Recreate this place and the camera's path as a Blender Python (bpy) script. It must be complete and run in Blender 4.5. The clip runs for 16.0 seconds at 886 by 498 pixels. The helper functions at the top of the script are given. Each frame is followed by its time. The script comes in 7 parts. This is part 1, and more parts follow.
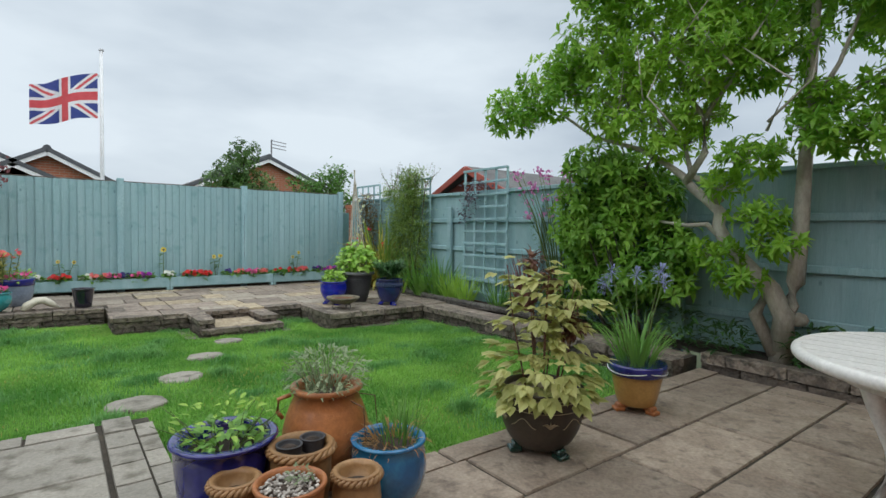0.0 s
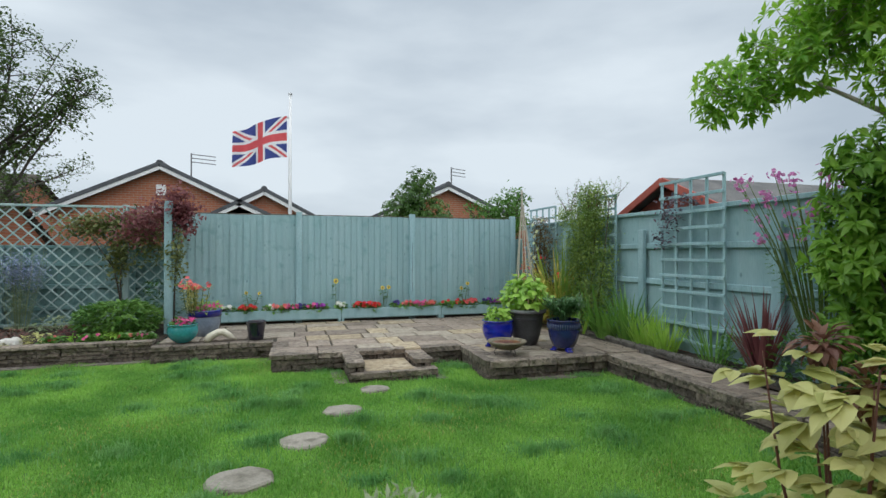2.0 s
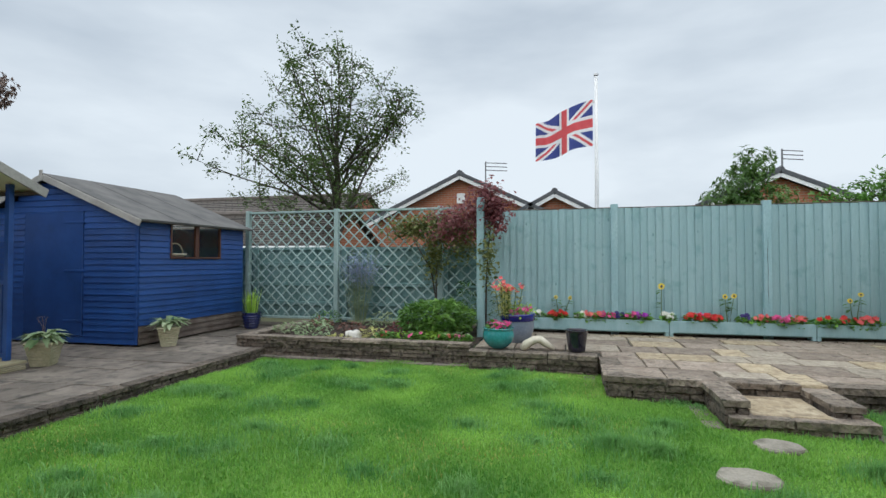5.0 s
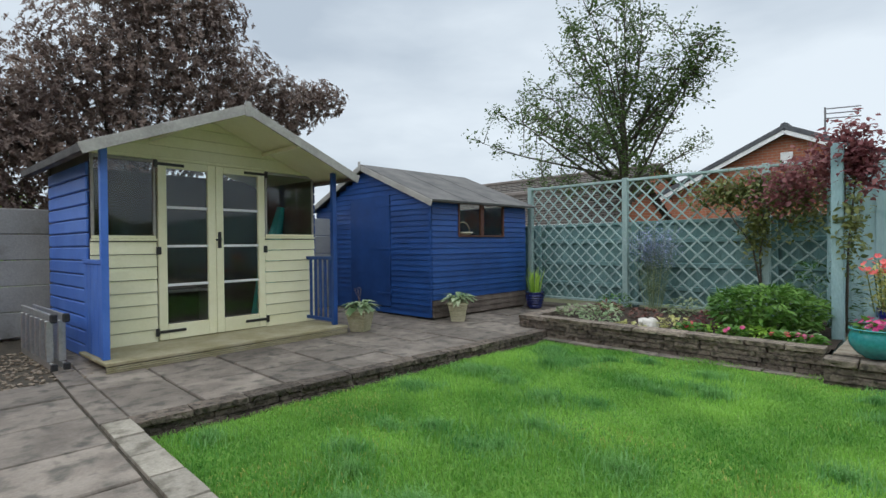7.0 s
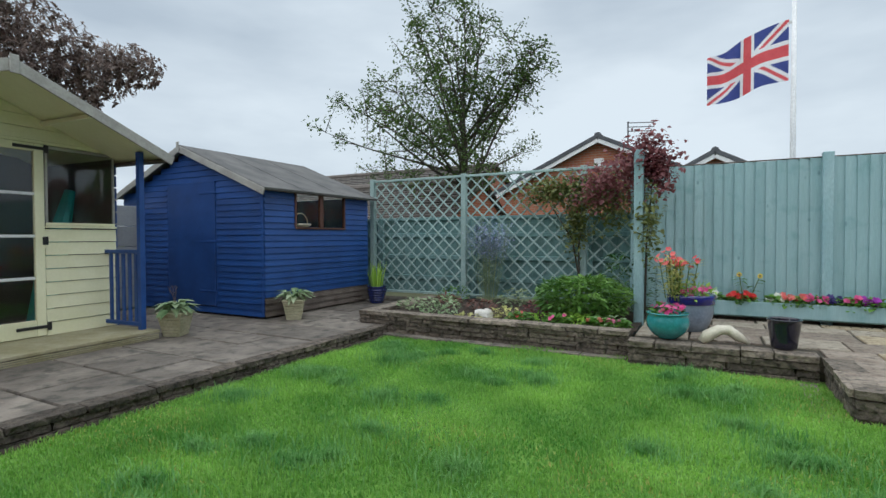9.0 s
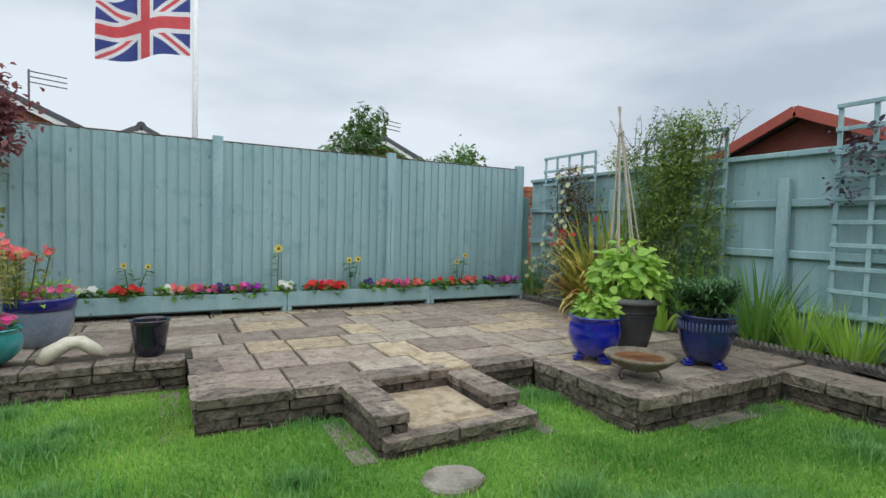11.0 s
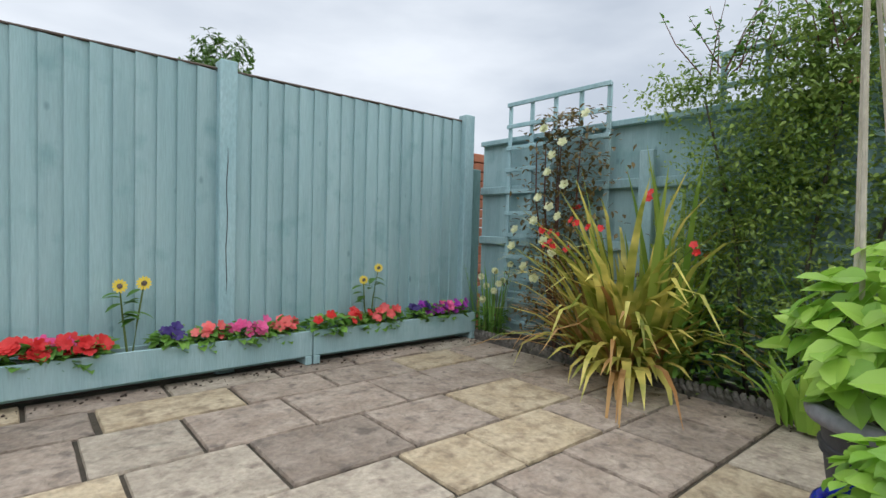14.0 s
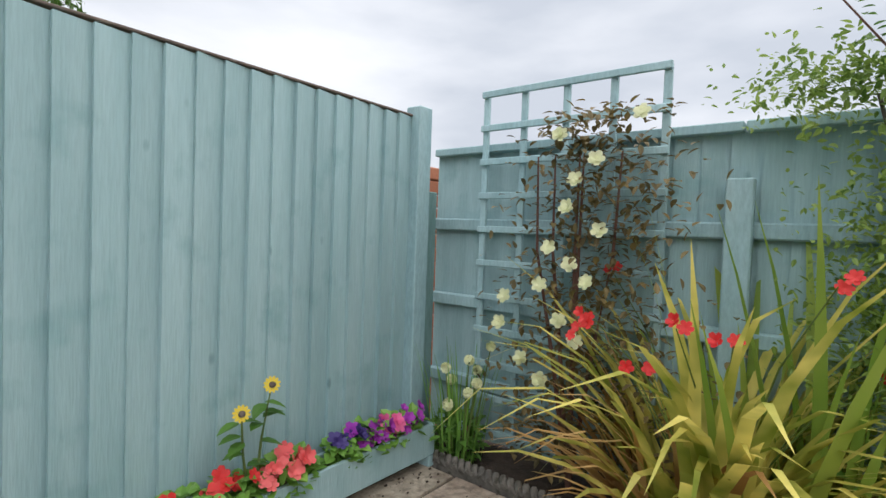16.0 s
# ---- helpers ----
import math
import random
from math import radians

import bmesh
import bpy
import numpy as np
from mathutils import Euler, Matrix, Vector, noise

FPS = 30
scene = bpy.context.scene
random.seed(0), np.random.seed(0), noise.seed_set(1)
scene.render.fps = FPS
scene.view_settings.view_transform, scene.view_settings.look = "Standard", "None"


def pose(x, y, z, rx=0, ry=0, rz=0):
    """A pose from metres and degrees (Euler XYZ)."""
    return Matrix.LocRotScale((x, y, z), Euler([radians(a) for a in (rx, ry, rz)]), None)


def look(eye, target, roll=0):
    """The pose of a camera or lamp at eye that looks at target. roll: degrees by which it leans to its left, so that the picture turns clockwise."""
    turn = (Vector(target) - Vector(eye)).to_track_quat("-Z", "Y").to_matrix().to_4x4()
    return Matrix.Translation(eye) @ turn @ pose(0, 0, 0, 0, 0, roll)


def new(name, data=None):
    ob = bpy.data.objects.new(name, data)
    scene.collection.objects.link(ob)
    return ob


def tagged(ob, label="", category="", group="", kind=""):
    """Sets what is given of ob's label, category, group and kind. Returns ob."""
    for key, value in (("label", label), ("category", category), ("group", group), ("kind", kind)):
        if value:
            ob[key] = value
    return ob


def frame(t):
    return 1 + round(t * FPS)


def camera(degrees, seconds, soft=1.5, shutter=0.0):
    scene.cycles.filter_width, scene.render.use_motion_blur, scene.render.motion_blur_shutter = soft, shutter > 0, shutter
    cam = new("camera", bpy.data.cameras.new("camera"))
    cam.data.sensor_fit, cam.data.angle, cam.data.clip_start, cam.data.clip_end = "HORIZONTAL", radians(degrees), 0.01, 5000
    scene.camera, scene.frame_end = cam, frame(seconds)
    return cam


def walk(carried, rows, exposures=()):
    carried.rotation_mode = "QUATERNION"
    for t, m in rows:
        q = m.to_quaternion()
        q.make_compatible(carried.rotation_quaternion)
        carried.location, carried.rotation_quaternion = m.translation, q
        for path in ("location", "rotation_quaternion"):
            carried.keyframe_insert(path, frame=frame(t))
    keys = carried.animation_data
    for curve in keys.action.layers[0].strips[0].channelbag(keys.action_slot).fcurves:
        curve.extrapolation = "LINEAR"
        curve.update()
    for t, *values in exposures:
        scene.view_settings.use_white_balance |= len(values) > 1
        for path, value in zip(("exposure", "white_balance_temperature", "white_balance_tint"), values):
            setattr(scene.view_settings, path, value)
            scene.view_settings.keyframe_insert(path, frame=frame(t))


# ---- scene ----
cam = camera(82.4, 16.0)
PATH = [
    (0, (0.164, -0.515, 1.078), (1.375, 1.075, 1.005), 0.9),
    (0.5, (0.264, -0.372, 1.1), (1.297, 1.339, 1.025), 1.1),
    (1, (0.487, -0.11, 1.16), (1.354, 1.69, 1.076), 0.5),
    (1.5, (0.721, 0.168, 1.163), (1.461, 2.025, 1.105), -0.0),
    (2, (0.906, 0.392, 1.157), (1.469, 2.311, 1.172), 0.0),
    (2.5, (0.963, 0.453, 1.169), (1.294, 2.425, 1.234), 0.0),
    (3, (0.948, 0.569, 1.141), (1.081, 2.562, 1.229), -0.0),
    (3.2, (0.924, 0.649, 1.142), (0.986, 2.646, 1.225), 0.3),
    (4.25, (0.38, 1.10, 1.07), (0.12, 3.07, 1.135), 0.1),
    (5.3, (0.285, 1.807, 1.002), (-0.311, 3.716, 1.037), -0.1),
    (5.5, (0.223, 1.912, 0.983), (-0.469, 3.789, 1.007), -0.2),
    (6, (0.089, 2.121, 0.954), (-0.891, 3.865, 0.956), -0.3),
    (6.2, (0.048, 2.183, 0.949), (-1.046, 3.858, 0.94), -0.5),
    (6.5, (-0.007, 2.237, 0.953), (-1.247, 3.806, 0.938), -0.5),
    (7, (-0.043, 2.272, 0.956), (-1.462, 3.681, 0.938), -0.6),
    (7.5, (-0.021, 2.302, 0.962), (-1.554, 3.585, 0.938), -0.7),
    (8, (-0.034, 2.325, 0.968), (-1.583, 3.59, 0.942), -0.6),
    (8.5, (-0.073, 2.351, 0.949), (-1.44, 3.81, 0.918), -0.5),
    (9, (-0.113, 2.503, 0.939), (-1.052, 4.268, 0.894), -0.2),
    (9.5, (-0.025, 2.763, 0.951), (-0.38, 4.73, 0.892), 0.1),
    (10, (0.104, 2.967, 1.015), (0.374, 4.946, 0.929), 0.9),
    (12.3, (1.245, 4.474, 0.819), (2.441, 6.076, 0.747), 1.2),
    (12.5, (1.346, 4.668, 0.814), (2.564, 6.253, 0.739), 1.3),
    (13, (1.535, 5.083, 0.85), (2.797, 6.633, 0.772), 1.6),
    (13.5, (1.763, 5.577, 0.849), (3.043, 7.111, 0.781), 1.6),
    (14, (1.967, 6.083, 0.886), (3.257, 7.61, 0.808), 1.6),
    (14.5, (2.165, 6.505, 0.966), (3.469, 8.02, 0.89), 1.5),
    (15, (2.389, 6.892, 1.064), (3.708, 8.395, 1.014), 2.0),
    (15.5, (2.612, 7.172, 1.151), (3.967, 8.642, 1.078), 1.8),
    (16, (2.852, 7.459, 1.19), (4.416, 8.704, 1.125), 2.1),
]
walk(cam, [(t, look(eye, target, roll)) for t, eye, target, roll in PATH], exposures=[(0, 0.06, 6320, 7), (1.5, 0.01, 6320, 7), (3, 0.03, 6320, 7), (5.5, 0.12, 6350, 8), (8.3, 0.13, 6270, 7), (9.5, -0.02, 6200, 6), (10, -0.01, 6220, 7), (12.3, 0.18, 6500, 10), (13.5, 0.22, 6500, 11), (15, 0.37, 6620, 13), (16, 0.43, 6780, 14)])

# ---- light ----
SUN_ELEV, SUN_TURN = 70.0, 196.0
world = bpy.data.worlds.new("sky")
scene.world = world
world.use_nodes = True
wn, wl = world.node_tree.nodes, world.node_tree.links
sky = wn.new("ShaderNodeTexSky")
sky.sky_type, sky.sun_disc = "NISHITA", False
sky.sun_elevation, sky.sun_rotation = radians(SUN_ELEV), radians(SUN_TURN)
sky.air_density, sky.dust_density = 1.0, 4.0
coord = wn.new("ShaderNodeTexCoord")
wmap = wn.new("ShaderNodeMapping")
wmap.inputs["Scale"].default_value = (1.0, 1.0, 3.2)
cloud = wn.new("ShaderNodeTexNoise")
cloud.inputs["Scale"].default_value, cloud.inputs["Detail"].default_value = 1.7, 6.0
cloud.inputs["Roughness"].default_value = 0.48
ramp = wn.new("ShaderNodeValToRGB")
ramp.color_ramp.elements[0].position, ramp.color_ramp.elements[1].position = 0.36, 0.64
ramp.color_ramp.elements[0].color = (4.85, 5.5, 6.3, 1)
ramp.color_ramp.elements[1].color = (7.8, 8.4, 9.0, 1)
cover = wn.new("ShaderNodeMixRGB")
cover.inputs["Fac"].default_value = 0.93
wl.new(coord.outputs["Generated"], wmap.inputs["Vector"])
wl.new(wmap.outputs["Vector"], cloud.inputs["Vector"])
wl.new(cloud.outputs["Fac"], ramp.inputs["Fac"])
wl.new(sky.outputs["Color"], cover.inputs["Color1"])
wl.new(ramp.outputs["Color"], cover.inputs["Color2"])
wl.new(cover.outputs["Color"], wn["Background"].inputs["Color"])
wn["Background"].inputs["Strength"].default_value = 0.1
sun_data = bpy.data.lights.new("sun", "SUN")
sun_data.energy, sun_data.angle, sun_data.color = 2.5, radians(130), (0.98, 0.98, 0.97)
sun = new("sun", sun_data)
az = radians(SUN_TURN)
sun.matrix_basis = look(30 * Vector((math.sin(az) * math.cos(radians(SUN_ELEV)), math.cos(az) * math.cos(radians(SUN_ELEV)), math.sin(radians(SUN_ELEV)))), (0, 0, 0))

# ---- builders ----
rng = random.Random(7)


class Shape:
    """Vertices and faces of one mesh."""

    def __init__(self):
        self.v, self.f, self.m = [], [], []

    def add(self, verts, faces, slot=0):
        n = len(self.v)
        self.v += [tuple(p) for p in verts]
        self.f += [tuple(n + i for i in f) for f in faces]
        self.m += [slot] * len(faces)

    def box(self, x0, y0, z0, x1, y1, z1, c=0.004, at=None):
        """A box with chamfered edges."""
        c = min(c, (x1 - x0) * 0.45, (y1 - y0) * 0.45, (z1 - z0) * 0.45)
        v, idx = [], {}
        for i in range(8):
            s = [(i >> k) & 1 for k in range(3)]
            for a in range(3):
                p = [((x0, x1), (y0, y1), (z0, z1))[k][s[k]] + (0 if k == a else (c if not s[k] else -c)) for k in range(3)]
                idx[(i, a)] = len(v)
                v.append(p)
        f = []
        for a in range(3):
            b, d = (a + 1) % 3, (a + 2) % 3
            for s in (0, 1):
                q = [(s << a) | (p << b) | (r << d) for p, r in ((0, 0), (1, 0), (1, 1), (0, 1))]
                q = q if s else q[::-1]
                f.append([idx[(i, a)] for i in q])
            for p in (0, 1):
                for r in (0, 1):
                    i = (p << b) | (r << d)
                    j = i | (1 << a)
                    q = [idx[(i, b)], idx[(j, b)], idx[(j, d)], idx[(i, d)]]
                    f.append(q if (p ^ r) == 0 else q[::-1])
        for i in range(8):
            q = [idx[(i, 0)], idx[(i, 1)], idx[(i, 2)]]
            f.append(q if bin(i).count("1") % 2 else q[::-1])
        if at is not None:
            v = [at @ Vector(p) for p in v]
        self.add(v, f)
        return self

    def weatherboard(self, x0, x1, y, z0, z1, proud=0.016, back=0.012, axis="x"):
        """A horizontal cladding board, thicker at its lower edge."""
        q = [(-proud, z0), (-0.003, z1), (back, z1), (back, z0)]
        v = [(x0, y + a, b) for a, b in q] + [(x1, y + a, b) for a, b in q]
        if axis == "y":
            v = [(y - a, x0, b) for a, b in q] + [(y - a, x1, b) for a, b in q]
        f = [(0, 1, 2, 3), (7, 6, 5, 4), (0, 4, 5, 1), (1, 5, 6, 2), (2, 6, 7, 3), (3, 7, 4, 0)]
        self.add(v, f if axis == "y" else [t[::-1] for t in f])
        return self

    def bar(self, a, b, w, d, up=(0, 0, 1), c=0.003):
        """A rectangular bar from a to b, w wide and d deep."""
        a, b = Vector(a), Vector(b)
        z = (b - a).normalized()
        x = Vector(up).cross(z)
        x = x.normalized() if x.length > 1e-4 else Vector((1, 0, 0))
        y = z.cross(x)
        m = Matrix((x, y, z)).transposed().to_4x4()
        m.translation = a
        return self.box(-w / 2, -d / 2, 0, w / 2, d / 2, (b - a).length, c, m)

    def lathe(self, prof, seg=28, at=(0, 0, 0), wob=0.0):
        """A turned shape from a profile of (radius, height)."""
        v, f = [], []
        for r, z in prof:
            for k in range(seg):
                a = 2 * math.pi * k / seg
                rr = r * (1 + wob * math.sin(3 * a + z * 9))
                v.append((at[0] + rr * math.cos(a), at[1] + rr * math.sin(a), at[2] + z))
        for i in range(len(prof) - 1):
            for k in range(seg):
                k2 = (k + 1) % seg
                f.append((i * seg + k, i * seg + k2, (i + 1) * seg + k2, (i + 1) * seg + k))
        f.append(tuple(range(seg))[::-1])
        f.append(tuple((len(prof) - 1) * seg + k for k in range(seg)))
        self.add(v, f)
        return self

    def tube(self, pts, radii, seg=7):
        pts = [Vector(p) for p in pts]
        v, f = [], []
        for i, p in enumerate(pts):
            d = (pts[min(i + 1, len(pts) - 1)] - pts[max(i - 1, 0)])
            d = d.normalized() if d.length > 1e-6 else Vector((0, 0, 1))
            x = d.orthogonal().normalized() if abs(d.z) > 0.99 else d.cross(Vector((0, 0, 1))).normalized()
            y = d.cross(x)
            r = radii[i] if isinstance(radii, (list, tuple)) else radii
            for k in range(seg):
                a = 2 * math.pi * k / seg
                v.append(p + r * (math.cos(a) * x + math.sin(a) * y))
        for i in range(len(pts) - 1):
            for k in range(seg):
                k2 = (k + 1) % seg
                f.append((i * seg + k, i * seg + k2, (i + 1) * seg + k2, (i + 1) * seg + k))
        f.append(tuple(range(seg))[::-1])
        f.append(tuple((len(pts) - 1) * seg + k for k in range(seg)))
        self.add(v, f)
        return self

    def leaf(self, p, d, n, length, width, fold=0.25, droop=0.15):
        """A pointed leaf folded along its midrib."""
        d = Vector(d).normalized()
        s = d.cross(Vector(n))
        s = s.normalized() if s.length > 1e-4 else d.orthogonal().normalized()
        n = s.cross(d)
        p = Vector(p)
        h = width / 2
        if width > length * 0.44:
            v = [p]
            for t, k in ((.14, .68), (.38, 1.0), (.68, .74)):
                c = p + d * length * t - n * length * droop * t * t
                v += [c + s * h * k + n * h * k * fold, c, c - s * h * k + n * h * k * fold]
            v.append(p + d * length - n * length * droop)
            self.add(v, [(0, 2, 1), (0, 3, 2), (1, 2, 5, 4), (2, 3, 6, 5), (4, 5, 8, 7), (5, 6, 9, 8), (7, 8, 10), (8, 9, 10)])
            return
        mid = p + d * length * 0.5
        tip = p + d * length - n * length * droop
        l1, r1 = mid + s * h + n * h * fold, mid - s * h + n * h * fold
        self.add([p, l1, tip, r1, mid], [(0, 4, 1), (1, 4, 2), (0, 3, 4), (3, 2, 4)])

    def blade(self, p, turn, lean, length, width, arch=1.0, n=5):
        """A long strap leaf that rises and bends over."""
        p, out = Vector(p), Vector((math.cos(turn), math.sin(turn), 0))
        side = Vector((-out.y, out.x, 0))
        v, a = [], lean
        for i in range(n + 1):
            t = i / n
            w = width * (1 - t ** 2.2) * (0.6 + 0.4 * min(1, 4 * t)) / 2 + 0.0006
            v += [p - side * w, p + side * w + out * w * 0.2]
            step = length / n
            p = p + step * (out * math.sin(a) + Vector((0, 0, math.cos(a))))
            a += arch / n * (0.4 + 1.2 * t)
        self.add(v, [(2 * i, 2 * i + 1, 2 * i + 3, 2 * i + 2) for i in range(n)])

    def bloom(self, p, n, r, petals=5, cup=0.35):
        """A flower of rounded petals."""
        n = Vector(n).normalized()
        x = n.orthogonal().normalized()
        y = n.cross(x)
        p = Vector(p)
        v, f = [p], []
        off = rng.random() * 6
        for k in range(petals):
            a = off + 2 * math.pi * k / petals
            w = math.pi / petals * 0.95
            b = len(v)
            for da, rr in ((-w, 0.8), (-w * 0.4, 1.05), (w * 0.4, 1.05), (w, 0.8)):
                q = r * rr
                v.append(p + q * (math.cos(a + da) * x + math.sin(a + da) * y) + n * r * cup * rr)
            f += [(0, b, b + 1), (0, b + 1, b + 2), (0, b + 2, b + 3)]
        self.add(v, f)

    def mesh(self, name, mats, smooth=False):
        me = bpy.data.meshes.new(name)
        me.from_pydata(self.v, [], self.f)
        for m in mats if isinstance(mats, (list, tuple)) else (mats,):
            me.materials.append(m)
        if any(self.m):
            me.polygons.foreach_set("material_index", self.m)
        if smooth:
            me.polygons.foreach_set("use_smooth", [True] * len(me.polygons))
        me.update()
        return me


JOINED = {"stems", "leaves", "young_leaves", "dry_leaves", "flowers", "flower_heads", "flower_stalks", "flower_stems", "trailing_stems", "dead_flowers", "ribs", "leaf_pattern", "twigs", "petals"}


def part(name, shape, mat, parent, label="", smooth=False):
    ob = new(name, shape.mesh(name, mat, smooth))
    ob.parent = parent
    return tagged(ob, label, kind="stuff" if name in JOINED else "")


def piece(name, me, parent, m):
    ob = new(name, me)
    ob.parent = parent
    ob.matrix_basis = m
    return ob


def thing(name, m, label, category, group="", kind=""):
    ob = new(name)
    ob.matrix_basis = m
    ob.empty_display_size = 0.1
    return tagged(ob, label, category, group, kind)


def solid(name, shape, mat, label="", category="", group="", kind="", m=None, smooth=False):
    ob = new(name, shape.mesh(name, mat, smooth))
    if m is not None:
        ob.matrix_basis = m
    return tagged(ob, label, category, group, kind)


# ---- materials ----
def surface(name, c1, c2, rough=0.7, scale=4.0, stretch=(1, 1, 1), bump=0.15, fine=60.0, vary=0.0, metal=0.0, stain=None, stain_at=0.62, island=False, coat=0.0, knots=None, riven=0.0, grain=0.14):
    """Two tones by noise, fine grain, an optional stain, and a change of value from piece to piece."""
    mt = bpy.data.materials.new(name)
    mt.use_nodes = True
    n, l = mt.node_tree.nodes, mt.node_tree.links
    bsdf = n["Principled BSDF"]
    geo, mp = n.new("ShaderNodeNewGeometry"), n.new("ShaderNodeMapping")
    mp.inputs["Scale"].default_value = stretch
    l.new(geo.outputs["Position"], mp.inputs["Vector"])
    big, small = n.new("ShaderNodeTexNoise"), n.new("ShaderNodeTexNoise")
    for t, s, d in ((big, scale, 5), (small, fine, 3)):
        t.inputs["Scale"].default_value, t.inputs["Detail"].default_value = s, d
        t.inputs["Roughness"].default_value = 0.6
        l.new(mp.outputs["Vector"], t.inputs["Vector"])
    rp = n.new("ShaderNodeValToRGB")
    rp.color_ramp.elements[0].position, rp.color_ramp.elements[1].position = 0.35, 0.68
    rp.color_ramp.elements[0].color, rp.color_ramp.elements[1].color = (*c1, 1), (*c2, 1)
    l.new(big.outputs["Fac"], rp.inputs["Fac"])
    colour = rp.outputs["Color"]
    if stain:
        sn, sr, mx = n.new("ShaderNodeTexNoise"), n.new("ShaderNodeValToRGB"), n.new("ShaderNodeMixRGB")
        sn.inputs["Scale"].default_value, sn.inputs["Detail"].default_value = scale * 2.3, 8
        l.new(geo.outputs["Position"], sn.inputs["Vector"])
        sr.color_ramp.elements[0].position, sr.color_ramp.elements[1].position = stain_at - 0.08, stain_at + 0.08
        l.new(sn.outputs["Fac"], sr.inputs["Fac"])
        l.new(sr.outputs["Color"], mx.inputs["Fac"])
        l.new(colour, mx.inputs["Color1"])
        mx.inputs["Color2"].default_value = (*stain, 1)
        colour = mx.outputs["Color"]
    if knots:
        vm, vo, kr, kx = n.new("ShaderNodeMapping"), n.new("ShaderNodeTexVoronoi"), n.new("ShaderNodeValToRGB"), n.new("ShaderNodeMixRGB")
        vm.inputs["Scale"].default_value = (9, 9, 5)
        l.new(geo.outputs["Position"], vm.inputs["Vector"])
        l.new(vm.outputs["Vector"], vo.inputs["Vector"])
        vo.inputs["Scale"].default_value = 0.62
        kr.color_ramp.elements[0].position, kr.color_ramp.elements[1].position = 0.04, 0.10
        kr.color_ramp.elements[0].color, kr.color_ramp.elements[1].color = (0.75, 0.75, 0.75, 1), (0, 0, 0, 1)
        l.new(vo.outputs["Distance"], kr.inputs["Fac"])
        l.new(kr.outputs["Color"], kx.inputs["Fac"])
        l.new(colour, kx.inputs["Color1"])
        kx.inputs["Color2"].default_value = (*knots, 1)
        colour = kx.outputs["Color"]
    val, mr = n.new("ShaderNodeHueSaturation"), n.new("ShaderNodeMapRange")
    mr.inputs["From Min"].default_value, mr.inputs["From Max"].default_value = 0.25, 0.75
    mr.inputs["To Min"].default_value, mr.inputs["To Max"].default_value = 1 - grain, 1 + grain
    l.new(small.outputs["Fac"], mr.inputs["Value"])
    out = mr.outputs["Result"]
    if vary:
        src = geo.outputs["Random Per Island"] if island else n.new("ShaderNodeObjectInfo").outputs["Random"]
        m2, mul = n.new("ShaderNodeMapRange"), n.new("ShaderNodeMath")
        mul.operation = "MULTIPLY"
        m2.inputs["To Min"].default_value, m2.inputs["To Max"].default_value = 1 - vary, 1 + vary
        l.new(src, m2.inputs["Value"])
        l.new(m2.outputs["Result"], mul.inputs[0])
        l.new(out, mul.inputs[1])
        out = mul.outputs["Value"]
    l.new(out, val.inputs["Value"])
    l.new(colour, val.inputs["Color"])
    l.new(val.outputs["Color"], bsdf.inputs["Base Color"])
    bsdf.inputs["Roughness"].default_value, bsdf.inputs["Metallic"].default_value = rough, metal
    bsdf.inputs["Coat Weight"].default_value = coat
    if bump:
        bp = n.new("ShaderNodeBump")
        bp.inputs["Strength"].default_value, bp.inputs["Distance"].default_value = bump, 0.01
        l.new(small.outputs["Fac"], bp.inputs["Height"])
        l.new(bp.outputs["Normal"], bsdf.inputs["Normal"])
        if riven:
            b2, rn = n.new("ShaderNodeBump"), n.new("ShaderNodeTexNoise")
            rn.inputs["Scale"].default_value, rn.inputs["Detail"].default_value, rn.inputs["Distortion"].default_value = scale * 1.7, 6, 0.6
            l.new(geo.outputs["Position"], rn.inputs["Vector"])
            b2.inputs["Strength"].default_value, b2.inputs["Distance"].default_value = riven, 0.06
            l.new(rn.outputs["Fac"], b2.inputs["Height"])
            l.new(b2.outputs["Normal"], bp.inputs["Normal"])
    return mt


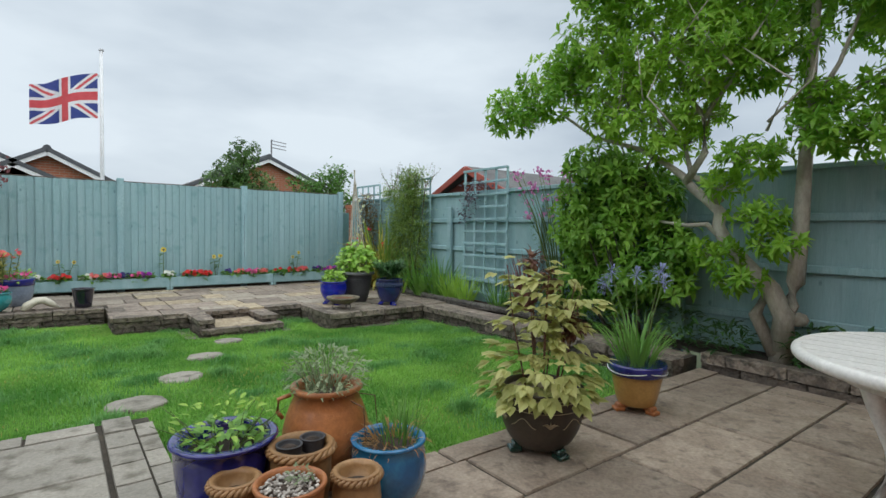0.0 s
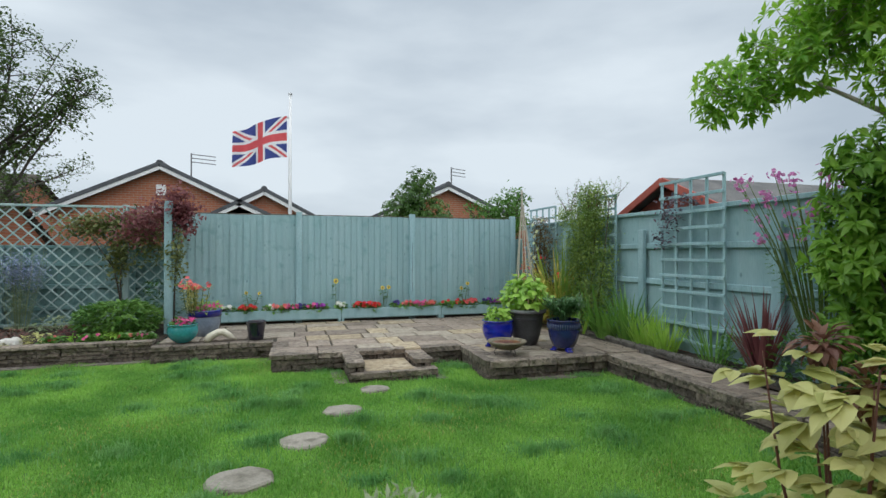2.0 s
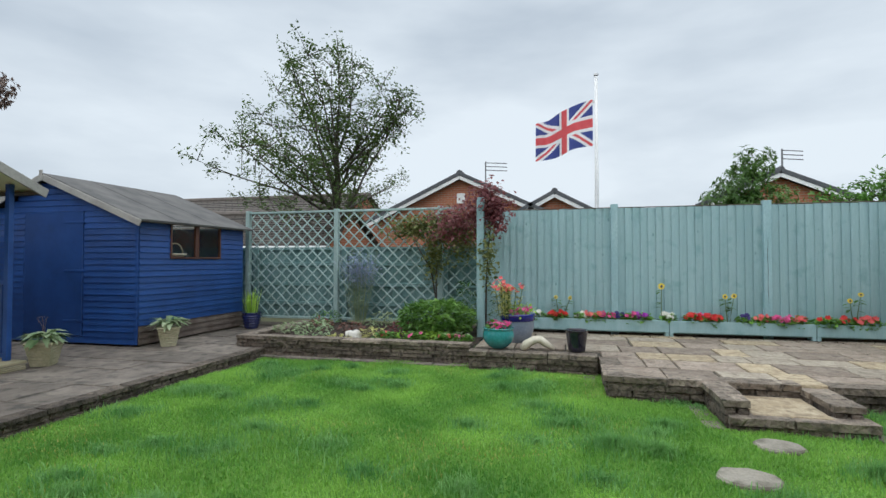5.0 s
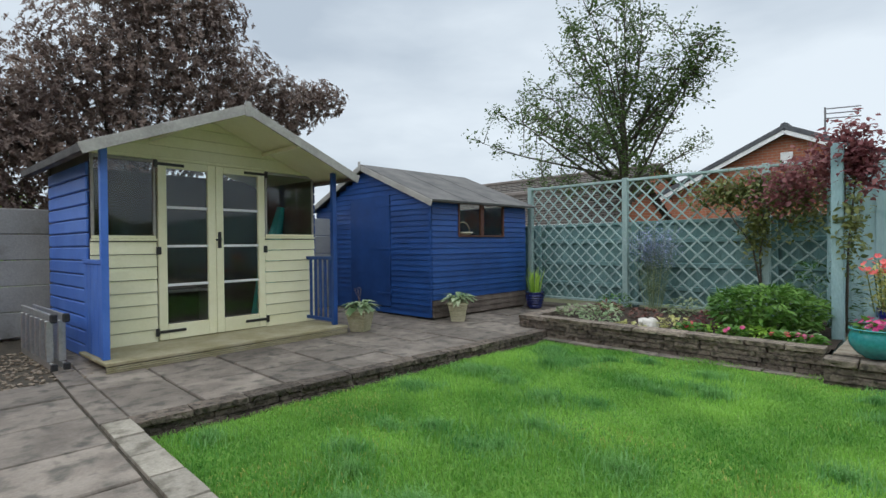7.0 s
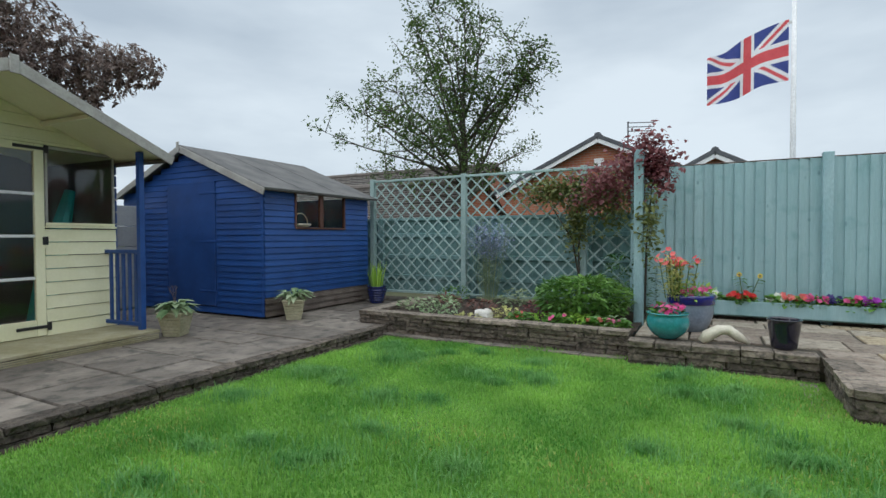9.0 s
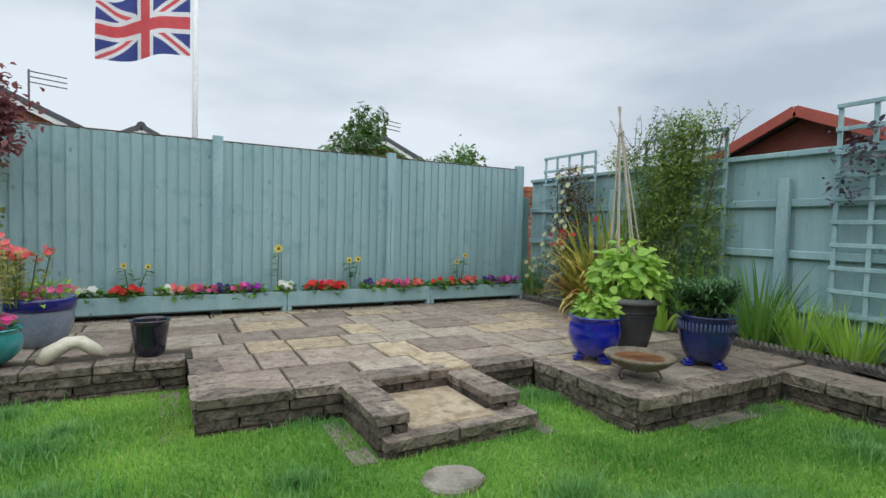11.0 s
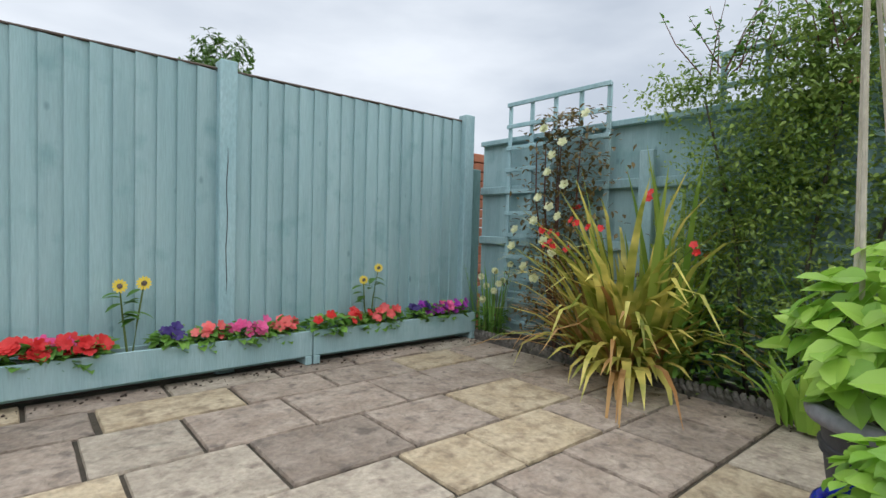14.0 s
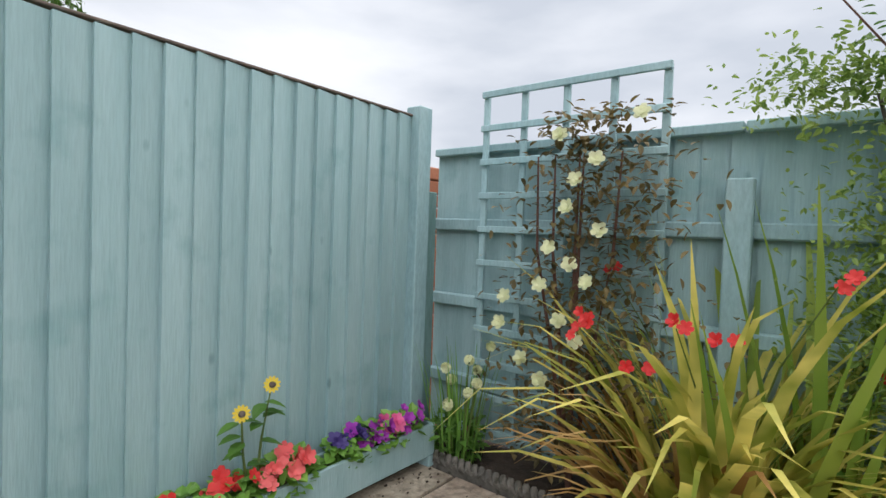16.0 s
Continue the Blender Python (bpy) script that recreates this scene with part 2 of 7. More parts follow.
def leafy(name, c1, c2, rough=0.45, through_light=0.35, patch=2.0, contrast=1.6):
    """Leaves: tone from leaf to leaf, slow change over the plant, some light through the blade."""
    mt = bpy.data.materials.new(name)
    mt.use_nodes = True
    n, l = mt.node_tree.nodes, mt.node_tree.links
    bsdf, out = n["Principled BSDF"], n["Material Output"]
    geo, ns, mix = n.new("ShaderNodeNewGeometry"), n.new("ShaderNodeTexNoise"), n.new("ShaderNodeMixRGB")
    ns.inputs["Scale"].default_value = patch
    l.new(geo.outputs["Position"], ns.inputs["Vector"])
    av = n.new("ShaderNodeMath")
    av.operation = "MULTIPLY_ADD"
    av.inputs[1].default_value = 0.6
    l.new(geo.outputs["Random Per Island"], av.inputs[0])
    sc = n.new("ShaderNodeMath")
    sc.operation = "MULTIPLY_ADD"
    sc.inputs[1].default_value, sc.inputs[2].default_value = contrast, 0.2 - contrast / 2
    l.new(ns.outputs["Fac"], sc.inputs[0])
    l.new(sc.outputs["Value"], av.inputs[2])
    l.new(av.outputs["Value"], mix.inputs["Fac"])
    mix.inputs["Color1"].default_value, mix.inputs["Color2"].default_value = (*c1, 1), (*c2, 1)
    l.new(mix.outputs["Color"], bsdf.inputs["Base Color"])
    bsdf.inputs["Roughness"].default_value = rough
    tr, ms = n.new("ShaderNodeBsdfTranslucent"), n.new("ShaderNodeMixShader")
    l.new(mix.outputs["Color"], tr.inputs["Color"])
    ms.inputs["Fac"].default_value = through_light
    l.new(bsdf.outputs["BSDF"], ms.inputs[1])
    l.new(tr.outputs["BSDF"], ms.inputs[2])
    l.new(ms.outputs["Shader"], out.inputs["Surface"])
    return mt


def glass(name, tint=(0.9, 0.95, 0.95)):
    mt = bpy.data.materials.new(name)
    mt.use_nodes = True
    b = mt.node_tree.nodes["Principled BSDF"]
    b.inputs["Base Color"].default_value = (*tint, 1)
    b.inputs["Transmission Weight"].default_value, b.inputs["Roughness"].default_value, b.inputs["IOR"].default_value = 1.0, 0.02, 1.45
    return mt


M_TEAL = surface("teal_fence_paint", (0.255, 0.405, 0.43), (0.32, 0.47, 0.495), 0.72, 2.2, (4, 4, 0.3), 0.3, 34, 0.045, stain=(0.21, 0.36, 0.38), stain_at=0.64, knots=(0.12, 0.225, 0.24), grain=.09)
M_TEAL2 = surface("teal_trellis_paint", (0.245, 0.40, 0.435), (0.34, 0.495, 0.525), 0.7, 3, (2, 2, 0.6), 0.15, 40, 0.08)
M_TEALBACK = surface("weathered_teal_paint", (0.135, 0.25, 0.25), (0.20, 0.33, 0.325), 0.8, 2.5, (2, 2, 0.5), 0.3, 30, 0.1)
M_LATTICE = surface("faded_lattice_paint", (0.25, 0.36, 0.35), (0.35, 0.46, 0.445), 0.75, 3, (2, 2, 0.6), 0.2, 40, 0.12)
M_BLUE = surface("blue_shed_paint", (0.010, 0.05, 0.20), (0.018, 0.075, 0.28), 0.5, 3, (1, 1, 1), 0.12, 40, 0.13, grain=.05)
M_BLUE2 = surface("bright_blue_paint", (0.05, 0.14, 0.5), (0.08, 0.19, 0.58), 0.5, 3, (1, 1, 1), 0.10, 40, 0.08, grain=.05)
M_CREAM = surface("cream_paint", (0.78, 0.76, 0.50), (0.86, 0.84, 0.60), 0.55, 2.5, (1, 1, 1), 0.06, 40, 0.05, grain=.03)
M_FELT = surface("roofing_felt", (0.10, 0.10, 0.10), (0.17, 0.165, 0.16), 0.95, 3, (1, 1, 1), 0.4, 120, 0)
M_FELTDARK = surface("dark_roofing_felt", (0.045, 0.045, 0.047), (0.085, 0.083, 0.08), 0.95, 4, (1, 1, 1), 0.4, 120, 0)
M_BARGE = surface("weathered_grey_timber", (0.30, 0.29, 0.27), (0.42, 0.41, 0.38), 0.85, 4, (1, 1, 1), 0.3, 40, 0)
M_OLDWOOD = surface("old_brown_timber", (0.09, 0.07, 0.06), (0.16, 0.13, 0.11), 0.9, 5, (1, 1, 1), 0.3, 40, 0.1)
M_DECK = surface("mossy_deck_timber", (0.30, 0.27, 0.15), (0.42, 0.38, 0.26), 0.85, 4, (1, 1, 1), 0.3, 50, 0.08)
M_FLAG = surface("flagstone", (0.235, 0.185, 0.145), (0.36, 0.30, 0.245), 0.85, 5.5, (1, 1, 1), 1.0, 38, 0.20, stain=(0.16, 0.13, 0.107), stain_at=0.61, riven=.8, grain=.24)
M_FLAG2 = surface("pale_flagstone", (0.30, 0.255, 0.20), (0.43, 0.375, 0.30), 0.85, 5.5, (1, 1, 1), 1.0, 38, 0.15, stain=(0.22, 0.18, 0.145), stain_at=0.60, riven=.7, grain=.24)
M_SAND = surface("yellow_sandstone", (0.38, 0.30, 0.195), (0.50, 0.42, 0.295), 0.85, 5, (1, 1, 1), 1.0, 38, 0.12, stain=(0.27, 0.21, 0.14), stain_at=0.57, riven=.7, grain=.24)
M_SLAB = surface("grey_paving_slab", (0.265, 0.205, 0.155), (0.39, 0.315, 0.245), 0.85, 4.5, (1, 1, 1), 0.7, 55, 0.20, stain=(0.18, 0.14, 0.11), stain_at=0.62, riven=.45, grain=.24)
M_PATH = surface("dark_path_slab", (0.14, 0.118, 0.10), (0.26, 0.225, 0.19), 0.75, 3.5, (1, 1, 1), 0.5, 60, 0.24, stain=(0.085, 0.077, 0.065), stain_at=0.59, riven=.45)
M_PALE = surface("pale_concrete_slab", (0.25, 0.23, 0.19), (0.35, 0.32, 0.27), 0.85, 3.5, (1, 1, 1), 0.5, 60, 0.15, stain=(0.15, 0.135, 0.105), stain_at=0.6, riven=.3, grain=.2)
M_JOINT = surface("earthy_joint", (0.035, 0.03, 0.022), (0.085, 0.07, 0.05), 0.95, 8, (1, 1, 1), 0.5, 80)
M_CONC2 = surface("rope_edging_concrete", (0.10, 0.095, 0.085), (0.20, 0.185, 0.165), 0.9, 10, (1, 1, 1), 0.6, 60, 0.15, stain=(0.06, 0.06, 0.045), stain_at=0.58)
M_STONE = surface("dark_walling_stone", (0.085, 0.068, 0.055), (0.19, 0.155, 0.125), 0.9, 9, (1, 1, 1), 1.0, 45, 0.35, stain=(0.045, 0.038, 0.03), stain_at=0.58, riven=1)
M_COPE = surface("coping_stone", (0.16, 0.13, 0.105), (0.33, 0.275, 0.22), 0.9, 8, (1, 1, 1), 1.0, 42, 0.28, stain=(0.085, 0.075, 0.062), stain_at=0.6, riven=1, grain=.24)
M_SOIL = surface("garden_soil", (0.03, 0.022, 0.016), (0.07, 0.05, 0.038), 0.98, 9, (1, 1, 1), 0.9, 60)
M_TURF = surface("turf", (0.08, 0.20, 0.025), (0.16, 0.31, 0.045), 0.9, 1.6, (1, 1, 1), 0.6, 90)
M_OUT = surface("rough_ground", (0.07, 0.09, 0.04), (0.12, 0.13, 0.07), 0.95, 0.3, (1, 1, 1), 0.3, 5)
M_BRICK = surface("orange_brick", (0.36, 0.125, 0.065), (0.46, 0.18, 0.10), 0.85, 6, (1, 1, 1), 0.2, 60, 0.1)
M_TILE = surface("brown_roof_tile", (0.10, 0.085, 0.075), (0.17, 0.145, 0.13), 0.85, 3, (1, 1, 1), 0.3, 30, 0.12)
M_SLATE = surface("dark_verge_tile", (0.06, 0.065, 0.075), (0.10, 0.105, 0.115), 0.7, 4, (1, 1, 1), 0.2, 40)
M_WHITE = surface("white_paint", (0.72, 0.73, 0.74), (0.82, 0.82, 0.82), 0.5, 3, (1, 1, 1), 0.05, 40)
M_PLASTIC = surface("white_plastic", (0.72, 0.70, 0.66), (0.82, 0.80, 0.76), 0.35, 3, (1, 1, 1), 0.03, 60)
M_CONC = surface("painted_concrete", (0.27, 0.275, 0.28), (0.36, 0.365, 0.37), 0.85, 1.5, (1, 1, 1), 0.2, 60, 0.08, stain=(0.20, 0.20, 0.195), stain_at=0.62)
M_METAL = surface("galvanised_metal", (0.5, 0.5, 0.5), (0.62, 0.62, 0.62), 0.4, 4, (1, 1, 1), 0.05, 40, 0, 0.9)
M_AERIAL = surface("dull_aerial_metal", (0.12, 0.12, 0.13), (0.2, 0.2, 0.21), 0.5, 8, (1, 1, 1), 0.1, 60, 0, 0.5)
M_IRON = surface("black_iron", (0.015, 0.015, 0.015), (0.03, 0.028, 0.026), 0.5, 8, (1, 1, 1), 0.1, 60)
G_RUBBER = surface("black_rubber", (0.02, 0.02, 0.022), (0.04, 0.04, 0.042), 0.8, 20, (1, 1, 1), 0.2, 80)
M_GLASS = glass("window_glass")
# board colour kept dark to carry the shade inside the shed and summerhouse
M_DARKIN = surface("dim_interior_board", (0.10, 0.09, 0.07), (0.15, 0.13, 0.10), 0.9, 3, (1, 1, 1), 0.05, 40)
M_WINFRAME = surface("brown_window_stain", (0.07, 0.028, 0.02), (0.12, 0.05, 0.035), 0.6, 4)
M_REDWOOD = surface("red_stained_timber", (0.20, 0.05, 0.035), (0.30, 0.08, 0.055), 0.7, 4, (1, 1, 1), 0.15, 40, 0.06)
M_BARK = surface("grey_bark", (0.28, 0.255, 0.21), (0.48, 0.45, 0.38), 0.9, 9, (1, 1, 0.5), 0.6, 50)
M_DARKBARK = surface("dark_bark", (0.05, 0.045, 0.035), (0.10, 0.085, 0.07), 0.9, 9, (1, 1, 0.5), 0.5, 40)
M_CANE = surface("bamboo_cane", (0.40, 0.36, 0.28), (0.52, 0.48, 0.40), 0.6, 9, (1, 1, 1), 0.1, 40)
M_STEM = leafy("green_stem", (0.07, 0.13, 0.03), (0.14, 0.20, 0.05), 0.6, 0.1)

# ---- shared pieces ----
def slab_data(name, mat, seed):
    """A unit paving slab with a worn, slightly uneven outline."""
    r = random.Random(seed)
    out = []
    for i, (a, b) in enumerate((((-.5, -.5), (.5, -.5)), ((.5, -.5), (.5, .5)), ((.5, .5), (-.5, .5)), ((-.5, .5), (-.5, -.5)))):
        for t in (0, 0.35, 0.7):
            k = 0.991 - r.random() * 0.012
            out.append(((a[0] + (b[0] - a[0]) * t) * k, (a[1] + (b[1] - a[1]) * t) * k))
    n = len(out)
    s = Shape()
    v = [(x * 0.982, y * 0.982, r.uniform(-0.05, 0.02)) for x, y in out] + [(x, y, -0.22) for x, y in out] + [(x, y, -1) for x, y in out]
    f = [tuple(range(n))]
    for ring in (0, 1):
        for k in range(n):
            k2 = (k + 1) % n
            f.append((ring * n + k, (ring + 1) * n + k, (ring + 1) * n + k2, ring * n + k2))
    s.add(v, f)
    return s.mesh(name, mat)


def block_data(name, mat, seed):
    """A unit walling stone with broken, rounded edges."""
    r = random.Random(seed)
    s = Shape().box(-.5, -.5, -.5, .5, .5, .5, 0.035)
    s.v = [(x + r.uniform(-.012, .012), y + r.uniform(-.06, .06), z + r.uniform(-.05, .05)) for x, y, z in s.v]
    return s.mesh(name, mat)


FLAGS = [slab_data("flagstone", M_FLAG, i) for i in range(5)]
SANDS = [slab_data("flagstone", M_SAND, 20 + i) for i in range(4)]
SLABS = [slab_data("paving_slab", M_SLAB, 40 + i) for i in range(4)]
PATHS = [slab_data("paving_slab", M_PATH, 60 + i) for i in range(4)]
PALES = [slab_data("paving_slab", M_PALE, 80 + i) for i in range(4)]
FLAGS2 = [slab_data("flagstone", M_FLAG2, 140 + i) for i in range(3)]
COPES = [block_data("coping_stone", M_COPE, 160 + i) for i in range(6)]
STONES = [block_data("stone", M_STONE, 100 + i) for i in range(6)]
PALESTONES = [block_data("edging_stone", M_PATH, 120 + i) for i in range(4)]

PATIO_Z, LAWN_Z, PATH_Z = 0.0, -0.19, -0.10


def lay(name, data, parent, x0, y0, x1, y1, z, thick=0.045):
    r = random.Random(int(1000 * (x0 + 20) + 7 * y0))
    piece(name, data[r.randrange(len(data))], parent, Matrix.LocRotScale(((x0 + x1) / 2, (y0 + y1) / 2, z + r.uniform(-0.004, 0.003)), Euler((r.uniform(-.004, .004), r.uniform(-.004, .004), r.choice((0, math.pi)))), (x1 - x0, y1 - y0, thick)))


def in_patio(x, y):
    if x < -0.78 or x > 4.84 or y > 9.12:
        return False
    front = 7.38 if x < 0.66 else 6.42 if x < 2.93 else 5.46
    return y > front


# ---- ground and lawn ----
g = Shape()
g.add([(-400, -400, -0.34), (400, -400, -0.34), (400, 400, -0.34), (-400, 400, -0.34)], [(0, 1, 2, 3)])
solid("ground", g, M_OUT, "rough earth and grass of the neighbourhood", "ground", kind="structure")


def lawn_height(x, y):
    return LAWN_Z + 0.018 * noise.noise((x * 0.8, y * 0.8, 0)) - 0.02 * max(0, 3.6 - y) / 2


def in_lawn(x, y):
    if x < -3.47 or x > 4.36:
        return False
    low = 3.15 if x < 0.62 else 1.67
    high = 7.52 if x < -0.8 else 7.3 if x < 0.66 else 5.72 if 1.42 < x < 2.45 else 6.36 if x < 2.9 else 5.4
    return low < y < high


def lawn_mesh():
    s, step = Shape(), 0.2
    nx, ny = 42, 32
    for j in range(ny + 1):
        for i in range(nx + 1):
            x, y = -3.75 + i * step, 1.4 + j * step
            s.v.append((x, y, lawn_height(x, y) - 0.02))
    s.f = [(j * (nx + 1) + i, j * (nx + 1) + i + 1, (j + 1) * (nx + 1) + i + 1, (j + 1) * (nx + 1) + i) for j in range(ny) for i in range(nx)]
    s.m = [0] * len(s.f)
    return s


solid("lawn", lawn_mesh(), M_TURF, "uneven green lawn", "lawn", kind="structure", smooth=True)

# ---- patio ----
base = Shape()
for x0, y0, x1, y1 in ((-0.76, 7.42, 0.68, 9.25), (0.682, 6.46, 2.95, 9.25), (2.952, 5.5, 4.9, 9.25), (4.37, 1.7, 4.76, 5.498)):
    base.box(x0, y0, -0.4, x1, y1, -0.016, 0.001)
patio = solid("patio", base, M_JOINT, "raised flagstone patio with mixed grey and yellow stones", "patio", kind="structure")
# courses of stone, back to front: y from, y to, and the stones of known width (x from, x to, kind)
COURSES = (
    (5.50, 5.95, ((3.32, 3.86, 2), (2.96, 3.31, 2))),
    (5.96, 6.415, ((3.03, 3.31, 1), (3.32, 3.80, 2))),
    (6.425, 6.85, ((1.65, 2.09, 2), (2.10, 2.40, 1), (2.41, 2.97, 0), (2.98, 3.47, 2))),
    (6.86, 7.305, ((1.37, 1.95, 0), (1.96, 2.27, 1), (2.28, 2.86, 0), (2.87, 3.25, 2))),
    (7.315, 7.68, ((2.58, 3.10, 2), (3.11, 3.46, 1))),
    (7.69, 8.135, ((1.95, 2.24, 1), (3.74, 4.27, 1))),
    (8.145, 8.565, ((1.09, 1.68, 1), (1.69, 2.14, 0))),
    (8.575, 8.90, ((2.24, 2.84, 1),)),
    (8.91, 9.14, ()),
)
fr = random.Random(11)
for y0, y1, known in COURSES:
    xa = -0.77 if y0 > 7.38 else 0.68 if y0 > 6.42 else 2.94
    spans = sorted(known)
    edges, x = [], xa
    for a, b, kind in spans + [(4.85, 4.85, None)]:
        gap = a - 0.01 - x
        if gap > 0.05:
            n = max(1, round(gap / fr.choice((0.42, 0.5, 0.58))))
            cuts = sorted(fr.uniform(-.07, .07) + gap * k / n for k in range(1, n)) if n > 1 else []
            cuts = [0] + cuts + [gap]
            for p, q in zip(cuts, cuts[1:]):
                edges.append((x + p, x + q - 0.01, 1 if fr.random() < 0.08 else 2 if fr.random() < 0.28 else 0))
        if kind is not None:
            edges.append((a, b, kind))
            x = b + 0.01
    for a, b, kind in edges:
        lay("flagstone", (FLAGS, SANDS, FLAGS2)[kind], patio, a, y0, b, y1 - 0.002, PATIO_Z)
for k in range(6):
    lay("flagstone", FLAGS, patio, 4.37, 1.75 + k * 0.62, 4.76, 1.75 + (k + 1) * 0.62 - 0.01, PATIO_Z)


def stone_run(parent, a, b, z0, z1, courses, depth=0.14, cap=None, data=STONES, seed=0, length=0.3):
    """Courses of stone from a to b (plan), faces on the line, backs to its left."""
    r = random.Random(seed)
    a, b = Vector((*a, 0)), Vector((*b, 0))
    d = (b - a).normalized()
    n = Vector((-d.y, d.x, 0))
    total, h = (b - a).length, (z1 - z0) / courses
    for c in range(courses):
        t = 0.0
        while t < total - 0.01:
            w = min(r.uniform(length * 0.6, length * 1.5), total - t)
            if total - t - w < 0.1:
                w = total - t
            top = c == courses - 1
            dep = depth + (0.05 if top else 0)
            p = a + d * (t + w / 2) + n * (dep / 2 - (0.015 if top else 0) + r.uniform(-.008, .008)) + Vector((0, 0, z0 + h * (c + .5)))
            use = COPES if top and data is STONES and courses > 1 else data
            piece(use[0].name.split(".")[0], use[r.randrange(len(use))], parent, Matrix.LocRotScale(p, Euler((0, r.uniform(-.012, .012), math.atan2(d.y, d.x) + r.uniform(-.02, .02))), (w - 0.012, dep, h - 0.007)))
            t += w


core = Shape()
for x0, y0, x1, y1 in ((-0.74, 7.4, 0.64, 7.5), (0.68, 6.44, 1.5, 6.52)):
    core.box(x0, y0, -0.33, x1, y1, -0.03, 0.002)
patio_wall = solid("patio_wall", core, M_JOINT, "low retaining wall of thin dark stone courses", "wall", kind="structure")
for k, (a, b) in enumerate((((-0.79, 7.34), (0.64, 7.34)), ((0.66, 7.33), (0.66, 6.40)), ((0.66, 6.38), (1.46, 6.38)), ((1.60, 6.4), (2.2, 6.4)), ((2.40, 6.38), (2.9, 6.38)), ((2.9, 6.36), (2.9, 5.43)), ((2.9, 5.41), (4.33, 5.41)), ((4.33, 5.40), (4.33, 1.68)))):
    stone_run(patio_wall, a, b, -0.24, 0.006, 3 if k > 4 else 4, seed=k, length=0.34)
# step with its cheeks
for k, (a, b) in enumerate((((1.46, 6.52), (1.46, 5.78)), ((1.62, 5.78), (1.62, 6.5)), ((2.20, 6.5), (2.20, 5.86)), ((2.38, 5.86), (2.38, 6.5)))):
    stone_run(patio_wall, a, b, -0.24, 0.0 if k < 2 else -0.02, 4, depth=0.07, seed=20 + k, length=0.3)
stone_run(patio_wall, (1.47, 5.74), (2.42, 5.74), -0.24, -0.105, 2, seed=31, length=0.4)
lay("flagstone", SANDS, patio_wall, 1.64, 5.8, 2.18, 6.38, -0.1, 0.05)
# pale foot stones in the grass
for a, b in (((0.50, 7.25), (0.50, 6.36)), ((1.32, 6.3), (1.32, 5.72)), ((2.5, 5.64), (2.5, 6.2)), ((3.3, 5.30), (4.2, 5.30))):
    stone_run(patio_wall, a, b, -0.25, -0.194, 1, depth=0.07, data=PALESTONES, seed=int(a[0] * 100), length=0.4)

# ---- terrace, path and kerbs ----
tb = Shape()
tb.box(0.602, -3.0, -0.4, 4.9, 1.62, PATH_Z - 0.016, 0.001)
tb.box(-8.2, -3.0, -0.4, 0.6, 3.08, PATH_Z - 0.016, 0.001)
tb.box(-8.2, 3.082, -0.4, -3.58, 10.2, PATH_Z - 0.018, 0.001)
terrace = solid("terrace", tb, M_JOINT, "paved terrace of square slabs with dark joints", "paving", kind="structure")
tr_ = random.Random(14)
for j, (y0, y1) in enumerate(((1.03, 1.455), (0.57, 1.02), (0.11, 0.56), (-0.49, 0.10), (-1.09, -0.50))):
    x = 0.62 - (0.0, 0.25, 0.1, 0.3, 0.15)[j] + 0.02
    while x < 4.62:
        w = tr_.choice((0.6, 0.6, 0.45, 0.85))
        lay("paving_slab", SLABS, terrace, max(x, 0.62), y0, min(x + w, 4.68) - 0.012, y1 - 0.002, PATH_Z)
        x += w
for i in range(7):
    lay("paving_slab", SLABS, terrace, 0.62 + i * 0.58, 1.462, 0.62 + (i + 1) * 0.58 - 0.01, 1.63, PATH_Z)
for i in range(9):
    for j in range(6):
        x1, y1 = 0.34 - i * 0.6, 2.92 - j * 0.6
        if y1 > -0.5:
            lay("paving_slab", PALES if i < 2 else PATHS, terrace, x1 - 0.59, y1 - 0.59, x1, y1, PATH_Z)
for i in range(12):
    lay("edging_stone", PALES, terrace, 0.34 - (i + 1) * 0.33, 2.935, 0.34 - i * 0.33 - 0.01, 3.09, PATH_Z + 0.004)
for i in range(6):
    lay("edging_stone", PALES, terrace, 0.36, 1.66 + i * 0.24, 0.505, 1.66 + (i + 1) * 0.24 - 0.01, PATH_Z + 0.008)
    lay("edging_stone", PALES, terrace, 0.515, 1.64 + i * 0.22, 0.61, 1.64 + (i + 1) * 0.22 - 0.01, PATH_Z - 0.004)
for i in range(7):
    lay("paving_slab", PATHS, terrace, -3.64 - (i + 1) * 0.58, 2.93, -3.64 - i * 0.58 - 0.01, 3.09, PATH_Z)
pr = random.Random(5)
y = 3.1
while y < 9.4:
    h = pr.choice((0.6, 0.6, 0.45))
    x = -3.62
    while x > -7.6:
        w = pr.choice((0.6, 0.6, 0.9, 0.45))
        lay("paving_slab", PATHS, terrace, max(x - w, -7.65) + 0.01, y, x, min(y + h - 0.012, 9.5), PATH_Z)
        x -= w
    y += h
stone_run(terrace, (-3.53, 3.08), (-3.53, 7.5), -0.24, PATH_Z + 0.006, 3, depth=0.1, data=list(STONES), seed=61, length=0.34)

# soil-coloured strips that paint in the shadow gap along the kerbs
edge = Shape().box(-3.52, 3.2, -0.26, -3.45, 7.38, -0.202, 0.012).box(-3.52, 3.095, -0.26, 0.34, 3.17, -0.205, 0.012)
solid("lawn_edge", edge, M_SOIL, "soil-dark strip drawn as the shadow gap between lawn and paving", "soil", kind="structure")

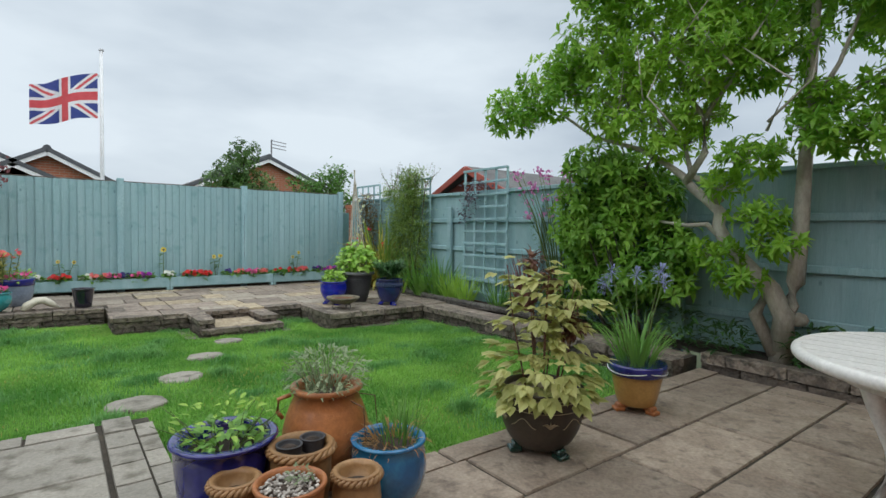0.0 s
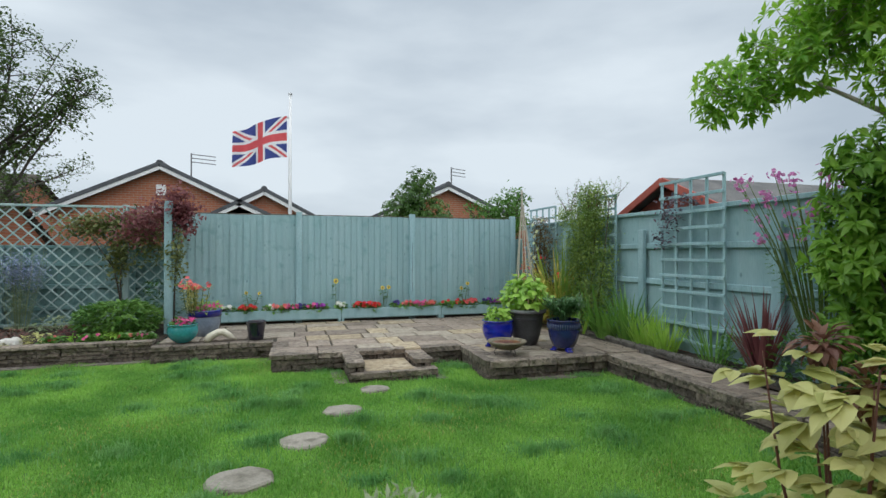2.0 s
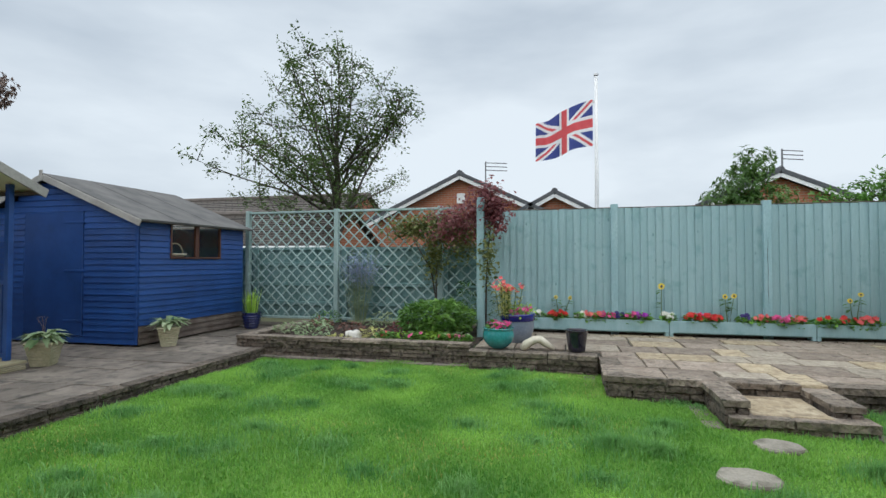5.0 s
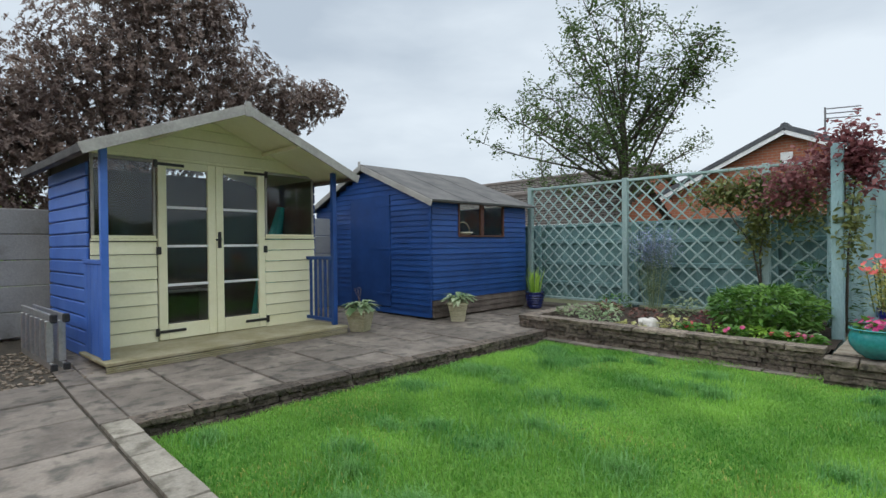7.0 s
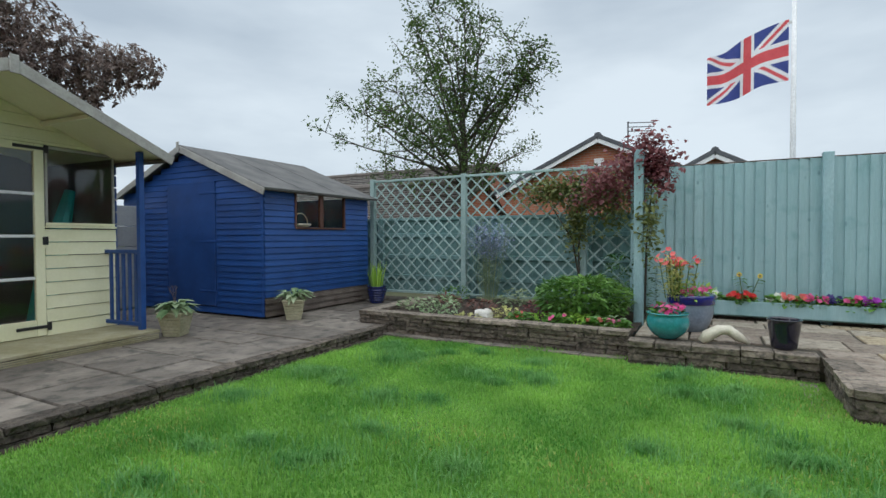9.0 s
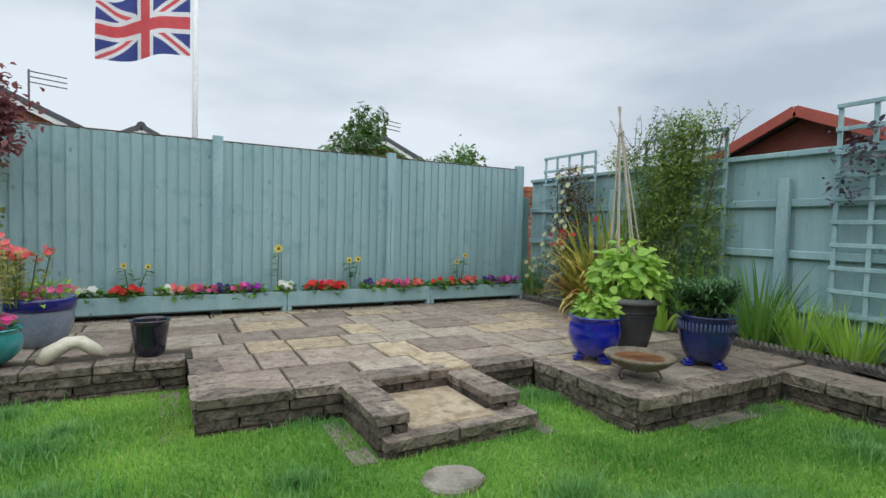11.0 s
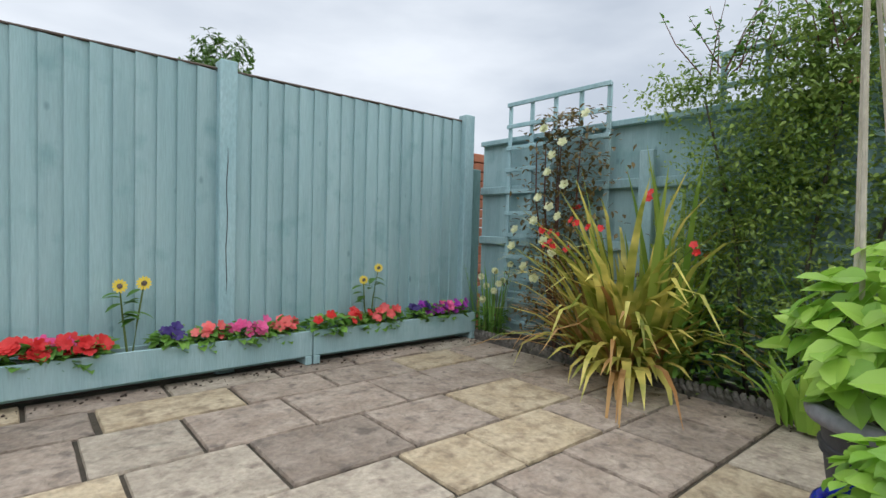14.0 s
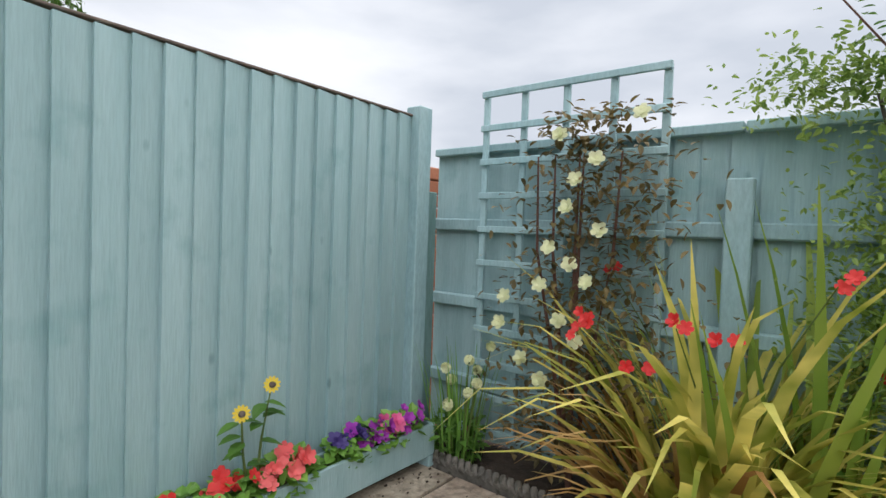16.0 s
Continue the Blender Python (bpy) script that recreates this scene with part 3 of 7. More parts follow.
# ---- raised beds ----
def soil_bed(name, x0, y0, x1, y1, z, label, seed):
    s, nx, ny = Shape(), 16, 16
    for j in range(ny + 1):
        for i in range(nx + 1):
            x, y = x0 + (x1 - x0) * i / nx, y0 + (y1 - y0) * j / ny
            s.v.append((x, y, z + 0.03 * noise.noise((x * 5, y * 5, seed))))
    s.f = [(j * (nx + 1) + i, j * (nx + 1) + i + 1, (j + 1) * (nx + 1) + i + 1, (j + 1) * (nx + 1) + i) for j in range(ny) for i in range(nx)]
    s.m = [0] * len(s.f)
    return solid(name, s, M_SOIL, label, "flower bed", kind="structure", smooth=True)


bed = soil_bed("flower_bed", -3.9, 7.6, -0.78, 9.6, 0.0, "raised bed of dark soil behind a stone edge", 1)
stone_run(bed, (-3.95, 7.5), (-0.79, 7.5), -0.24, 0.055, 6, seed=71, length=0.4)
stone_run(bed, (-3.95, 9.3), (-3.95, 7.52), -0.15, 0.055, 4, seed=72, length=0.4)
stone_run(bed, (-3.6, 7.40), (-0.8, 7.40), -0.25, -0.182, 1, depth=0.1, data=PALESTONES, seed=73, length=0.5)
bed2 = soil_bed("flower_bed", 4.9, 5.2, 5.3, 9.3, 0.0, "narrow bed of dark soil along a painted fence", 2)
tile = Shape().box(-.02, -.29, -.08, .02, .29, .03, .004)
for k in range(15):
    y = -.28 + k * .04
    tile.tube([(-.016, y - .035, .012), (-.022, y - .012, .035), (.0, y, .052), (.022, y + .012, .035), (.016, y + .035, .012)], [.012, .016, .018, .016, .012], 6)
tile = tile.mesh("edging_tile", M_CONC2)
for k in range(10):
    piece("edging_tile", tile, bed2, pose(4.86, 8.85 - k * .6, .01))
bed3 = soil_bed("flower_bed", 4.72, -2.6, 5.4, 5.2, 0.02, "shady bed of dark soil behind a low stone edge", 3)
stone_run(bed3, (4.66, 1.62), (4.66, -1.8), -0.14, 0.05, 2, depth=0.12, seed=76, length=0.35)

# ---- stepping stones ----
st = random.Random(3)
for k, (x, y, r) in enumerate(((0.60, 3.62, 0.2), (0.97, 4.16, 0.18), (1.30, 4.80, 0.17), (1.68, 5.42, 0.15))):
    s = Shape()
    ring = [(r * (1 + st.uniform(-.1, .08)) * math.cos(a), r * 0.85 * (1 + st.uniform(-.1, .08)) * math.sin(a)) for a in [i * math.pi / 7 for i in range(14)]]
    s.add([(x * .93, y * .93, 0.02) for x, y in ring] + [(x, y, 0.008) for x, y in ring] + [(x, y, -0.05) for x, y in ring], [tuple(range(14))] + [(a * 14 + i, (a + 1) * 14 + i, (a + 1) * 14 + (i + 1) % 14, a * 14 + (i + 1) % 14) for a in (0, 1) for i in range(14)])
    solid("stepping_stone", s, M_PALE, "rounded pale stepping stone sunk in the lawn", "stepping stone", "stepping stones across the lawn", m=pose(x, y, lawn_height(x, y) - 0.012))

# ---- back fence ----
def board_data(name, mat, w, h, thick=0.018):
    """A feather-edge board, thick on one edge."""
    s = Shape()
    v = [(0, -thick, 0), (w, -0.005, 0), (w, 0, 0), (0, 0, 0)]
    s.add([(x, y, 0) for x, y, _ in v] + [(x, y, h) for x, y, _ in v], [(3, 2, 1, 0), (4, 5, 6, 7), (0, 1, 5, 4), (1, 2, 6, 5), (2, 3, 7, 6), (3, 0, 4, 7)])
    return s.mesh(name, mat)


fence = thing("fence", pose(0, 0, 0), "teal-painted feather-edge fence standing behind the patio", "fence")
fr = random.Random(21)
PX = (-0.97, 0.98, 2.93, 4.88)
for x in PX:
    part("post", Shape().box(x - 0.05, 9.215, -0.3, x + 0.05, 9.315, 1.845, 0.006), M_TEAL2, fence)
part("crack", Shape().tube([(2.925 + .004 * math.sin(k * 1.7), 9.2155, .45 + k * .1) for k in range(10)], [.0005] + [.0028] * 8 + [.0005], 5), M_IRON, fence, "dark split in the timber")
BW = 0.1035
bdata = [board_data("board", M_TEAL, BW + 0.016, 1.72, 0.026), board_data("board", M_TEAL, BW + 0.016, 1.715, 0.029), board_data("board", M_TEAL, BW + 0.014, 1.722, 0.024)]
for a, b in zip(PX, PX[1:]):
    n = 18
    w = (b - a - (0.112 if a > 0 and b < 3 else 0.10)) / n
    for k in range(n):
        piece("board", bdata[fr.randrange(3)], fence, Matrix.LocRotScale((a + 0.05 + k * w, 9.285 + fr.uniform(-.002, .002), 0.07), Euler((0, fr.uniform(-.002, .002), 0)), (w / BW, 1, 1)))
    part("cap_rail", Shape().box(a + 0.052, 9.262, 1.792, b - 0.052, 9.305, 1.803, 0.003), M_OLDWOOD, fence, "dark weathered capping")
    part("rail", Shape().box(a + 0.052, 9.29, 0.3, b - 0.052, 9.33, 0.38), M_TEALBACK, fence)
    part("gravel_board", Shape().box(a + 0.052, 9.275, -0.1, b - 0.052, 9.3, 0.068), M_OLDWOOD, fence)


def rail_fence(name, a, b, posts, top, label, rails, mat=M_TEAL, post_top=1.45, zb=0.02, cap=True):
    """A fence seen from its rail side, running from a to b; local x along it, faces towards -y."""
    a, b = Vector((*a, 0)), Vector((*b, 0))
    d = b - a
    fe = thing(name, pose(a.x, a.y, 0, 0, 0, math.degrees(math.atan2(d.y, d.x))), label, "fence")
    r = random.Random(len(label))
    L = d.length
    data = [board_data("board", mat, 0.125, top - zb - 0.03, 0.024)]
    n = int(L / 0.112)
    for k in range(n):
        piece("board", data[0], fe, pose(k * L / n, 0.05 + r.uniform(-.002, .002), zb))
    for z in rails:
        part("rail", Shape().box(0, -0.012, z - 0.035, L, 0.03, z + 0.035, 0.008), M_TEAL2 if mat == M_TEAL else mat, fe)
    for p in posts:
        part("post", Shape().box(p - 0.05, -0.065, -0.3, p + 0.05, -0.014, post_top, 0.006), M_TEAL2 if mat == M_TEAL else mat, fe)
    edges = [0] + list(posts) + [L]
    if cap:
        for p, q in zip(edges, edges[1:]):
            if q - p > 0.1:
                part("cap_rail", Shape().box(p + 0.004, -0.02, top - 0.034 + r.uniform(-.012, -.002), q - 0.004, 0.065, top + 0.005, 0.004), M_TEAL2 if mat == M_TEAL else mat, fe)
    return fe


rail_fence("fence", (5.22, 9.42), (5.22, -2.8), (1.62, 3.52, 5.42, 7.32, 9.22), 1.68, "teal-painted boundary fence with rails and posts showing", (1.24, 0.80, 0.34))
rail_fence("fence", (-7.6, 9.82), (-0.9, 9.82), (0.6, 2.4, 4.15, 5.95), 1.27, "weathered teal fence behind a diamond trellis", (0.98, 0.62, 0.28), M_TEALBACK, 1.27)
pw = thing("fence_post", pose(5.02, 9.36, 0), "short teal post closing the fence corner", "post")
part("post", Shape().box(-0.09, -0.04, -0.3, 0.1, 0.06, 1.42, 0.006), M_TEALBACK, pw)

# ---- trellises ----
def square_trellis(y0, y1, z0, z1, cols, rows, label):
    t = thing("trellis", pose(5.16, y0, z0), label, "trellis", "square trellises on the boundary fence")
    w, h = y1 - y0, z1 - z0
    for k in range(cols + 1):
        y = w * k / cols
        part("upright", Shape().box(-0.012, y - 0.017, 0, 0.008, y + 0.017, h, 0.003), M_TEAL2, t)
    for k in range(rows + 1):
        z = 0.01 + (h - 0.02) * k / rows
        part("crosspiece", Shape().box(-0.031, -0.02, z - 0.017, -0.0125, w + 0.02, z + 0.017, 0.003), M_TEAL2, t)
    return t


square_trellis(8.09, 9.02, 0.12, 1.95, 4, 10, "teal square trellis with white roses against a fence")
square_trellis(6.42, 7.34, 0.12, 1.96, 4, 10, "teal square trellis overgrown by a climber")
square_trellis(4.58, 5.50, 0.16, 1.99, 4, 10, "bare teal square trellis fixed to a fence")

lat = thing("lattice_screen", pose(-5.2, 9.55, 0.04), "pale teal diamond lattice screen with posts behind a bed", "trellis")
edges = (0.0, 1.71, 3.53, 4.2)
for x in edges[:-1]:
    part("post", Shape().box(x - 0.04, -0.04, -0.2, x + 0.04, 0.04, 1.88, 0.005), M_LATTICE, lat)
for x0, x1 in zip(edges, edges[1:]):
    a, b, h = x0 + 0.041, x1 - 0.041, 1.83
    part("top_rail", Shape().box(a, -0.03, h - 0.005, b, 0.03, h + 0.03, 0.004), M_LATTICE, lat)
    part("bottom_rail", Shape().box(a, -0.03, 0.0, b, 0.03, 0.035, 0.004), M_LATTICE, lat)
    for sgn in (1, -1):
        t = -h + 0.1
        while t < b - a:
            xs, xe = max(0, t), min(b - a, t + h)
            zs, ze = xs - t, xe - t
            if xe - xs > 0.05:
                p, q = (a + xs, zs), (a + xe, ze)
                if sgn < 0:
                    p, q = (b - xs, zs), (b - xe, ze)
                yy = 0.006 * sgn
                part("slat", Shape().bar((p[0], yy, 0.035 + p[1] * 0.98), (q[0], yy, 0.035 + q[1] * 0.98), 0.023, 0.010, (0, 1, 0), 0.002), M_LATTICE, lat)
            t += 0.198
arch = thing("garden_post", pose(-0.83, 8.48, 0), "teal square post carrying a red-leaved climber", "post")
part("post", Shape().box(-0.05, -0.05, -0.3, 0.05, 0.05, 1.9, 0.008), M_TEAL2, arch)
part("cross_rail", Shape().box(-0.03, 0.052, 1.6, 0.03, 1.05, 1.66, 0.005), M_TEAL2, arch)

# ---- concrete boundary wall ----
cw = Shape()
cw.box(-7.86, -3.2, -0.33, -7.80, 10.0, 0.0, 0.002)
concrete = solid("concrete_fence", cw, M_CONC, "grey painted concrete panel fence", "fence", kind="structure")
for k in range(5):
    for i in range(7):
        part("panel", Shape().box(-7.77, -3.2 + i * 1.9, -0.08 + k * 0.302, -7.71, -3.2 + (i + 1) * 1.9 - 0.12, -0.08 + (k + 1) * 0.302 - 0.006, 0.008), M_CONC, concrete)
for i in range(8):
    part("post", Shape().box(-7.8, -3.32 + i * 1.9, -0.3, -7.69, -3.21 + i * 1.9, 1.45, 0.008), M_CONC, concrete)
# the house behind the walker, plain and unseen; placed to block light from the terrace
solid("house_wall", Shape().box(-8.2, -2.2, -0.33, 5.14, -2.0, 3.4, 0.01), M_BRICK, "unseen plain brick wall added to close and shade the terrace", "wall", kind="structure")

# ---- summerhouse ----
SH = pose(-5.11, 3.23, -0.118, 0, 0, 94.2)
sh = thing("summerhouse", SH, "cream and blue timber summerhouse with glazed double doors", "summerhouse")
part("deck", Shape().box(0.0, -0.088, 0.075, 2.54, 0.70, 0.105, 0.004), M_DECK, sh, "mossy weathered deck")
for k in range(4):
    part("deck_edge", Shape().box(0.0, -0.10 + 0.003 * (k % 2), 0.002 + k * 0.018, 2.52, -0.089, 0.015 + k * 0.018, 0.002), M_DECK, sh)
part("floor", Shape().box(0.09, 0.702, 0.04, 2.56, 2.1, 0.09), M_DARKIN, sh)
RW, RZ, EZ, RC = 1.39, 2.47, 1.90, 1.25          # roof half width, ridge, eave, centre


def roof_z(u):
    return RZ - (RZ - EZ) * abs(u - RC) / RW


FW = 0.66                                         # front wall's depth
def clad(parent, u0, u1, z0, z1, y, mat, pitch=0.077, gable=False):
    """Horizontal boards on the front wall."""
    z = z0
    while z < z1 - 0.005:
        h = min(pitch, z1 - z)
        a, b = u0, u1
        if gable:
            lo, hi = (RW * (RZ - 0.004 - v) / (RZ - EZ) for v in (z, z + h - 0.004))
            if lo < 0.05:
                break
            hi = max(hi, 0.004)
            q = [(max(u0, RC - lo), z), (min(u1, RC + lo), z), (min(u1, RC + hi), z + h - 0.004), (max(u0, RC - hi), z + h - 0.004)]
            s = Shape()
            s.add([(x, y - 0.008, v) for x, v in q] + [(x, y + 0.012, v) for x, v in q], [(0, 1, 2, 3), (7, 6, 5, 4), (0, 4, 5, 1), (1, 5, 6, 2), (2, 6, 7, 3), (3, 7, 4, 0)])
            part("board", s, mat, parent)
        else:
            part("board", Shape().weatherboard(a, b, y, z, z + h - 0.007, 0.016), mat, parent)
        z += pitch


LU, RU = 0.09, 2.58
clad(sh, LU, 0.67, 0.106, 1.137, FW, M_CREAM, 0.129)
clad(sh, 1.88, RU, 0.106, 1.162, FW, M_CREAM, 0.132)
clad(sh, LU, RU, 2.012, RZ - 0.02, FW, M_CREAM, 0.115, True)
part("head_beam", Shape().box(LU, FW - 0.012, 1.979, RU, FW + 0.03, 2.01, 0.004), M_CREAM, sh)
part("back_wall", Shape().box(LU, 2.08, 0.0, RU, 2.1, 1.93), M_BLUE2, sh)
# left cladding in the brighter blue, right cladding in the darker one
for k in range(14):
    z = 0.02 + k * 0.134
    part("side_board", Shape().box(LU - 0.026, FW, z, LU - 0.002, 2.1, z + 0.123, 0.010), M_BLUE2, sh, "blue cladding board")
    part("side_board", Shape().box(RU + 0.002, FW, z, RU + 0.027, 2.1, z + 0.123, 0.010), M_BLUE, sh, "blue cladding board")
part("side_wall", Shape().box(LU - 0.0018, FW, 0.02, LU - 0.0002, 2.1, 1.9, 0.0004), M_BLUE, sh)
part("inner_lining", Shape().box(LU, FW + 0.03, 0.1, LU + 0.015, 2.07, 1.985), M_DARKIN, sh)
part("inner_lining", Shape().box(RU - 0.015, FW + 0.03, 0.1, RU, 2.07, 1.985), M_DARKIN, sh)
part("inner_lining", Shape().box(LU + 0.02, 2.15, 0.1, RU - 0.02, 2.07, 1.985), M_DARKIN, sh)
for u0, u1, z0, z1 in ((LU + 0.01, 0.665, 1.165, 1.972), (1.885, RU - 0.01, 1.19, 1.972)):
    w = part("window", Shape().box(u0, FW - 0.015, z0, u1, FW - 0.005, z0 + 0.03), M_CREAM, sh)
    for q in ((u0, z0, u0 + 0.025, z1), (u1 - 0.025, z0, u1, z1), (u0 + 0.026, z1 - 0.03, u1 - 0.026, z1)):
        part("frame", Shape().box(q[0], FW - 0.015, q[1] + 0.031 if q[1] == z0 else q[1], q[2], FW + 0.012, q[3]), M_BARGE, w)
    pn = part("pane", Shape().box(u0 + 0.026, FW + 0.0, z0 + 0.031, u1 - 0.026, FW + 0.004, z1 - 0.031, 0.0005), M_GLASS, w)
    pn.visible_shadow = False
    part("sill", Shape().box(u0 - 0.01, FW - 0.03, z0 - 0.025, u1 + 0.01, FW - 0.0085, z0 - 0.001), M_CREAM, w)
for u0, u1, side in ((0.68, 1.273, 0), (1.278, 1.87, 1)):
    d = part("door", Shape().box(u0, FW - 0.03, 0.112, u0 + 0.085, FW + 0.012, 1.974, 0.005), M_CREAM, sh)
    part("stile", Shape().box(u1 - 0.085, FW - 0.03, 0.112, u1, FW + 0.012, 1.974, 0.005), M_CREAM, d)
    part("bottom_rail", Shape().box(u0 + 0.086, FW - 0.03, 0.112, u1 - 0.086, FW + 0.012, 0.27, 0.005), M_CREAM, d)
    part("top_rail", Shape().box(u0 + 0.086, FW - 0.03, 1.90, u1 - 0.086, FW + 0.012, 1.974, 0.005), M_CREAM, d)
    for k in range(1, 4):
        z = 0.27 + 1.63 * k / 4
        part("glazing_bar", Shape().box(u0 + 0.086, FW - 0.026, z - 0.014, u1 - 0.086, FW + 0.006, z + 0.014, 0.003), M_WHITE, d)
    for k in range(4):
        za, zb = 0.272 + 1.63 * k / 4, 0.268 + 1.63 * (k + 1) / 4
        p = part("pane", Shape().box(u0 + 0.086, FW - 0.006, za, u1 - 0.086, FW - 0.002, zb, 0.0005), M_GLASS, d)
        p.visible_shadow = False
    hx = u0 if side == 0 else u1
    sg = 1 if side == 0 else -1
    for z in (0.20, 1.935):
        part("strap_hinge", Shape().bar((hx - sg * 0.03, FW - 0.036, z), (hx + sg * 0.26, FW - 0.036, z), 0.03, 0.010, (0, 1, 0)).box(min(hx, hx - sg * .04), FW - 0.04, z - 0.04, max(hx, hx - sg * .04), FW - 0.03, z + 0.04), M_IRON, d, "black iron strap hinge")
    part("hinge", Shape().box(hx - 0.025, FW - 0.038, 1.0, hx + 0.025, FW - 0.031, 1.08), M_IRON, d, "black iron hinge")
part("door_handle", Shape().box(1.293, FW - 0.04, 1.06, 1.333, FW - 0.031, 1.24).tube([(1.313, FW - 0.035, 1.16), (1.313, FW - 0.08, 1.16), (1.25, FW - 0.085, 1.15)], 0.010), M_IRON, sh, "black iron door handle")
for u in (0.05, 2.47):
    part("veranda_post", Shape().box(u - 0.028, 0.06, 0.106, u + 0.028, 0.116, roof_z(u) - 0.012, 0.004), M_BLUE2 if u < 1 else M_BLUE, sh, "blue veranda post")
for k in range(5):
    part("side_panel", Shape().box(0.035, 0.12 + k * 0.108, 0.11, 0.055, 0.224 + k * 0.108, 0.93, 0.004), M_BLUE2, sh, "blue boarded veranda side")
part("side_rail", Shape().box(0.025, 0.118, 0.932, 0.07, 0.655, 0.97), M_BLUE2, sh)
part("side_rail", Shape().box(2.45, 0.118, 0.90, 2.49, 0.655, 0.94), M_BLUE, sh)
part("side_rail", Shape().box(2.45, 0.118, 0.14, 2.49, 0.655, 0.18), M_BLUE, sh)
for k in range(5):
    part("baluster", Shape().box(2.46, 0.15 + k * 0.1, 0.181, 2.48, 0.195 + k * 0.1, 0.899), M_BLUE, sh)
for sg in (-1, 1):
    a, b = Vector((RC, 0, RZ)), Vector((RC + sg * RW, 0, EZ))
    n = Vector((sg * (RZ - EZ), 0, RW)).normalized()
    s = Shape()
    q = [(a, -0.14), (b, -0.14), (b, 2.2), (a, 2.2)]
    s.add([Vector((p.x, y, p.z)) for p, y in q] + [Vector((p.x, y, p.z)) + n * 0.022 for p, y in q], [(0, 1, 2, 3), (7, 6, 5, 4), (0, 4, 5, 1), (1, 5, 6, 2), (2, 6, 7, 3), (3, 7, 4, 0)] if sg > 0 else [(3, 2, 1, 0), (4, 5, 6, 7), (1, 5, 4, 0), (2, 6, 5, 1), (3, 7, 6, 2), (0, 4, 7, 3)])
    part("roof_panel", s, [M_CREAM], sh, "cream roof boards")
    s = Shape()
    s.add([Vector((p.x, y, p.z)) + n * 0.025 for p, y in q] + [Vector((p.x, y, p.z)) + n * 0.034 for p, y in q], [(0, 1, 2, 3), (7, 6, 5, 4), (0, 4, 5, 1), (1, 5, 6, 2), (2, 6, 7, 3), (3, 7, 4, 0)] if sg > 0 else [(3, 2, 1, 0), (4, 5, 6, 7), (1, 5, 4, 0), (2, 6, 5, 1), (3, 7, 6, 2), (0, 4, 7, 3)])
    part("roof_felt", s, M_FELT, sh, "grey felt roof covering")
    part("bargeboard", Shape().bar(a + Vector((sg * 0.02, -0.152, -0.02)), b + Vector((sg * 0.03, -0.152, -0.024)), 0.095, 0.02, (0, 1, 0)), M_BARGE, sh, "weathered bargeboard")
    part("felt_edge", Shape().bar(b + Vector((sg * 0.012, -0.138, -0.004)), b + Vector((sg * 0.012, 2.2, -0.004)), 0.012, 0.075), M_FELTDARK, sh, "dark felt turned over the eave")
    part("eave_batten", Shape().bar(b + Vector((-sg * 0.03, -0.13, -0.022)), b + Vector((-sg * 0.03, 2.18, -0.022)), 0.05, 0.03), M_OLDWOOD, sh)
    part("purlin", Shape().box(RC + sg * 0.62 - 0.02, -0.1, roof_z(RC + 0.62) - 0.06, RC + sg * 0.62 + 0.02, 2.1, roof_z(RC + 0.62) - 0.02), M_CREAM, sh)
part("finial", Shape().box(RC - 0.035, -0.178, RZ - 0.09, RC + 0.035, -0.165, RZ + 0.06, 0.012), M_BARGE, sh)
inside = thing("parasol", SH @ pose(0.68, 0.75, 0.09), "turquoise folded parasol leaning inside the summerhouse", "parasol")
part("cover", Shape().tube([(1.3, 0.3, 0), (1.5, 0.35, 0.7), (1.72, 0.4, 1.5)], [0.09, 0.13, 0.05], 9), surface("turquoise_cloth", (0.03, 0.33, 0.30), (0.06, 0.45, 0.40), 0.8), inside)
bench = thing("bench", SH @ pose(0.35, 1.6, 0.09), "plain wooden bench inside the summerhouse", "bench")
part("seat", Shape().box(0, 0, 0.42, 1.4, 0.4, 0.46), M_BARGE, bench)
for x in (0.03, 1.3):
    part("leg", Shape().box(x, 0.02, 0, x + 0.06, 0.38, 0.418), M_BARGE, bench)

# ---- blue shed ----
shed = thing("shed", pose(-6.66, 7.12, PATH_Z), "deep blue shiplap garden shed with grey felt roof", "shed")
HW, SL, SE, SR = 1.5, 2.20, 1.70, 2.31
z = 0.03
while z < SR - 0.06:
    half = HW if z < SE - 0.02 else HW * (SR - 0.06 - z - 0.05) / (SR - SE)
    if half > 0.06:
        rows = [(-half, half)] if (z > 1.80 or z < 0.1) else [(-half, -0.42), (0.62, half)]
        for a, b in rows:
            if b - a > 0.05:
                part("board", Shape().weatherboard(a, b, 0.0, z, z + 0.079), M_BLUE, shed)
    if z < SE - 0.05:
        for y0, y1 in (((0.0, 0.54), (1.61, SL)) if 1.22 < z + 0.06 < 1.74 else ((0.0, SL),)):
            part("board", Shape().weatherboard(y0 + 0.013, y1, HW, z, z + 0.079, axis="y"), M_BLUE if z > 0.27 else M_OLDWOOD, shed, "" if z > 0.27 else "bare weathered board")
    z += 0.081
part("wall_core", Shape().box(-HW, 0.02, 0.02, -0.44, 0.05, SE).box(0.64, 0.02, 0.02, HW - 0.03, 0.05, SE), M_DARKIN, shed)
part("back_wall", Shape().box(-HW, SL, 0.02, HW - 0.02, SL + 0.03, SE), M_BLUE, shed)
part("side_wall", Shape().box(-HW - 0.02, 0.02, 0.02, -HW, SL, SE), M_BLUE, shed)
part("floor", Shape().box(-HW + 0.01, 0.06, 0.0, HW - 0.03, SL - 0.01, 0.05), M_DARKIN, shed)
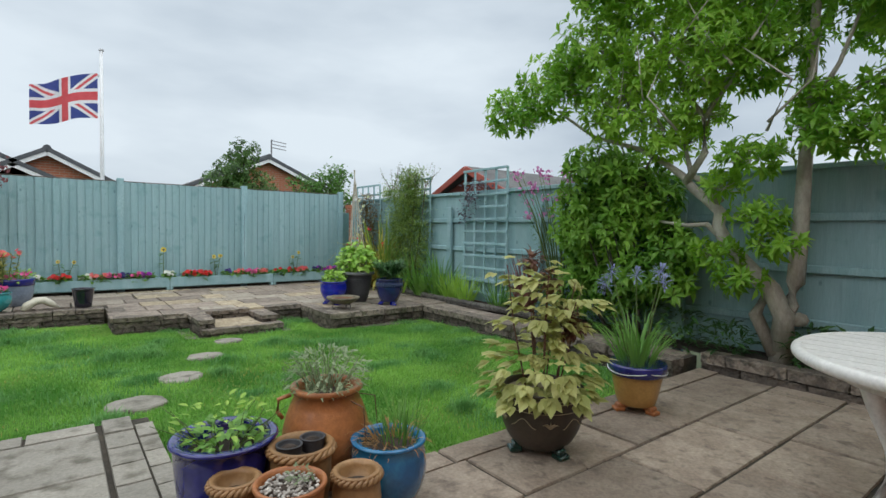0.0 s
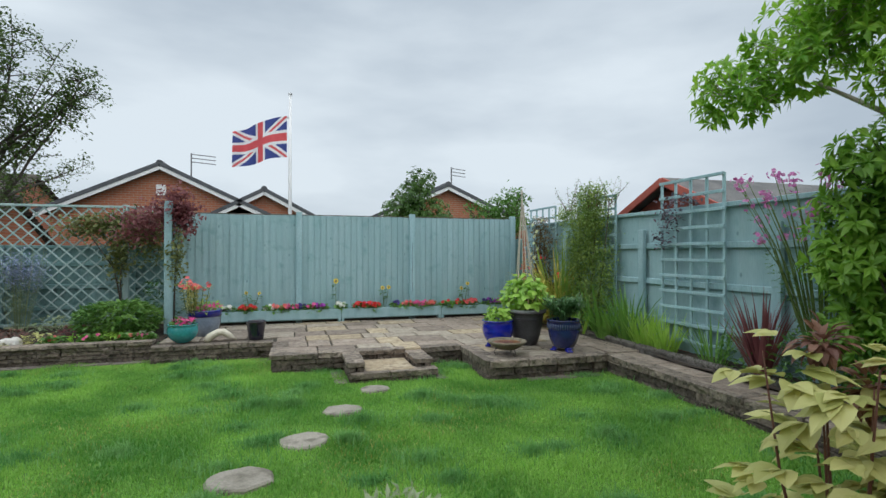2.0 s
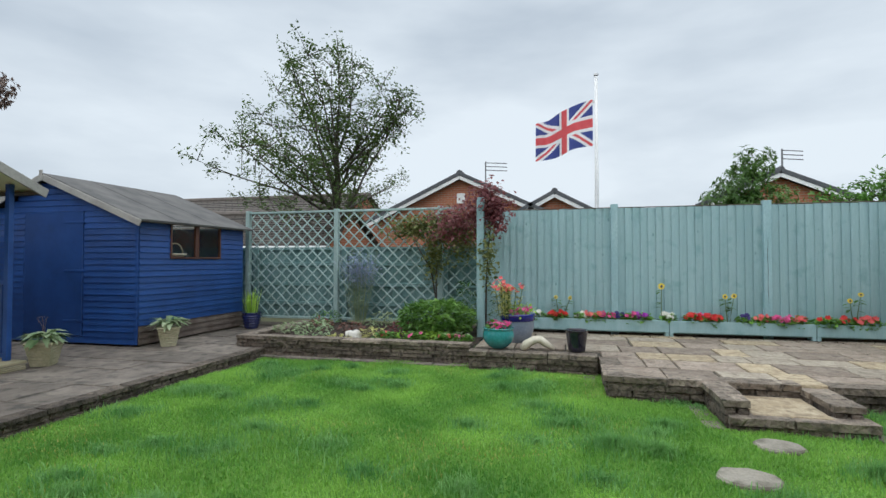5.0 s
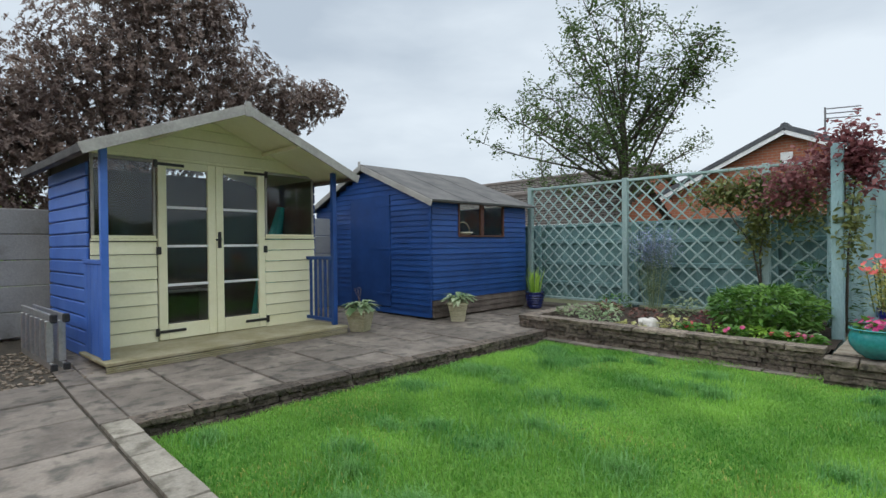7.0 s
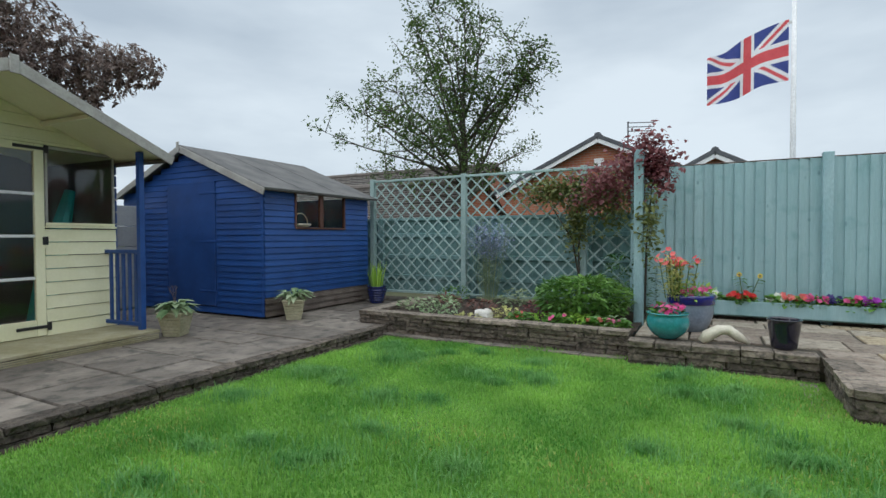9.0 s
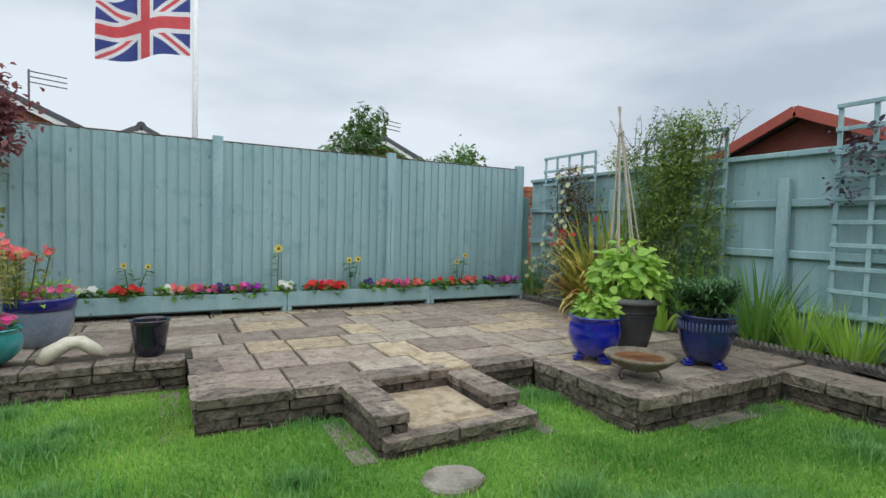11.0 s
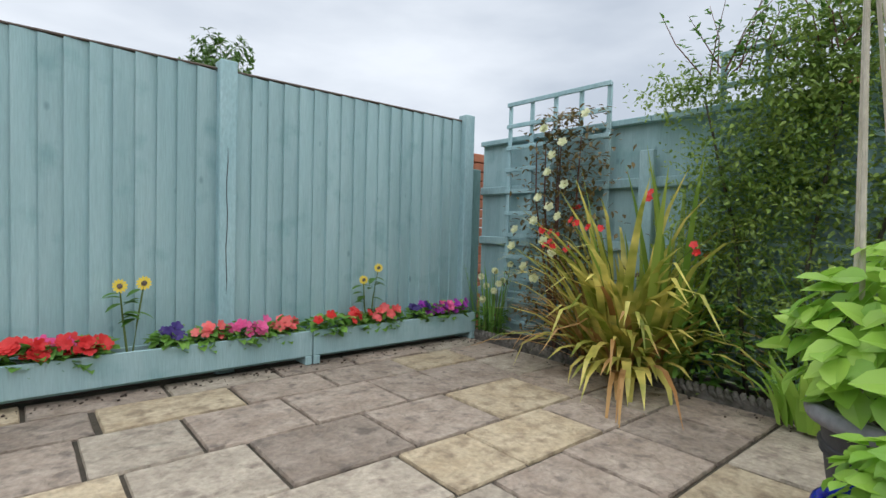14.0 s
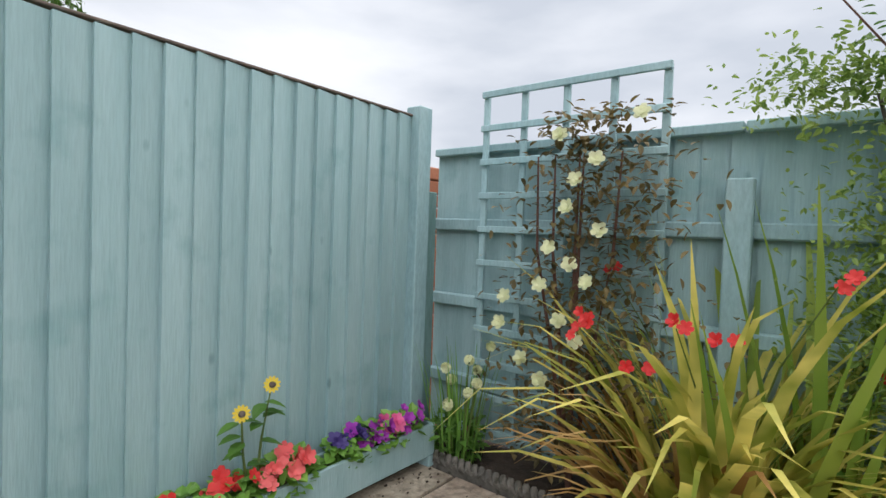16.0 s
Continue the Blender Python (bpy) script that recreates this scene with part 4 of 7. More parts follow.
part("corner_trim", Shape().box(HW - 0.03, -0.024, 0.03, HW + 0.02, -0.0125, SE - 0.02), M_BLUE, shed)
dr = part("door", Shape().box(-0.41, -0.02, 0.12, 0.61, 0.015, 1.81, 0.005), M_BLUE, shed, "plain blue boarded door")
for z in (0.32, 1.0, 1.66):
    part("hinge", Shape().bar((0.64, -0.026, z), (0.3, -0.026, z), 0.03, 0.008, (0, 1, 0)), M_BLUE, dr)
win = part("window", Shape().box(HW - 0.02, 0.54, 1.164, HW + 0.03, 1.61, 1.19, 0.004), M_WINFRAME, shed, "brown stained window")
for a, b, c, d in ((0.54, 1.191, 0.57, 1.70), (1.58, 1.191, 1.61, 1.70), (1.04, 1.191, 1.11, 1.70), (0.571, 1.67, 1.039, 1.70), (1.111, 1.67, 1.579, 1.70)):
    part("frame", Shape().box(HW - 0.02, a, b, HW + 0.026, c, d, 0.004), M_WINFRAME, win)
for a, c in ((0.571, 1.039), (1.111, 1.579)):
    p = part("pane", Shape().box(HW - 0.004, a, 1.191, HW, c, 1.669, 0.0005), M_GLASS, win)
    p.visible_shadow = False
for sg in (-1, 1):
    a, b = Vector((0, 0, SR)), Vector((sg * (HW + 0.12), 0, SR - (SR - SE) * (HW + 0.12) / HW))
    n = Vector((sg * (SR - SE), 0, HW)).normalized()
    s = Shape()
    q = [(a, -0.1), (b, -0.1), (b, SL + 0.12), (a, SL + 0.12)]
    s.add([Vector((p.x, y, p.z)) for p, y in q] + [Vector((p.x, y, p.z)) + n * 0.03 for p, y in q], [(0, 1, 2, 3), (7, 6, 5, 4), (0, 4, 5, 1), (1, 5, 6, 2), (2, 6, 7, 3), (3, 7, 4, 0)] if sg > 0 else [(3, 2, 1, 0), (4, 5, 6, 7), (1, 5, 4, 0), (2, 6, 5, 1), (3, 7, 6, 2), (0, 4, 7, 3)])
    part("roof", s, M_FELT, shed, "weathered grey felt roof")
    for yy in (0.62, 1.4):
        part("felt_seam", Shape().bar(a + n * 0.033 + Vector((0, yy, 0)), b + n * 0.033 + Vector((0, yy, 0)), 0.02, 0.005, n), M_FELT, shed)
    part("bargeboard", Shape().bar(a + Vector((sg * 0.01, -0.112, -0.03)), b + Vector((sg * 0.02, -0.112, -0.03)), 0.085, 0.02, (0, 1, 0)), M_BARGE, shed, "pale weathered bargeboard")
part("finial", Shape().box(-0.03, -0.135, SR - 0.08, 0.03, -0.123, SR + 0.07, 0.01), M_BARGE, shed)
# dark strip that stands in for the shadow band beneath the eave
part("eave_shadow_board", Shape().box(HW + 0.013, 0.0, SE - 0.05, HW + 0.04, SL, SE - 0.005), M_OLDWOOD, shed)

hb = thing("basket", pose(-5.24, 7.86, PATH_Z + 1.19), "small wicker basket on the shed window ledge", "basket")
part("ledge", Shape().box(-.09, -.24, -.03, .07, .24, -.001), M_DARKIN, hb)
part("handle", Shape().tube([(0, .15 * math.cos(k * math.pi / 12), .03 + .17 * math.sin(k * math.pi / 12)) for k in range(13)], .008, 6), M_CANE, hb, "bent cane handle", True)
part("body", Shape().lathe([(.10, .0), (.15, .03), (.155, .05), (.14, .048), (.09, .012)], 20), M_CANE, hb, "", True)

# ---- folded ladder beside the summerhouse ----
lad = thing("ladder", SH @ pose(-0.10, 0.42, 0.0), "folded aluminium step ladder lying on its side by blue cladding", "ladder")
for x in (-0.06, -0.15):
    for z in (0.04, 0.47):
        part("rail", Shape().box(x - 0.012, 0.0, z - 0.03, x + 0.012, 1.25, z + 0.03, 0.004), M_METAL, lad)
    for k in range(6):
        part("rung", Shape().box(x - 0.03, 0.12 + k * 0.2, 0.072, x + 0.03, 0.16 + k * 0.2, 0.438, 0.006), M_METAL, lad)
    for z in (0.04, 0.47):
        part("foot", Shape().box(x - 0.024, -0.05, z - 0.038, x + 0.024, 0.0, z + 0.038, 0.008), G_RUBBER, lad, "black rubber foot")
gr = Shape()
gg = random.Random(8)
for k in range(500):
    r = 0.006 + 0.012 * gg.random()
    x, y = gg.uniform(-0.7, -0.02), gg.uniform(-0.1, 1.7)
    gr.box(x - r, y - r * 0.7, 0.0, x + r, y + r * 0.7, r * 1.1, r * 0.4, pose(0, 0, 0.002))
solid("gravel", gr, surface("mixed_gravel", (0.14, 0.10, 0.07), (0.34, 0.29, 0.23), 0.9, 30, vary=0.35, island=True), "loose brown gravel strip beside the summerhouse", "gravel", kind="stuff", m=SH)

# ---- houses beyond the fence ----
def bungalow(x, y, half, rise, eave, depth, label, aerial=None, vent=True, wall=True):
    """A brick gable end towards the garden, ridge running away from it."""
    h = thing("house", pose(x, y, -0.34), label, "house", "brick bungalows beyond the fence")
    e, r = eave + 0.34, eave + rise + 0.34
    s = Shape()
    s.add([(-half, 0, 0), (half, 0, 0), (half, 0, e), (0, 0, r), (-half, 0, e), (-half, depth, 0), (half, depth, 0), (half, depth, e), (0, depth, r), (-half, depth, e)],
          [(0, 1, 2, 3, 4), (9, 8, 7, 6, 5), (1, 6, 7, 2), (5, 0, 4, 9), (0, 5, 6, 1)])
    part("wall", s, M_BRICKWALL, h, "orange brick gable wall")
    sl = rise / half
    for sg in (-1, 1):
        ov = half + 0.35
        a, b = Vector((0, -0.25, r + 0.12)), Vector((sg * ov, -0.25, r + 0.12 - sl * ov))
        n = Vector((sg * sl, 0, 1)).normalized()
        s = Shape()
        q = [a, b, b + Vector((0, depth + .5, 0)), a + Vector((0, depth + .5, 0))]
        s.add([p for p in q] + [p + n * 0.07 for p in q], [(0, 1, 2, 3), (7, 6, 5, 4), (0, 4, 5, 1), (1, 5, 6, 2), (2, 6, 7, 3), (3, 7, 4, 0)] if sg > 0 else [(3, 2, 1, 0), (4, 5, 6, 7), (1, 5, 4, 0), (2, 6, 5, 1), (3, 7, 6, 2), (0, 4, 7, 3)])
        part("roof", s, M_ROOF, h, "dark tiled roof")
        part("bargeboard", Shape().bar(a + Vector((0, -0.02, -0.10)), b + Vector((0, -0.02, -0.10)), 0.11, 0.03, (0, 1, 0)), M_WHITE, h, "white bargeboard")
        part("verge", Shape().bar(a + Vector((0, -0.03, 0.03)), b + Vector((0, -0.03, 0.03)), 0.12, 0.05, (0, 1, 0)), M_SLATE, h, "dark verge tiles")
    part("ridge", Shape().tube([(0, -0.28, r + 0.16), (0, depth + .3, r + 0.16)], 0.11, 8), M_SLATE, h, "dark ridge tiles")
    if vent:
        part("vent", Shape().box(-0.14, -0.06, e + rise * 0.42, 0.14, -0.001, e + rise * 0.42 + 0.34, 0.01), M_WHITE, h, "white gable vent")
    if aerial:
        ax, top, out = aerial
        a = part("aerial", Shape().tube([(ax, 1, e), (ax, 1, top + 0.34)], 0.026, 6), M_AERIAL, h, "thin rooftop aerial")
        for k in range(3):
            part("arm", Shape().tube([(ax, 1, top + 0.3 - 0.13 * k), (ax + out, 1.1, top + 0.26 - 0.13 * k)], 0.016, 5), M_AERIAL, a)
    return h


def brick_material(name, c, mortar, w, hgt, plane, mat_rough=0.85):
    """Courses too far off to be pieces."""
    mt = surface(name, c, tuple(v * 1.25 for v in c), mat_rough, 5)
    n, l = mt.node_tree.nodes, mt.node_tree.links
    br, geo, sw, mx = n.new("ShaderNodeTexBrick"), n.new("ShaderNodeNewGeometry"), n.new("ShaderNodeMapping"), n.new("ShaderNodeMixRGB")
    sw.inputs["Rotation"].default_value = plane
    l.new(geo.outputs["Position"], sw.inputs["Vector"])
    l.new(sw.outputs["Vector"], br.inputs["Vector"])
    br.inputs["Scale"].default_value = 1.0
    br.inputs["Brick Width"].default_value, br.inputs["Row Height"].default_value, br.inputs["Mortar Size"].default_value = w, hgt, hgt * 0.12
    old = n["Principled BSDF"].inputs["Base Color"].links[0].from_socket
    l.new(br.outputs["Fac"], mx.inputs["Fac"])
    l.new(old, mx.inputs["Color1"])
    mx.inputs["Color2"].default_value = (*mortar, 1)
    l.new(mx.outputs["Color"], n["Principled BSDF"].inputs["Base Color"])
    return mt


M_BRICKWALL = brick_material("orange_brickwork", (0.36, 0.12, 0.06), (0.36, 0.26, 0.2), 0.225, 0.075, (radians(90), 0, 0))
M_ROOF = brick_material("interlocking_roof_tiles", (0.11, 0.095, 0.085), (0.05, 0.045, 0.04), 0.3, 0.2, (0, 0, 0))
bungalow(-3.15, 18.3, 3.0, 1.42, 2.38, 9, "brick bungalow gable with white bargeboards and aerial", (0.68, 4.55, 0.75))
bungalow(-0.06, 18.3, 1.6, 0.85, 2.25, 4, "small brick gable with a dark tiled roof", None, False)
bungalow(6.2, 18.0, 2.9, 1.3, 2.15, 9, "brick bungalow gable behind a garden shrub", (0.5, 4.45, 0.6), False)


def long_house(x0, x1, y, eave, ridge, depth, label):
    h = thing("house", pose(x0, y, -0.34), label, "house", "brick bungalows beyond the fence")
    L, e, r = x1 - x0, eave + 0.34, ridge + 0.34
    s = Shape()
    s.add([(0, 0, 0), (L, 0, 0), (L, 0, e), (0, 0, e), (L, depth, 0), (L, depth, e), (L, depth / 2, r), (0, depth, 0), (0, depth, e), (0, depth / 2, r)], [(0, 1, 2, 3), (1, 4, 5, 6, 2), (7, 0, 3, 9, 8), (4, 7, 8, 5)])
    part("wall", s, M_BRICKWALL, h, "brick wall")
    for a, b in (((-0.25), depth / 2), (depth + 0.25, depth / 2)):
        z0 = e - 0.25 * (r - e) / (depth / 2)
        s = Shape()
        rows = 14
        for k in range(rows):
            t0, t1 = k / rows, (k + 1) / rows
            y0, y1 = a + (b - a) * t0, a + (b - a) * t1
            za, zb = z0 + (r - z0) * t0, z0 + (r - z0) * t1
            s.add([(-0.2, y0, za + 0.09), (L + 0.2, y0, za + 0.09), (L + 0.2, y1, zb + 0.05), (-0.2, y1, zb + 0.05), (-0.2, y0, za + 0.02), (L + 0.2, y0, za + 0.02)], [(0, 1, 2, 3), (4, 5, 1, 0)])
        part("roof", s, M_ROOF, h, "brown tiled roof")
    part("ridge", Shape().tube([(-0.2, depth / 2, r + 0.1), (L + 0.2, depth / 2, r + 0.1)], 0.1, 8), M_TILE, h)
    part("gutter", Shape().tube([(-0.2, -0.3, e - 0.1), (L + 0.2, -0.3, e - 0.1)], 0.06, 8), M_WHITE, h, "white gutter")
    return h


long_house(-20.0, -7.6, 17.0, 2.2, 3.62, 7.5, "long brown tiled roof of a brick bungalow")
long_house(-12.0, -5.6, 13.2, 1.45, 2.35, 3.4, "low tiled garage roof behind the lattice screen")

# ---- red outbuilding behind the boundary fence ----
rs = thing("outbuilding", pose(5.85, 6.08, -0.3), "small red-stained timber outbuilding showing over the fence", "shed")
s = Shape()
s.add([(0, -1.2, 0), (0, 1.2, 0), (0, 1.2, 1.87), (0, 0, 2.40), (0, -1.2, 1.87), (2.4, -1.2, 0), (2.4, 1.2, 0), (2.4, 1.2, 1.87), (2.4, 0, 2.40), (2.4, -1.2, 1.87)], [(4, 3, 2, 1, 0), (5, 6, 7, 8, 9), (1, 2, 7, 6), (0, 5, 9, 4)])
part("wall", s, M_REDWOOD, rs, "dark red boarded gable")
for sg in (-1, 1):
    a, b = Vector((-0.2, 0, 2.44)), Vector((-0.2, sg * 1.4, 2.44 - 1.4 * 0.46))
    n = Vector((0, sg * 0.46, 1)).normalized()
    q = [a, b, b + Vector((2.8, 0, 0)), a + Vector((2.8, 0, 0))]
    s = Shape()
    s.add(q + [p + n * 0.03 for p in q], [(3, 2, 1, 0), (4, 5, 6, 7), (1, 5, 4, 0), (2, 6, 5, 1), (3, 7, 6, 2), (0, 4, 7, 3)] if sg > 0 else [(0, 1, 2, 3), (7, 6, 5, 4), (0, 4, 5, 1), (1, 5, 6, 2), (2, 6, 7, 3), (3, 7, 4, 0)])
    part("roof", s, M_FELT, rs, "felt roof")
    part("bargeboard", Shape().bar(a + Vector((-0.02, 0, -0.02)), b + Vector((-0.02, 0, -0.02)), 0.10, 0.03, (1, 0, 0)), surface("brick_red_paint", (0.34, 0.07, 0.05), (0.42, 0.10, 0.07), 0.7), rs, "brick-red bargeboard")
pier = thing("brick_pier", pose(5.36, 9.66, -0.3), "orange brick pier beyond the fence corner", "pier")
for k in range(22):
    part("brick", Shape().box(-0.1 - 0.01 * (k % 2), -0.11, k * 0.087, 0.12, 0.11, k * 0.087 + 0.078, 0.006), M_BRICK, pier)

# ---- flagpole and flag ----
pole = thing("flagpole", pose(0.82, 10.62, -0.34), "tall white flagpole beyond the fence", "flagpole")
part("pole", Shape().tube([(0, 0, 0), (0, 0, 2.6), (0, 0, 4.55)], [0.038, 0.034, 0.028], 10), M_WHITE, pole, smooth=True)
part("finial", Shape().lathe([(0.006, 4.55), (0.04, 4.56), (0.04, 4.59), (0.006, 4.60)], 10), M_METAL, pole)
cl = surface("red_bunting", (0.60, 0.07, 0.085), (0.67, 0.11, 0.12), 0.8), surface("white_bunting", (0.74, 0.74, 0.76), (0.8, 0.8, 0.82), 0.8), surface("navy_bunting", (0.03, 0.05, 0.22), (0.05, 0.07, 0.28), 0.8)
s = Shape()
NU, NV, FL, FH = 84, 42, 1.16, 0.80


def cloth(u, v):
    """Flag cloth flying to the left and a little down, in soft folds."""
    wave = 0.11 * u * math.sin(9.5 * u + 1.5 * v) + 0.03 * u * math.sin(17 * u - 2 * v + 1)
    return (-u * FL * 0.82 - 0.03, -0.16 * u + wave, -v * FH * (1 - 0.16 * u) - 0.44 * u ** 1.3 + 0.03 * u * math.sin(8 * u))


for j in range(NV + 1):
    for i in range(NU + 1):
        s.v.append(cloth(i / NU, j / NV))
for j in range(NV):
    for i in range(NU):
        x, y = (i + .5) / NU * 60, (j + .5) / NV * 30
        dx, dy = abs(x - 30), abs(y - 15)
        diag = min(abs((x - 2 * y)), abs((x - 60 + 2 * y))) / math.sqrt(5)
        if dx < 3 or dy < 3:
            c = 0
        elif dx < 5 or dy < 5:
            c = 1
        elif diag < 1.1:
            c = 0
        elif diag < 3:
            c = 1
        else:
            c = 2
        s.f.append((j * (NU + 1) + i, j * (NU + 1) + i + 1, (j + 1) * (NU + 1) + i + 1, (j + 1) * (NU + 1) + i))
        s.m.append(c)
part("halyard_clip", Shape().box(-0.075, -0.01, 4.09, -0.03, 0.01, 4.13, 0.003), M_METAL, pole)
fl = solid("flag", s, list(cl), "red, white and blue crossed flag flying at half mast", "flag", m=pose(0.79, 10.60, 3.80), smooth=True)

# ---- planters along the fence ----
def trough(x0, x1):
    t = thing("planter", pose(x0, 9.06, 0), "long teal-painted wooden trough planter at a fence foot", "planter", "troughs along the fence")
    w = x1 - x0 - 0.006
    part("front_board", Shape().box(0, 0, 0.055, w, 0.018, 0.215, 0.003), M_TEAL, t)
    part("back_board", Shape().box(0, 0.125, 0.055, w, 0.143, 0.215, 0.003), M_TEAL, t)
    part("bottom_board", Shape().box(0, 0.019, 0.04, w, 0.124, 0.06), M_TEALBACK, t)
    part("end_board", Shape().box(0.001, 0.019, 0.061, 0.018, 0.124, 0.213), M_TEAL, t)
    part("end_board", Shape().box(w - 0.018, 0.019, 0.061, w - 0.001, 0.124, 0.213), M_TEAL, t)
    part("soil", Shape().box(0.02, 0.02, 0.062, w - 0.02, 0.123, 0.185), M_SOIL, t)
    for x in (0.0, w - 0.05):
        part("foot", Shape().box(x, -0.006, 0.0, x + 0.045, 0.14, 0.054, 0.003), M_TEAL, t)
    return t


for a, b in ((-0.42, 1.67), (1.67, 3.42), (3.42, 4.86)):
    trough(a, b)

cs, gg = Shape(), random.Random(12)
for k in range(380):
    r = 0.002 + 0.007 * gg.random() ** 2
    x, y = gg.uniform(-.4, 4.8), 9.08 - abs(gg.gauss(0, .07))
    cs.box(x - r, y - r * .7, .001, x + r, y + r * .7, .001 + r, r * .4)
for k in range(180):
    r = 0.002 + 0.006 * gg.random() ** 2
    x, y = 4.83 - abs(gg.gauss(0, .10)), gg.uniform(5.6, 9.0)
    cs.box(x - r, y - r * .7, .001, x + r, y + r * .7, .001 + r, r * .4)
solid("soil_crumbs", cs, surface("crumbs_of_soil", (.018, .013, .010), (.075, .052, .036), .95, 40, vary=.4, island=True), "spilt soil and dead petals along the patio edge", "soil", kind="stuff")

# ---- plant materials ----
L_GREEN = leafy("mid_green_leaf", (0.061, 0.162, 0.027), (0.149, 0.324, 0.054))
L_DARK = leafy("dark_green_leaf", (0.022, 0.075, 0.018), (0.075, 0.180, 0.045), 0.35, 0.25)
L_LIME = leafy("lime_green_leaf", (0.20, 0.41, 0.05), (0.50, 0.73, 0.13), 0.4, 0.4)
L_TREE = leafy("fresh_tree_leaf", (0.13, 0.33, 0.025), (0.40, 0.64, 0.075), 0.4, 0.55, 1.2)
L_BLADE = leafy("strap_leaf", (0.095, 0.243, 0.041), (0.230, 0.446, 0.081), 0.45, 0.3)
L_OLIVE = leafy("yellowing_strap_leaf", (0.21, 0.27, 0.03), (0.88, 0.76, 0.22), 0.4, 0.35, 6.0, 2.4)
L_STRAW = leafy("straw_leaf", (0.33, 0.16, 0.05), (0.66, 0.44, 0.18), 0.7, 0.3)
L_GOLD = leafy("pale_yellow_green_leaf", (0.31, 0.35, 0.09), (0.68, 0.66, 0.28), 0.5, 0.4)
L_SAGE = leafy("grey_green_leaf", (0.176, 0.257, 0.121), (0.378, 0.446, 0.270), 0.7, 0.3)
L_PURPLE = leafy("dull_purple_leaf", (0.075, 0.048, 0.045), (0.30, 0.22, 0.18), 0.4, 0.35, 1.5)
L_MAROON = leafy("red_purple_leaf", (0.14, 0.04, 0.05), (0.34, 0.13, 0.13), 0.5, 0.4)
L_HOSTA = leafy("variegated_leaf", (0.132, 0.264, 0.099), (0.495, 0.572, 0.374), 0.5, 0.3)
L_BLUEFL = leafy("lavender_blue_flower", (0.26, 0.29, 0.50), (0.46, 0.50, 0.74), 0.7, 0.3)
L_TWIG = leafy("brown_dead_twig", (0.095, 0.041, 0.034), (0.216, 0.108, 0.081), 0.8, 0.1)
P_PINK = leafy("pink_petal", (0.68, 0.035, 0.24), (0.84, 0.20, 0.42), 0.6, 0.3)
P_RED = leafy("red_petal", (0.58, 0.012, 0.02), (0.76, 0.06, 0.05), 0.6, 0.25)
P_WHITE = leafy("white_petal", (0.72, 0.73, 0.66), (0.85, 0.86, 0.80), 0.6, 0.3)
P_VIOLET = leafy("violet_petal", (0.22, 0.03, 0.38), (0.50, 0.06, 0.50), 0.6, 0.3)
P_NAVY = leafy("dark_blue_petal", (0.03, 0.02, 0.12), (0.09, 0.06, 0.28), 0.6, 0.3)
P_CREAM = leafy("greenish_cream_petal", (0.66, 0.70, 0.38), (0.84, 0.86, 0.62), 0.6, 0.3)
P_YELLOW = leafy("yellow_petal", (0.80, 0.55, 0.03), (0.90, 0.72, 0.10), 0.6, 0.3)
P_CORAL = leafy("coral_petal", (0.78, 0.09, 0.11), (0.86, 0.24, 0.22), 0.6, 0.3)


def pot_mat(name, c1, c2, rough=0.2, coat=0.6, bump=0.05):
    return surface(name, c1, c2, rough, 5, (1, 1, 1), bump, 40, 0, 0, None, 0.6, False, coat)


G_BLUE = pot_mat("cobalt_glaze", (0.004, 0.008, 0.24), (0.008, 0.022, 0.45), 0.12, 1.0)
G_NAVY = pot_mat("navy_glaze", (0.008, 0.014, 0.08), (0.02, 0.035, 0.16))
G_TURQ = pot_mat("turquoise_glaze", (0.03, 0.24, 0.26), (0.06, 0.34, 0.35))
G_SEA = pot_mat("sea_blue_glaze", (0.01, 0.10, 0.26), (0.03, 0.20, 0.38))
G_INDIGO = pot_mat("indigo_glaze", (0.008, 0.009, 0.11), (0.018, 0.02, 0.22), 0.15, 0.8)
G_TERRA = pot_mat("terracotta", (0.30, 0.10, 0.03), (0.48, 0.19, 0.065), 0.45, 0.2, 0.2)
G_BUFF = pot_mat("buff_terracotta", (0.26, 0.14, 0.055), (0.40, 0.23, 0.10), 0.5, 0.15, 0.25)
G_BROWN = pot_mat("dark_brown_glaze", (0.035, 0.026, 0.018), (0.06, 0.045, 0.032), 0.45, 0.1, 0.1)
G_GREY = pot_mat("charcoal_plastic", (0.045, 0.045, 0.05), (0.07, 0.07, 0.075), 0.6, 0.0, 0.15)
G_GREYRIM = pot_mat("grey_plastic_rim", (0.16, 0.16, 0.18), (0.24, 0.24, 0.26), 0.6, 0.0, 0.1)
G_BLACK = pot_mat("black_blue_glaze", (0.006, 0.006, 0.012), (0.012, 0.012, 0.03), 0.15)
G_CREAM = pot_mat("cream_basket", (0.40, 0.38, 0.24), (0.56, 0.53, 0.38), 0.7, 0.0, 0.3)
G_PALEBLUE = pot_mat("pale_blue_glaze", (0.16, 0.20, 0.27), (0.26, 0.31, 0.38), 0.35)
M_BATH = surface("weathered_resin_stone", (0.13, 0.11, 0.075), (0.24, 0.21, 0.15), 0.9, 14, (1, 1, 1), 0.8, 70, 0, 0, (0.08, 0.075, 0.04))
M_RUST = surface("rusty_silt", (0.10, 0.04, 0.016), (0.30, 0.14, 0.06), 0.3, 9, (1, 1, 1), 0.2, 60, 0, 0, (0.06, 0.03, 0.02))
vr = random.Random(33)


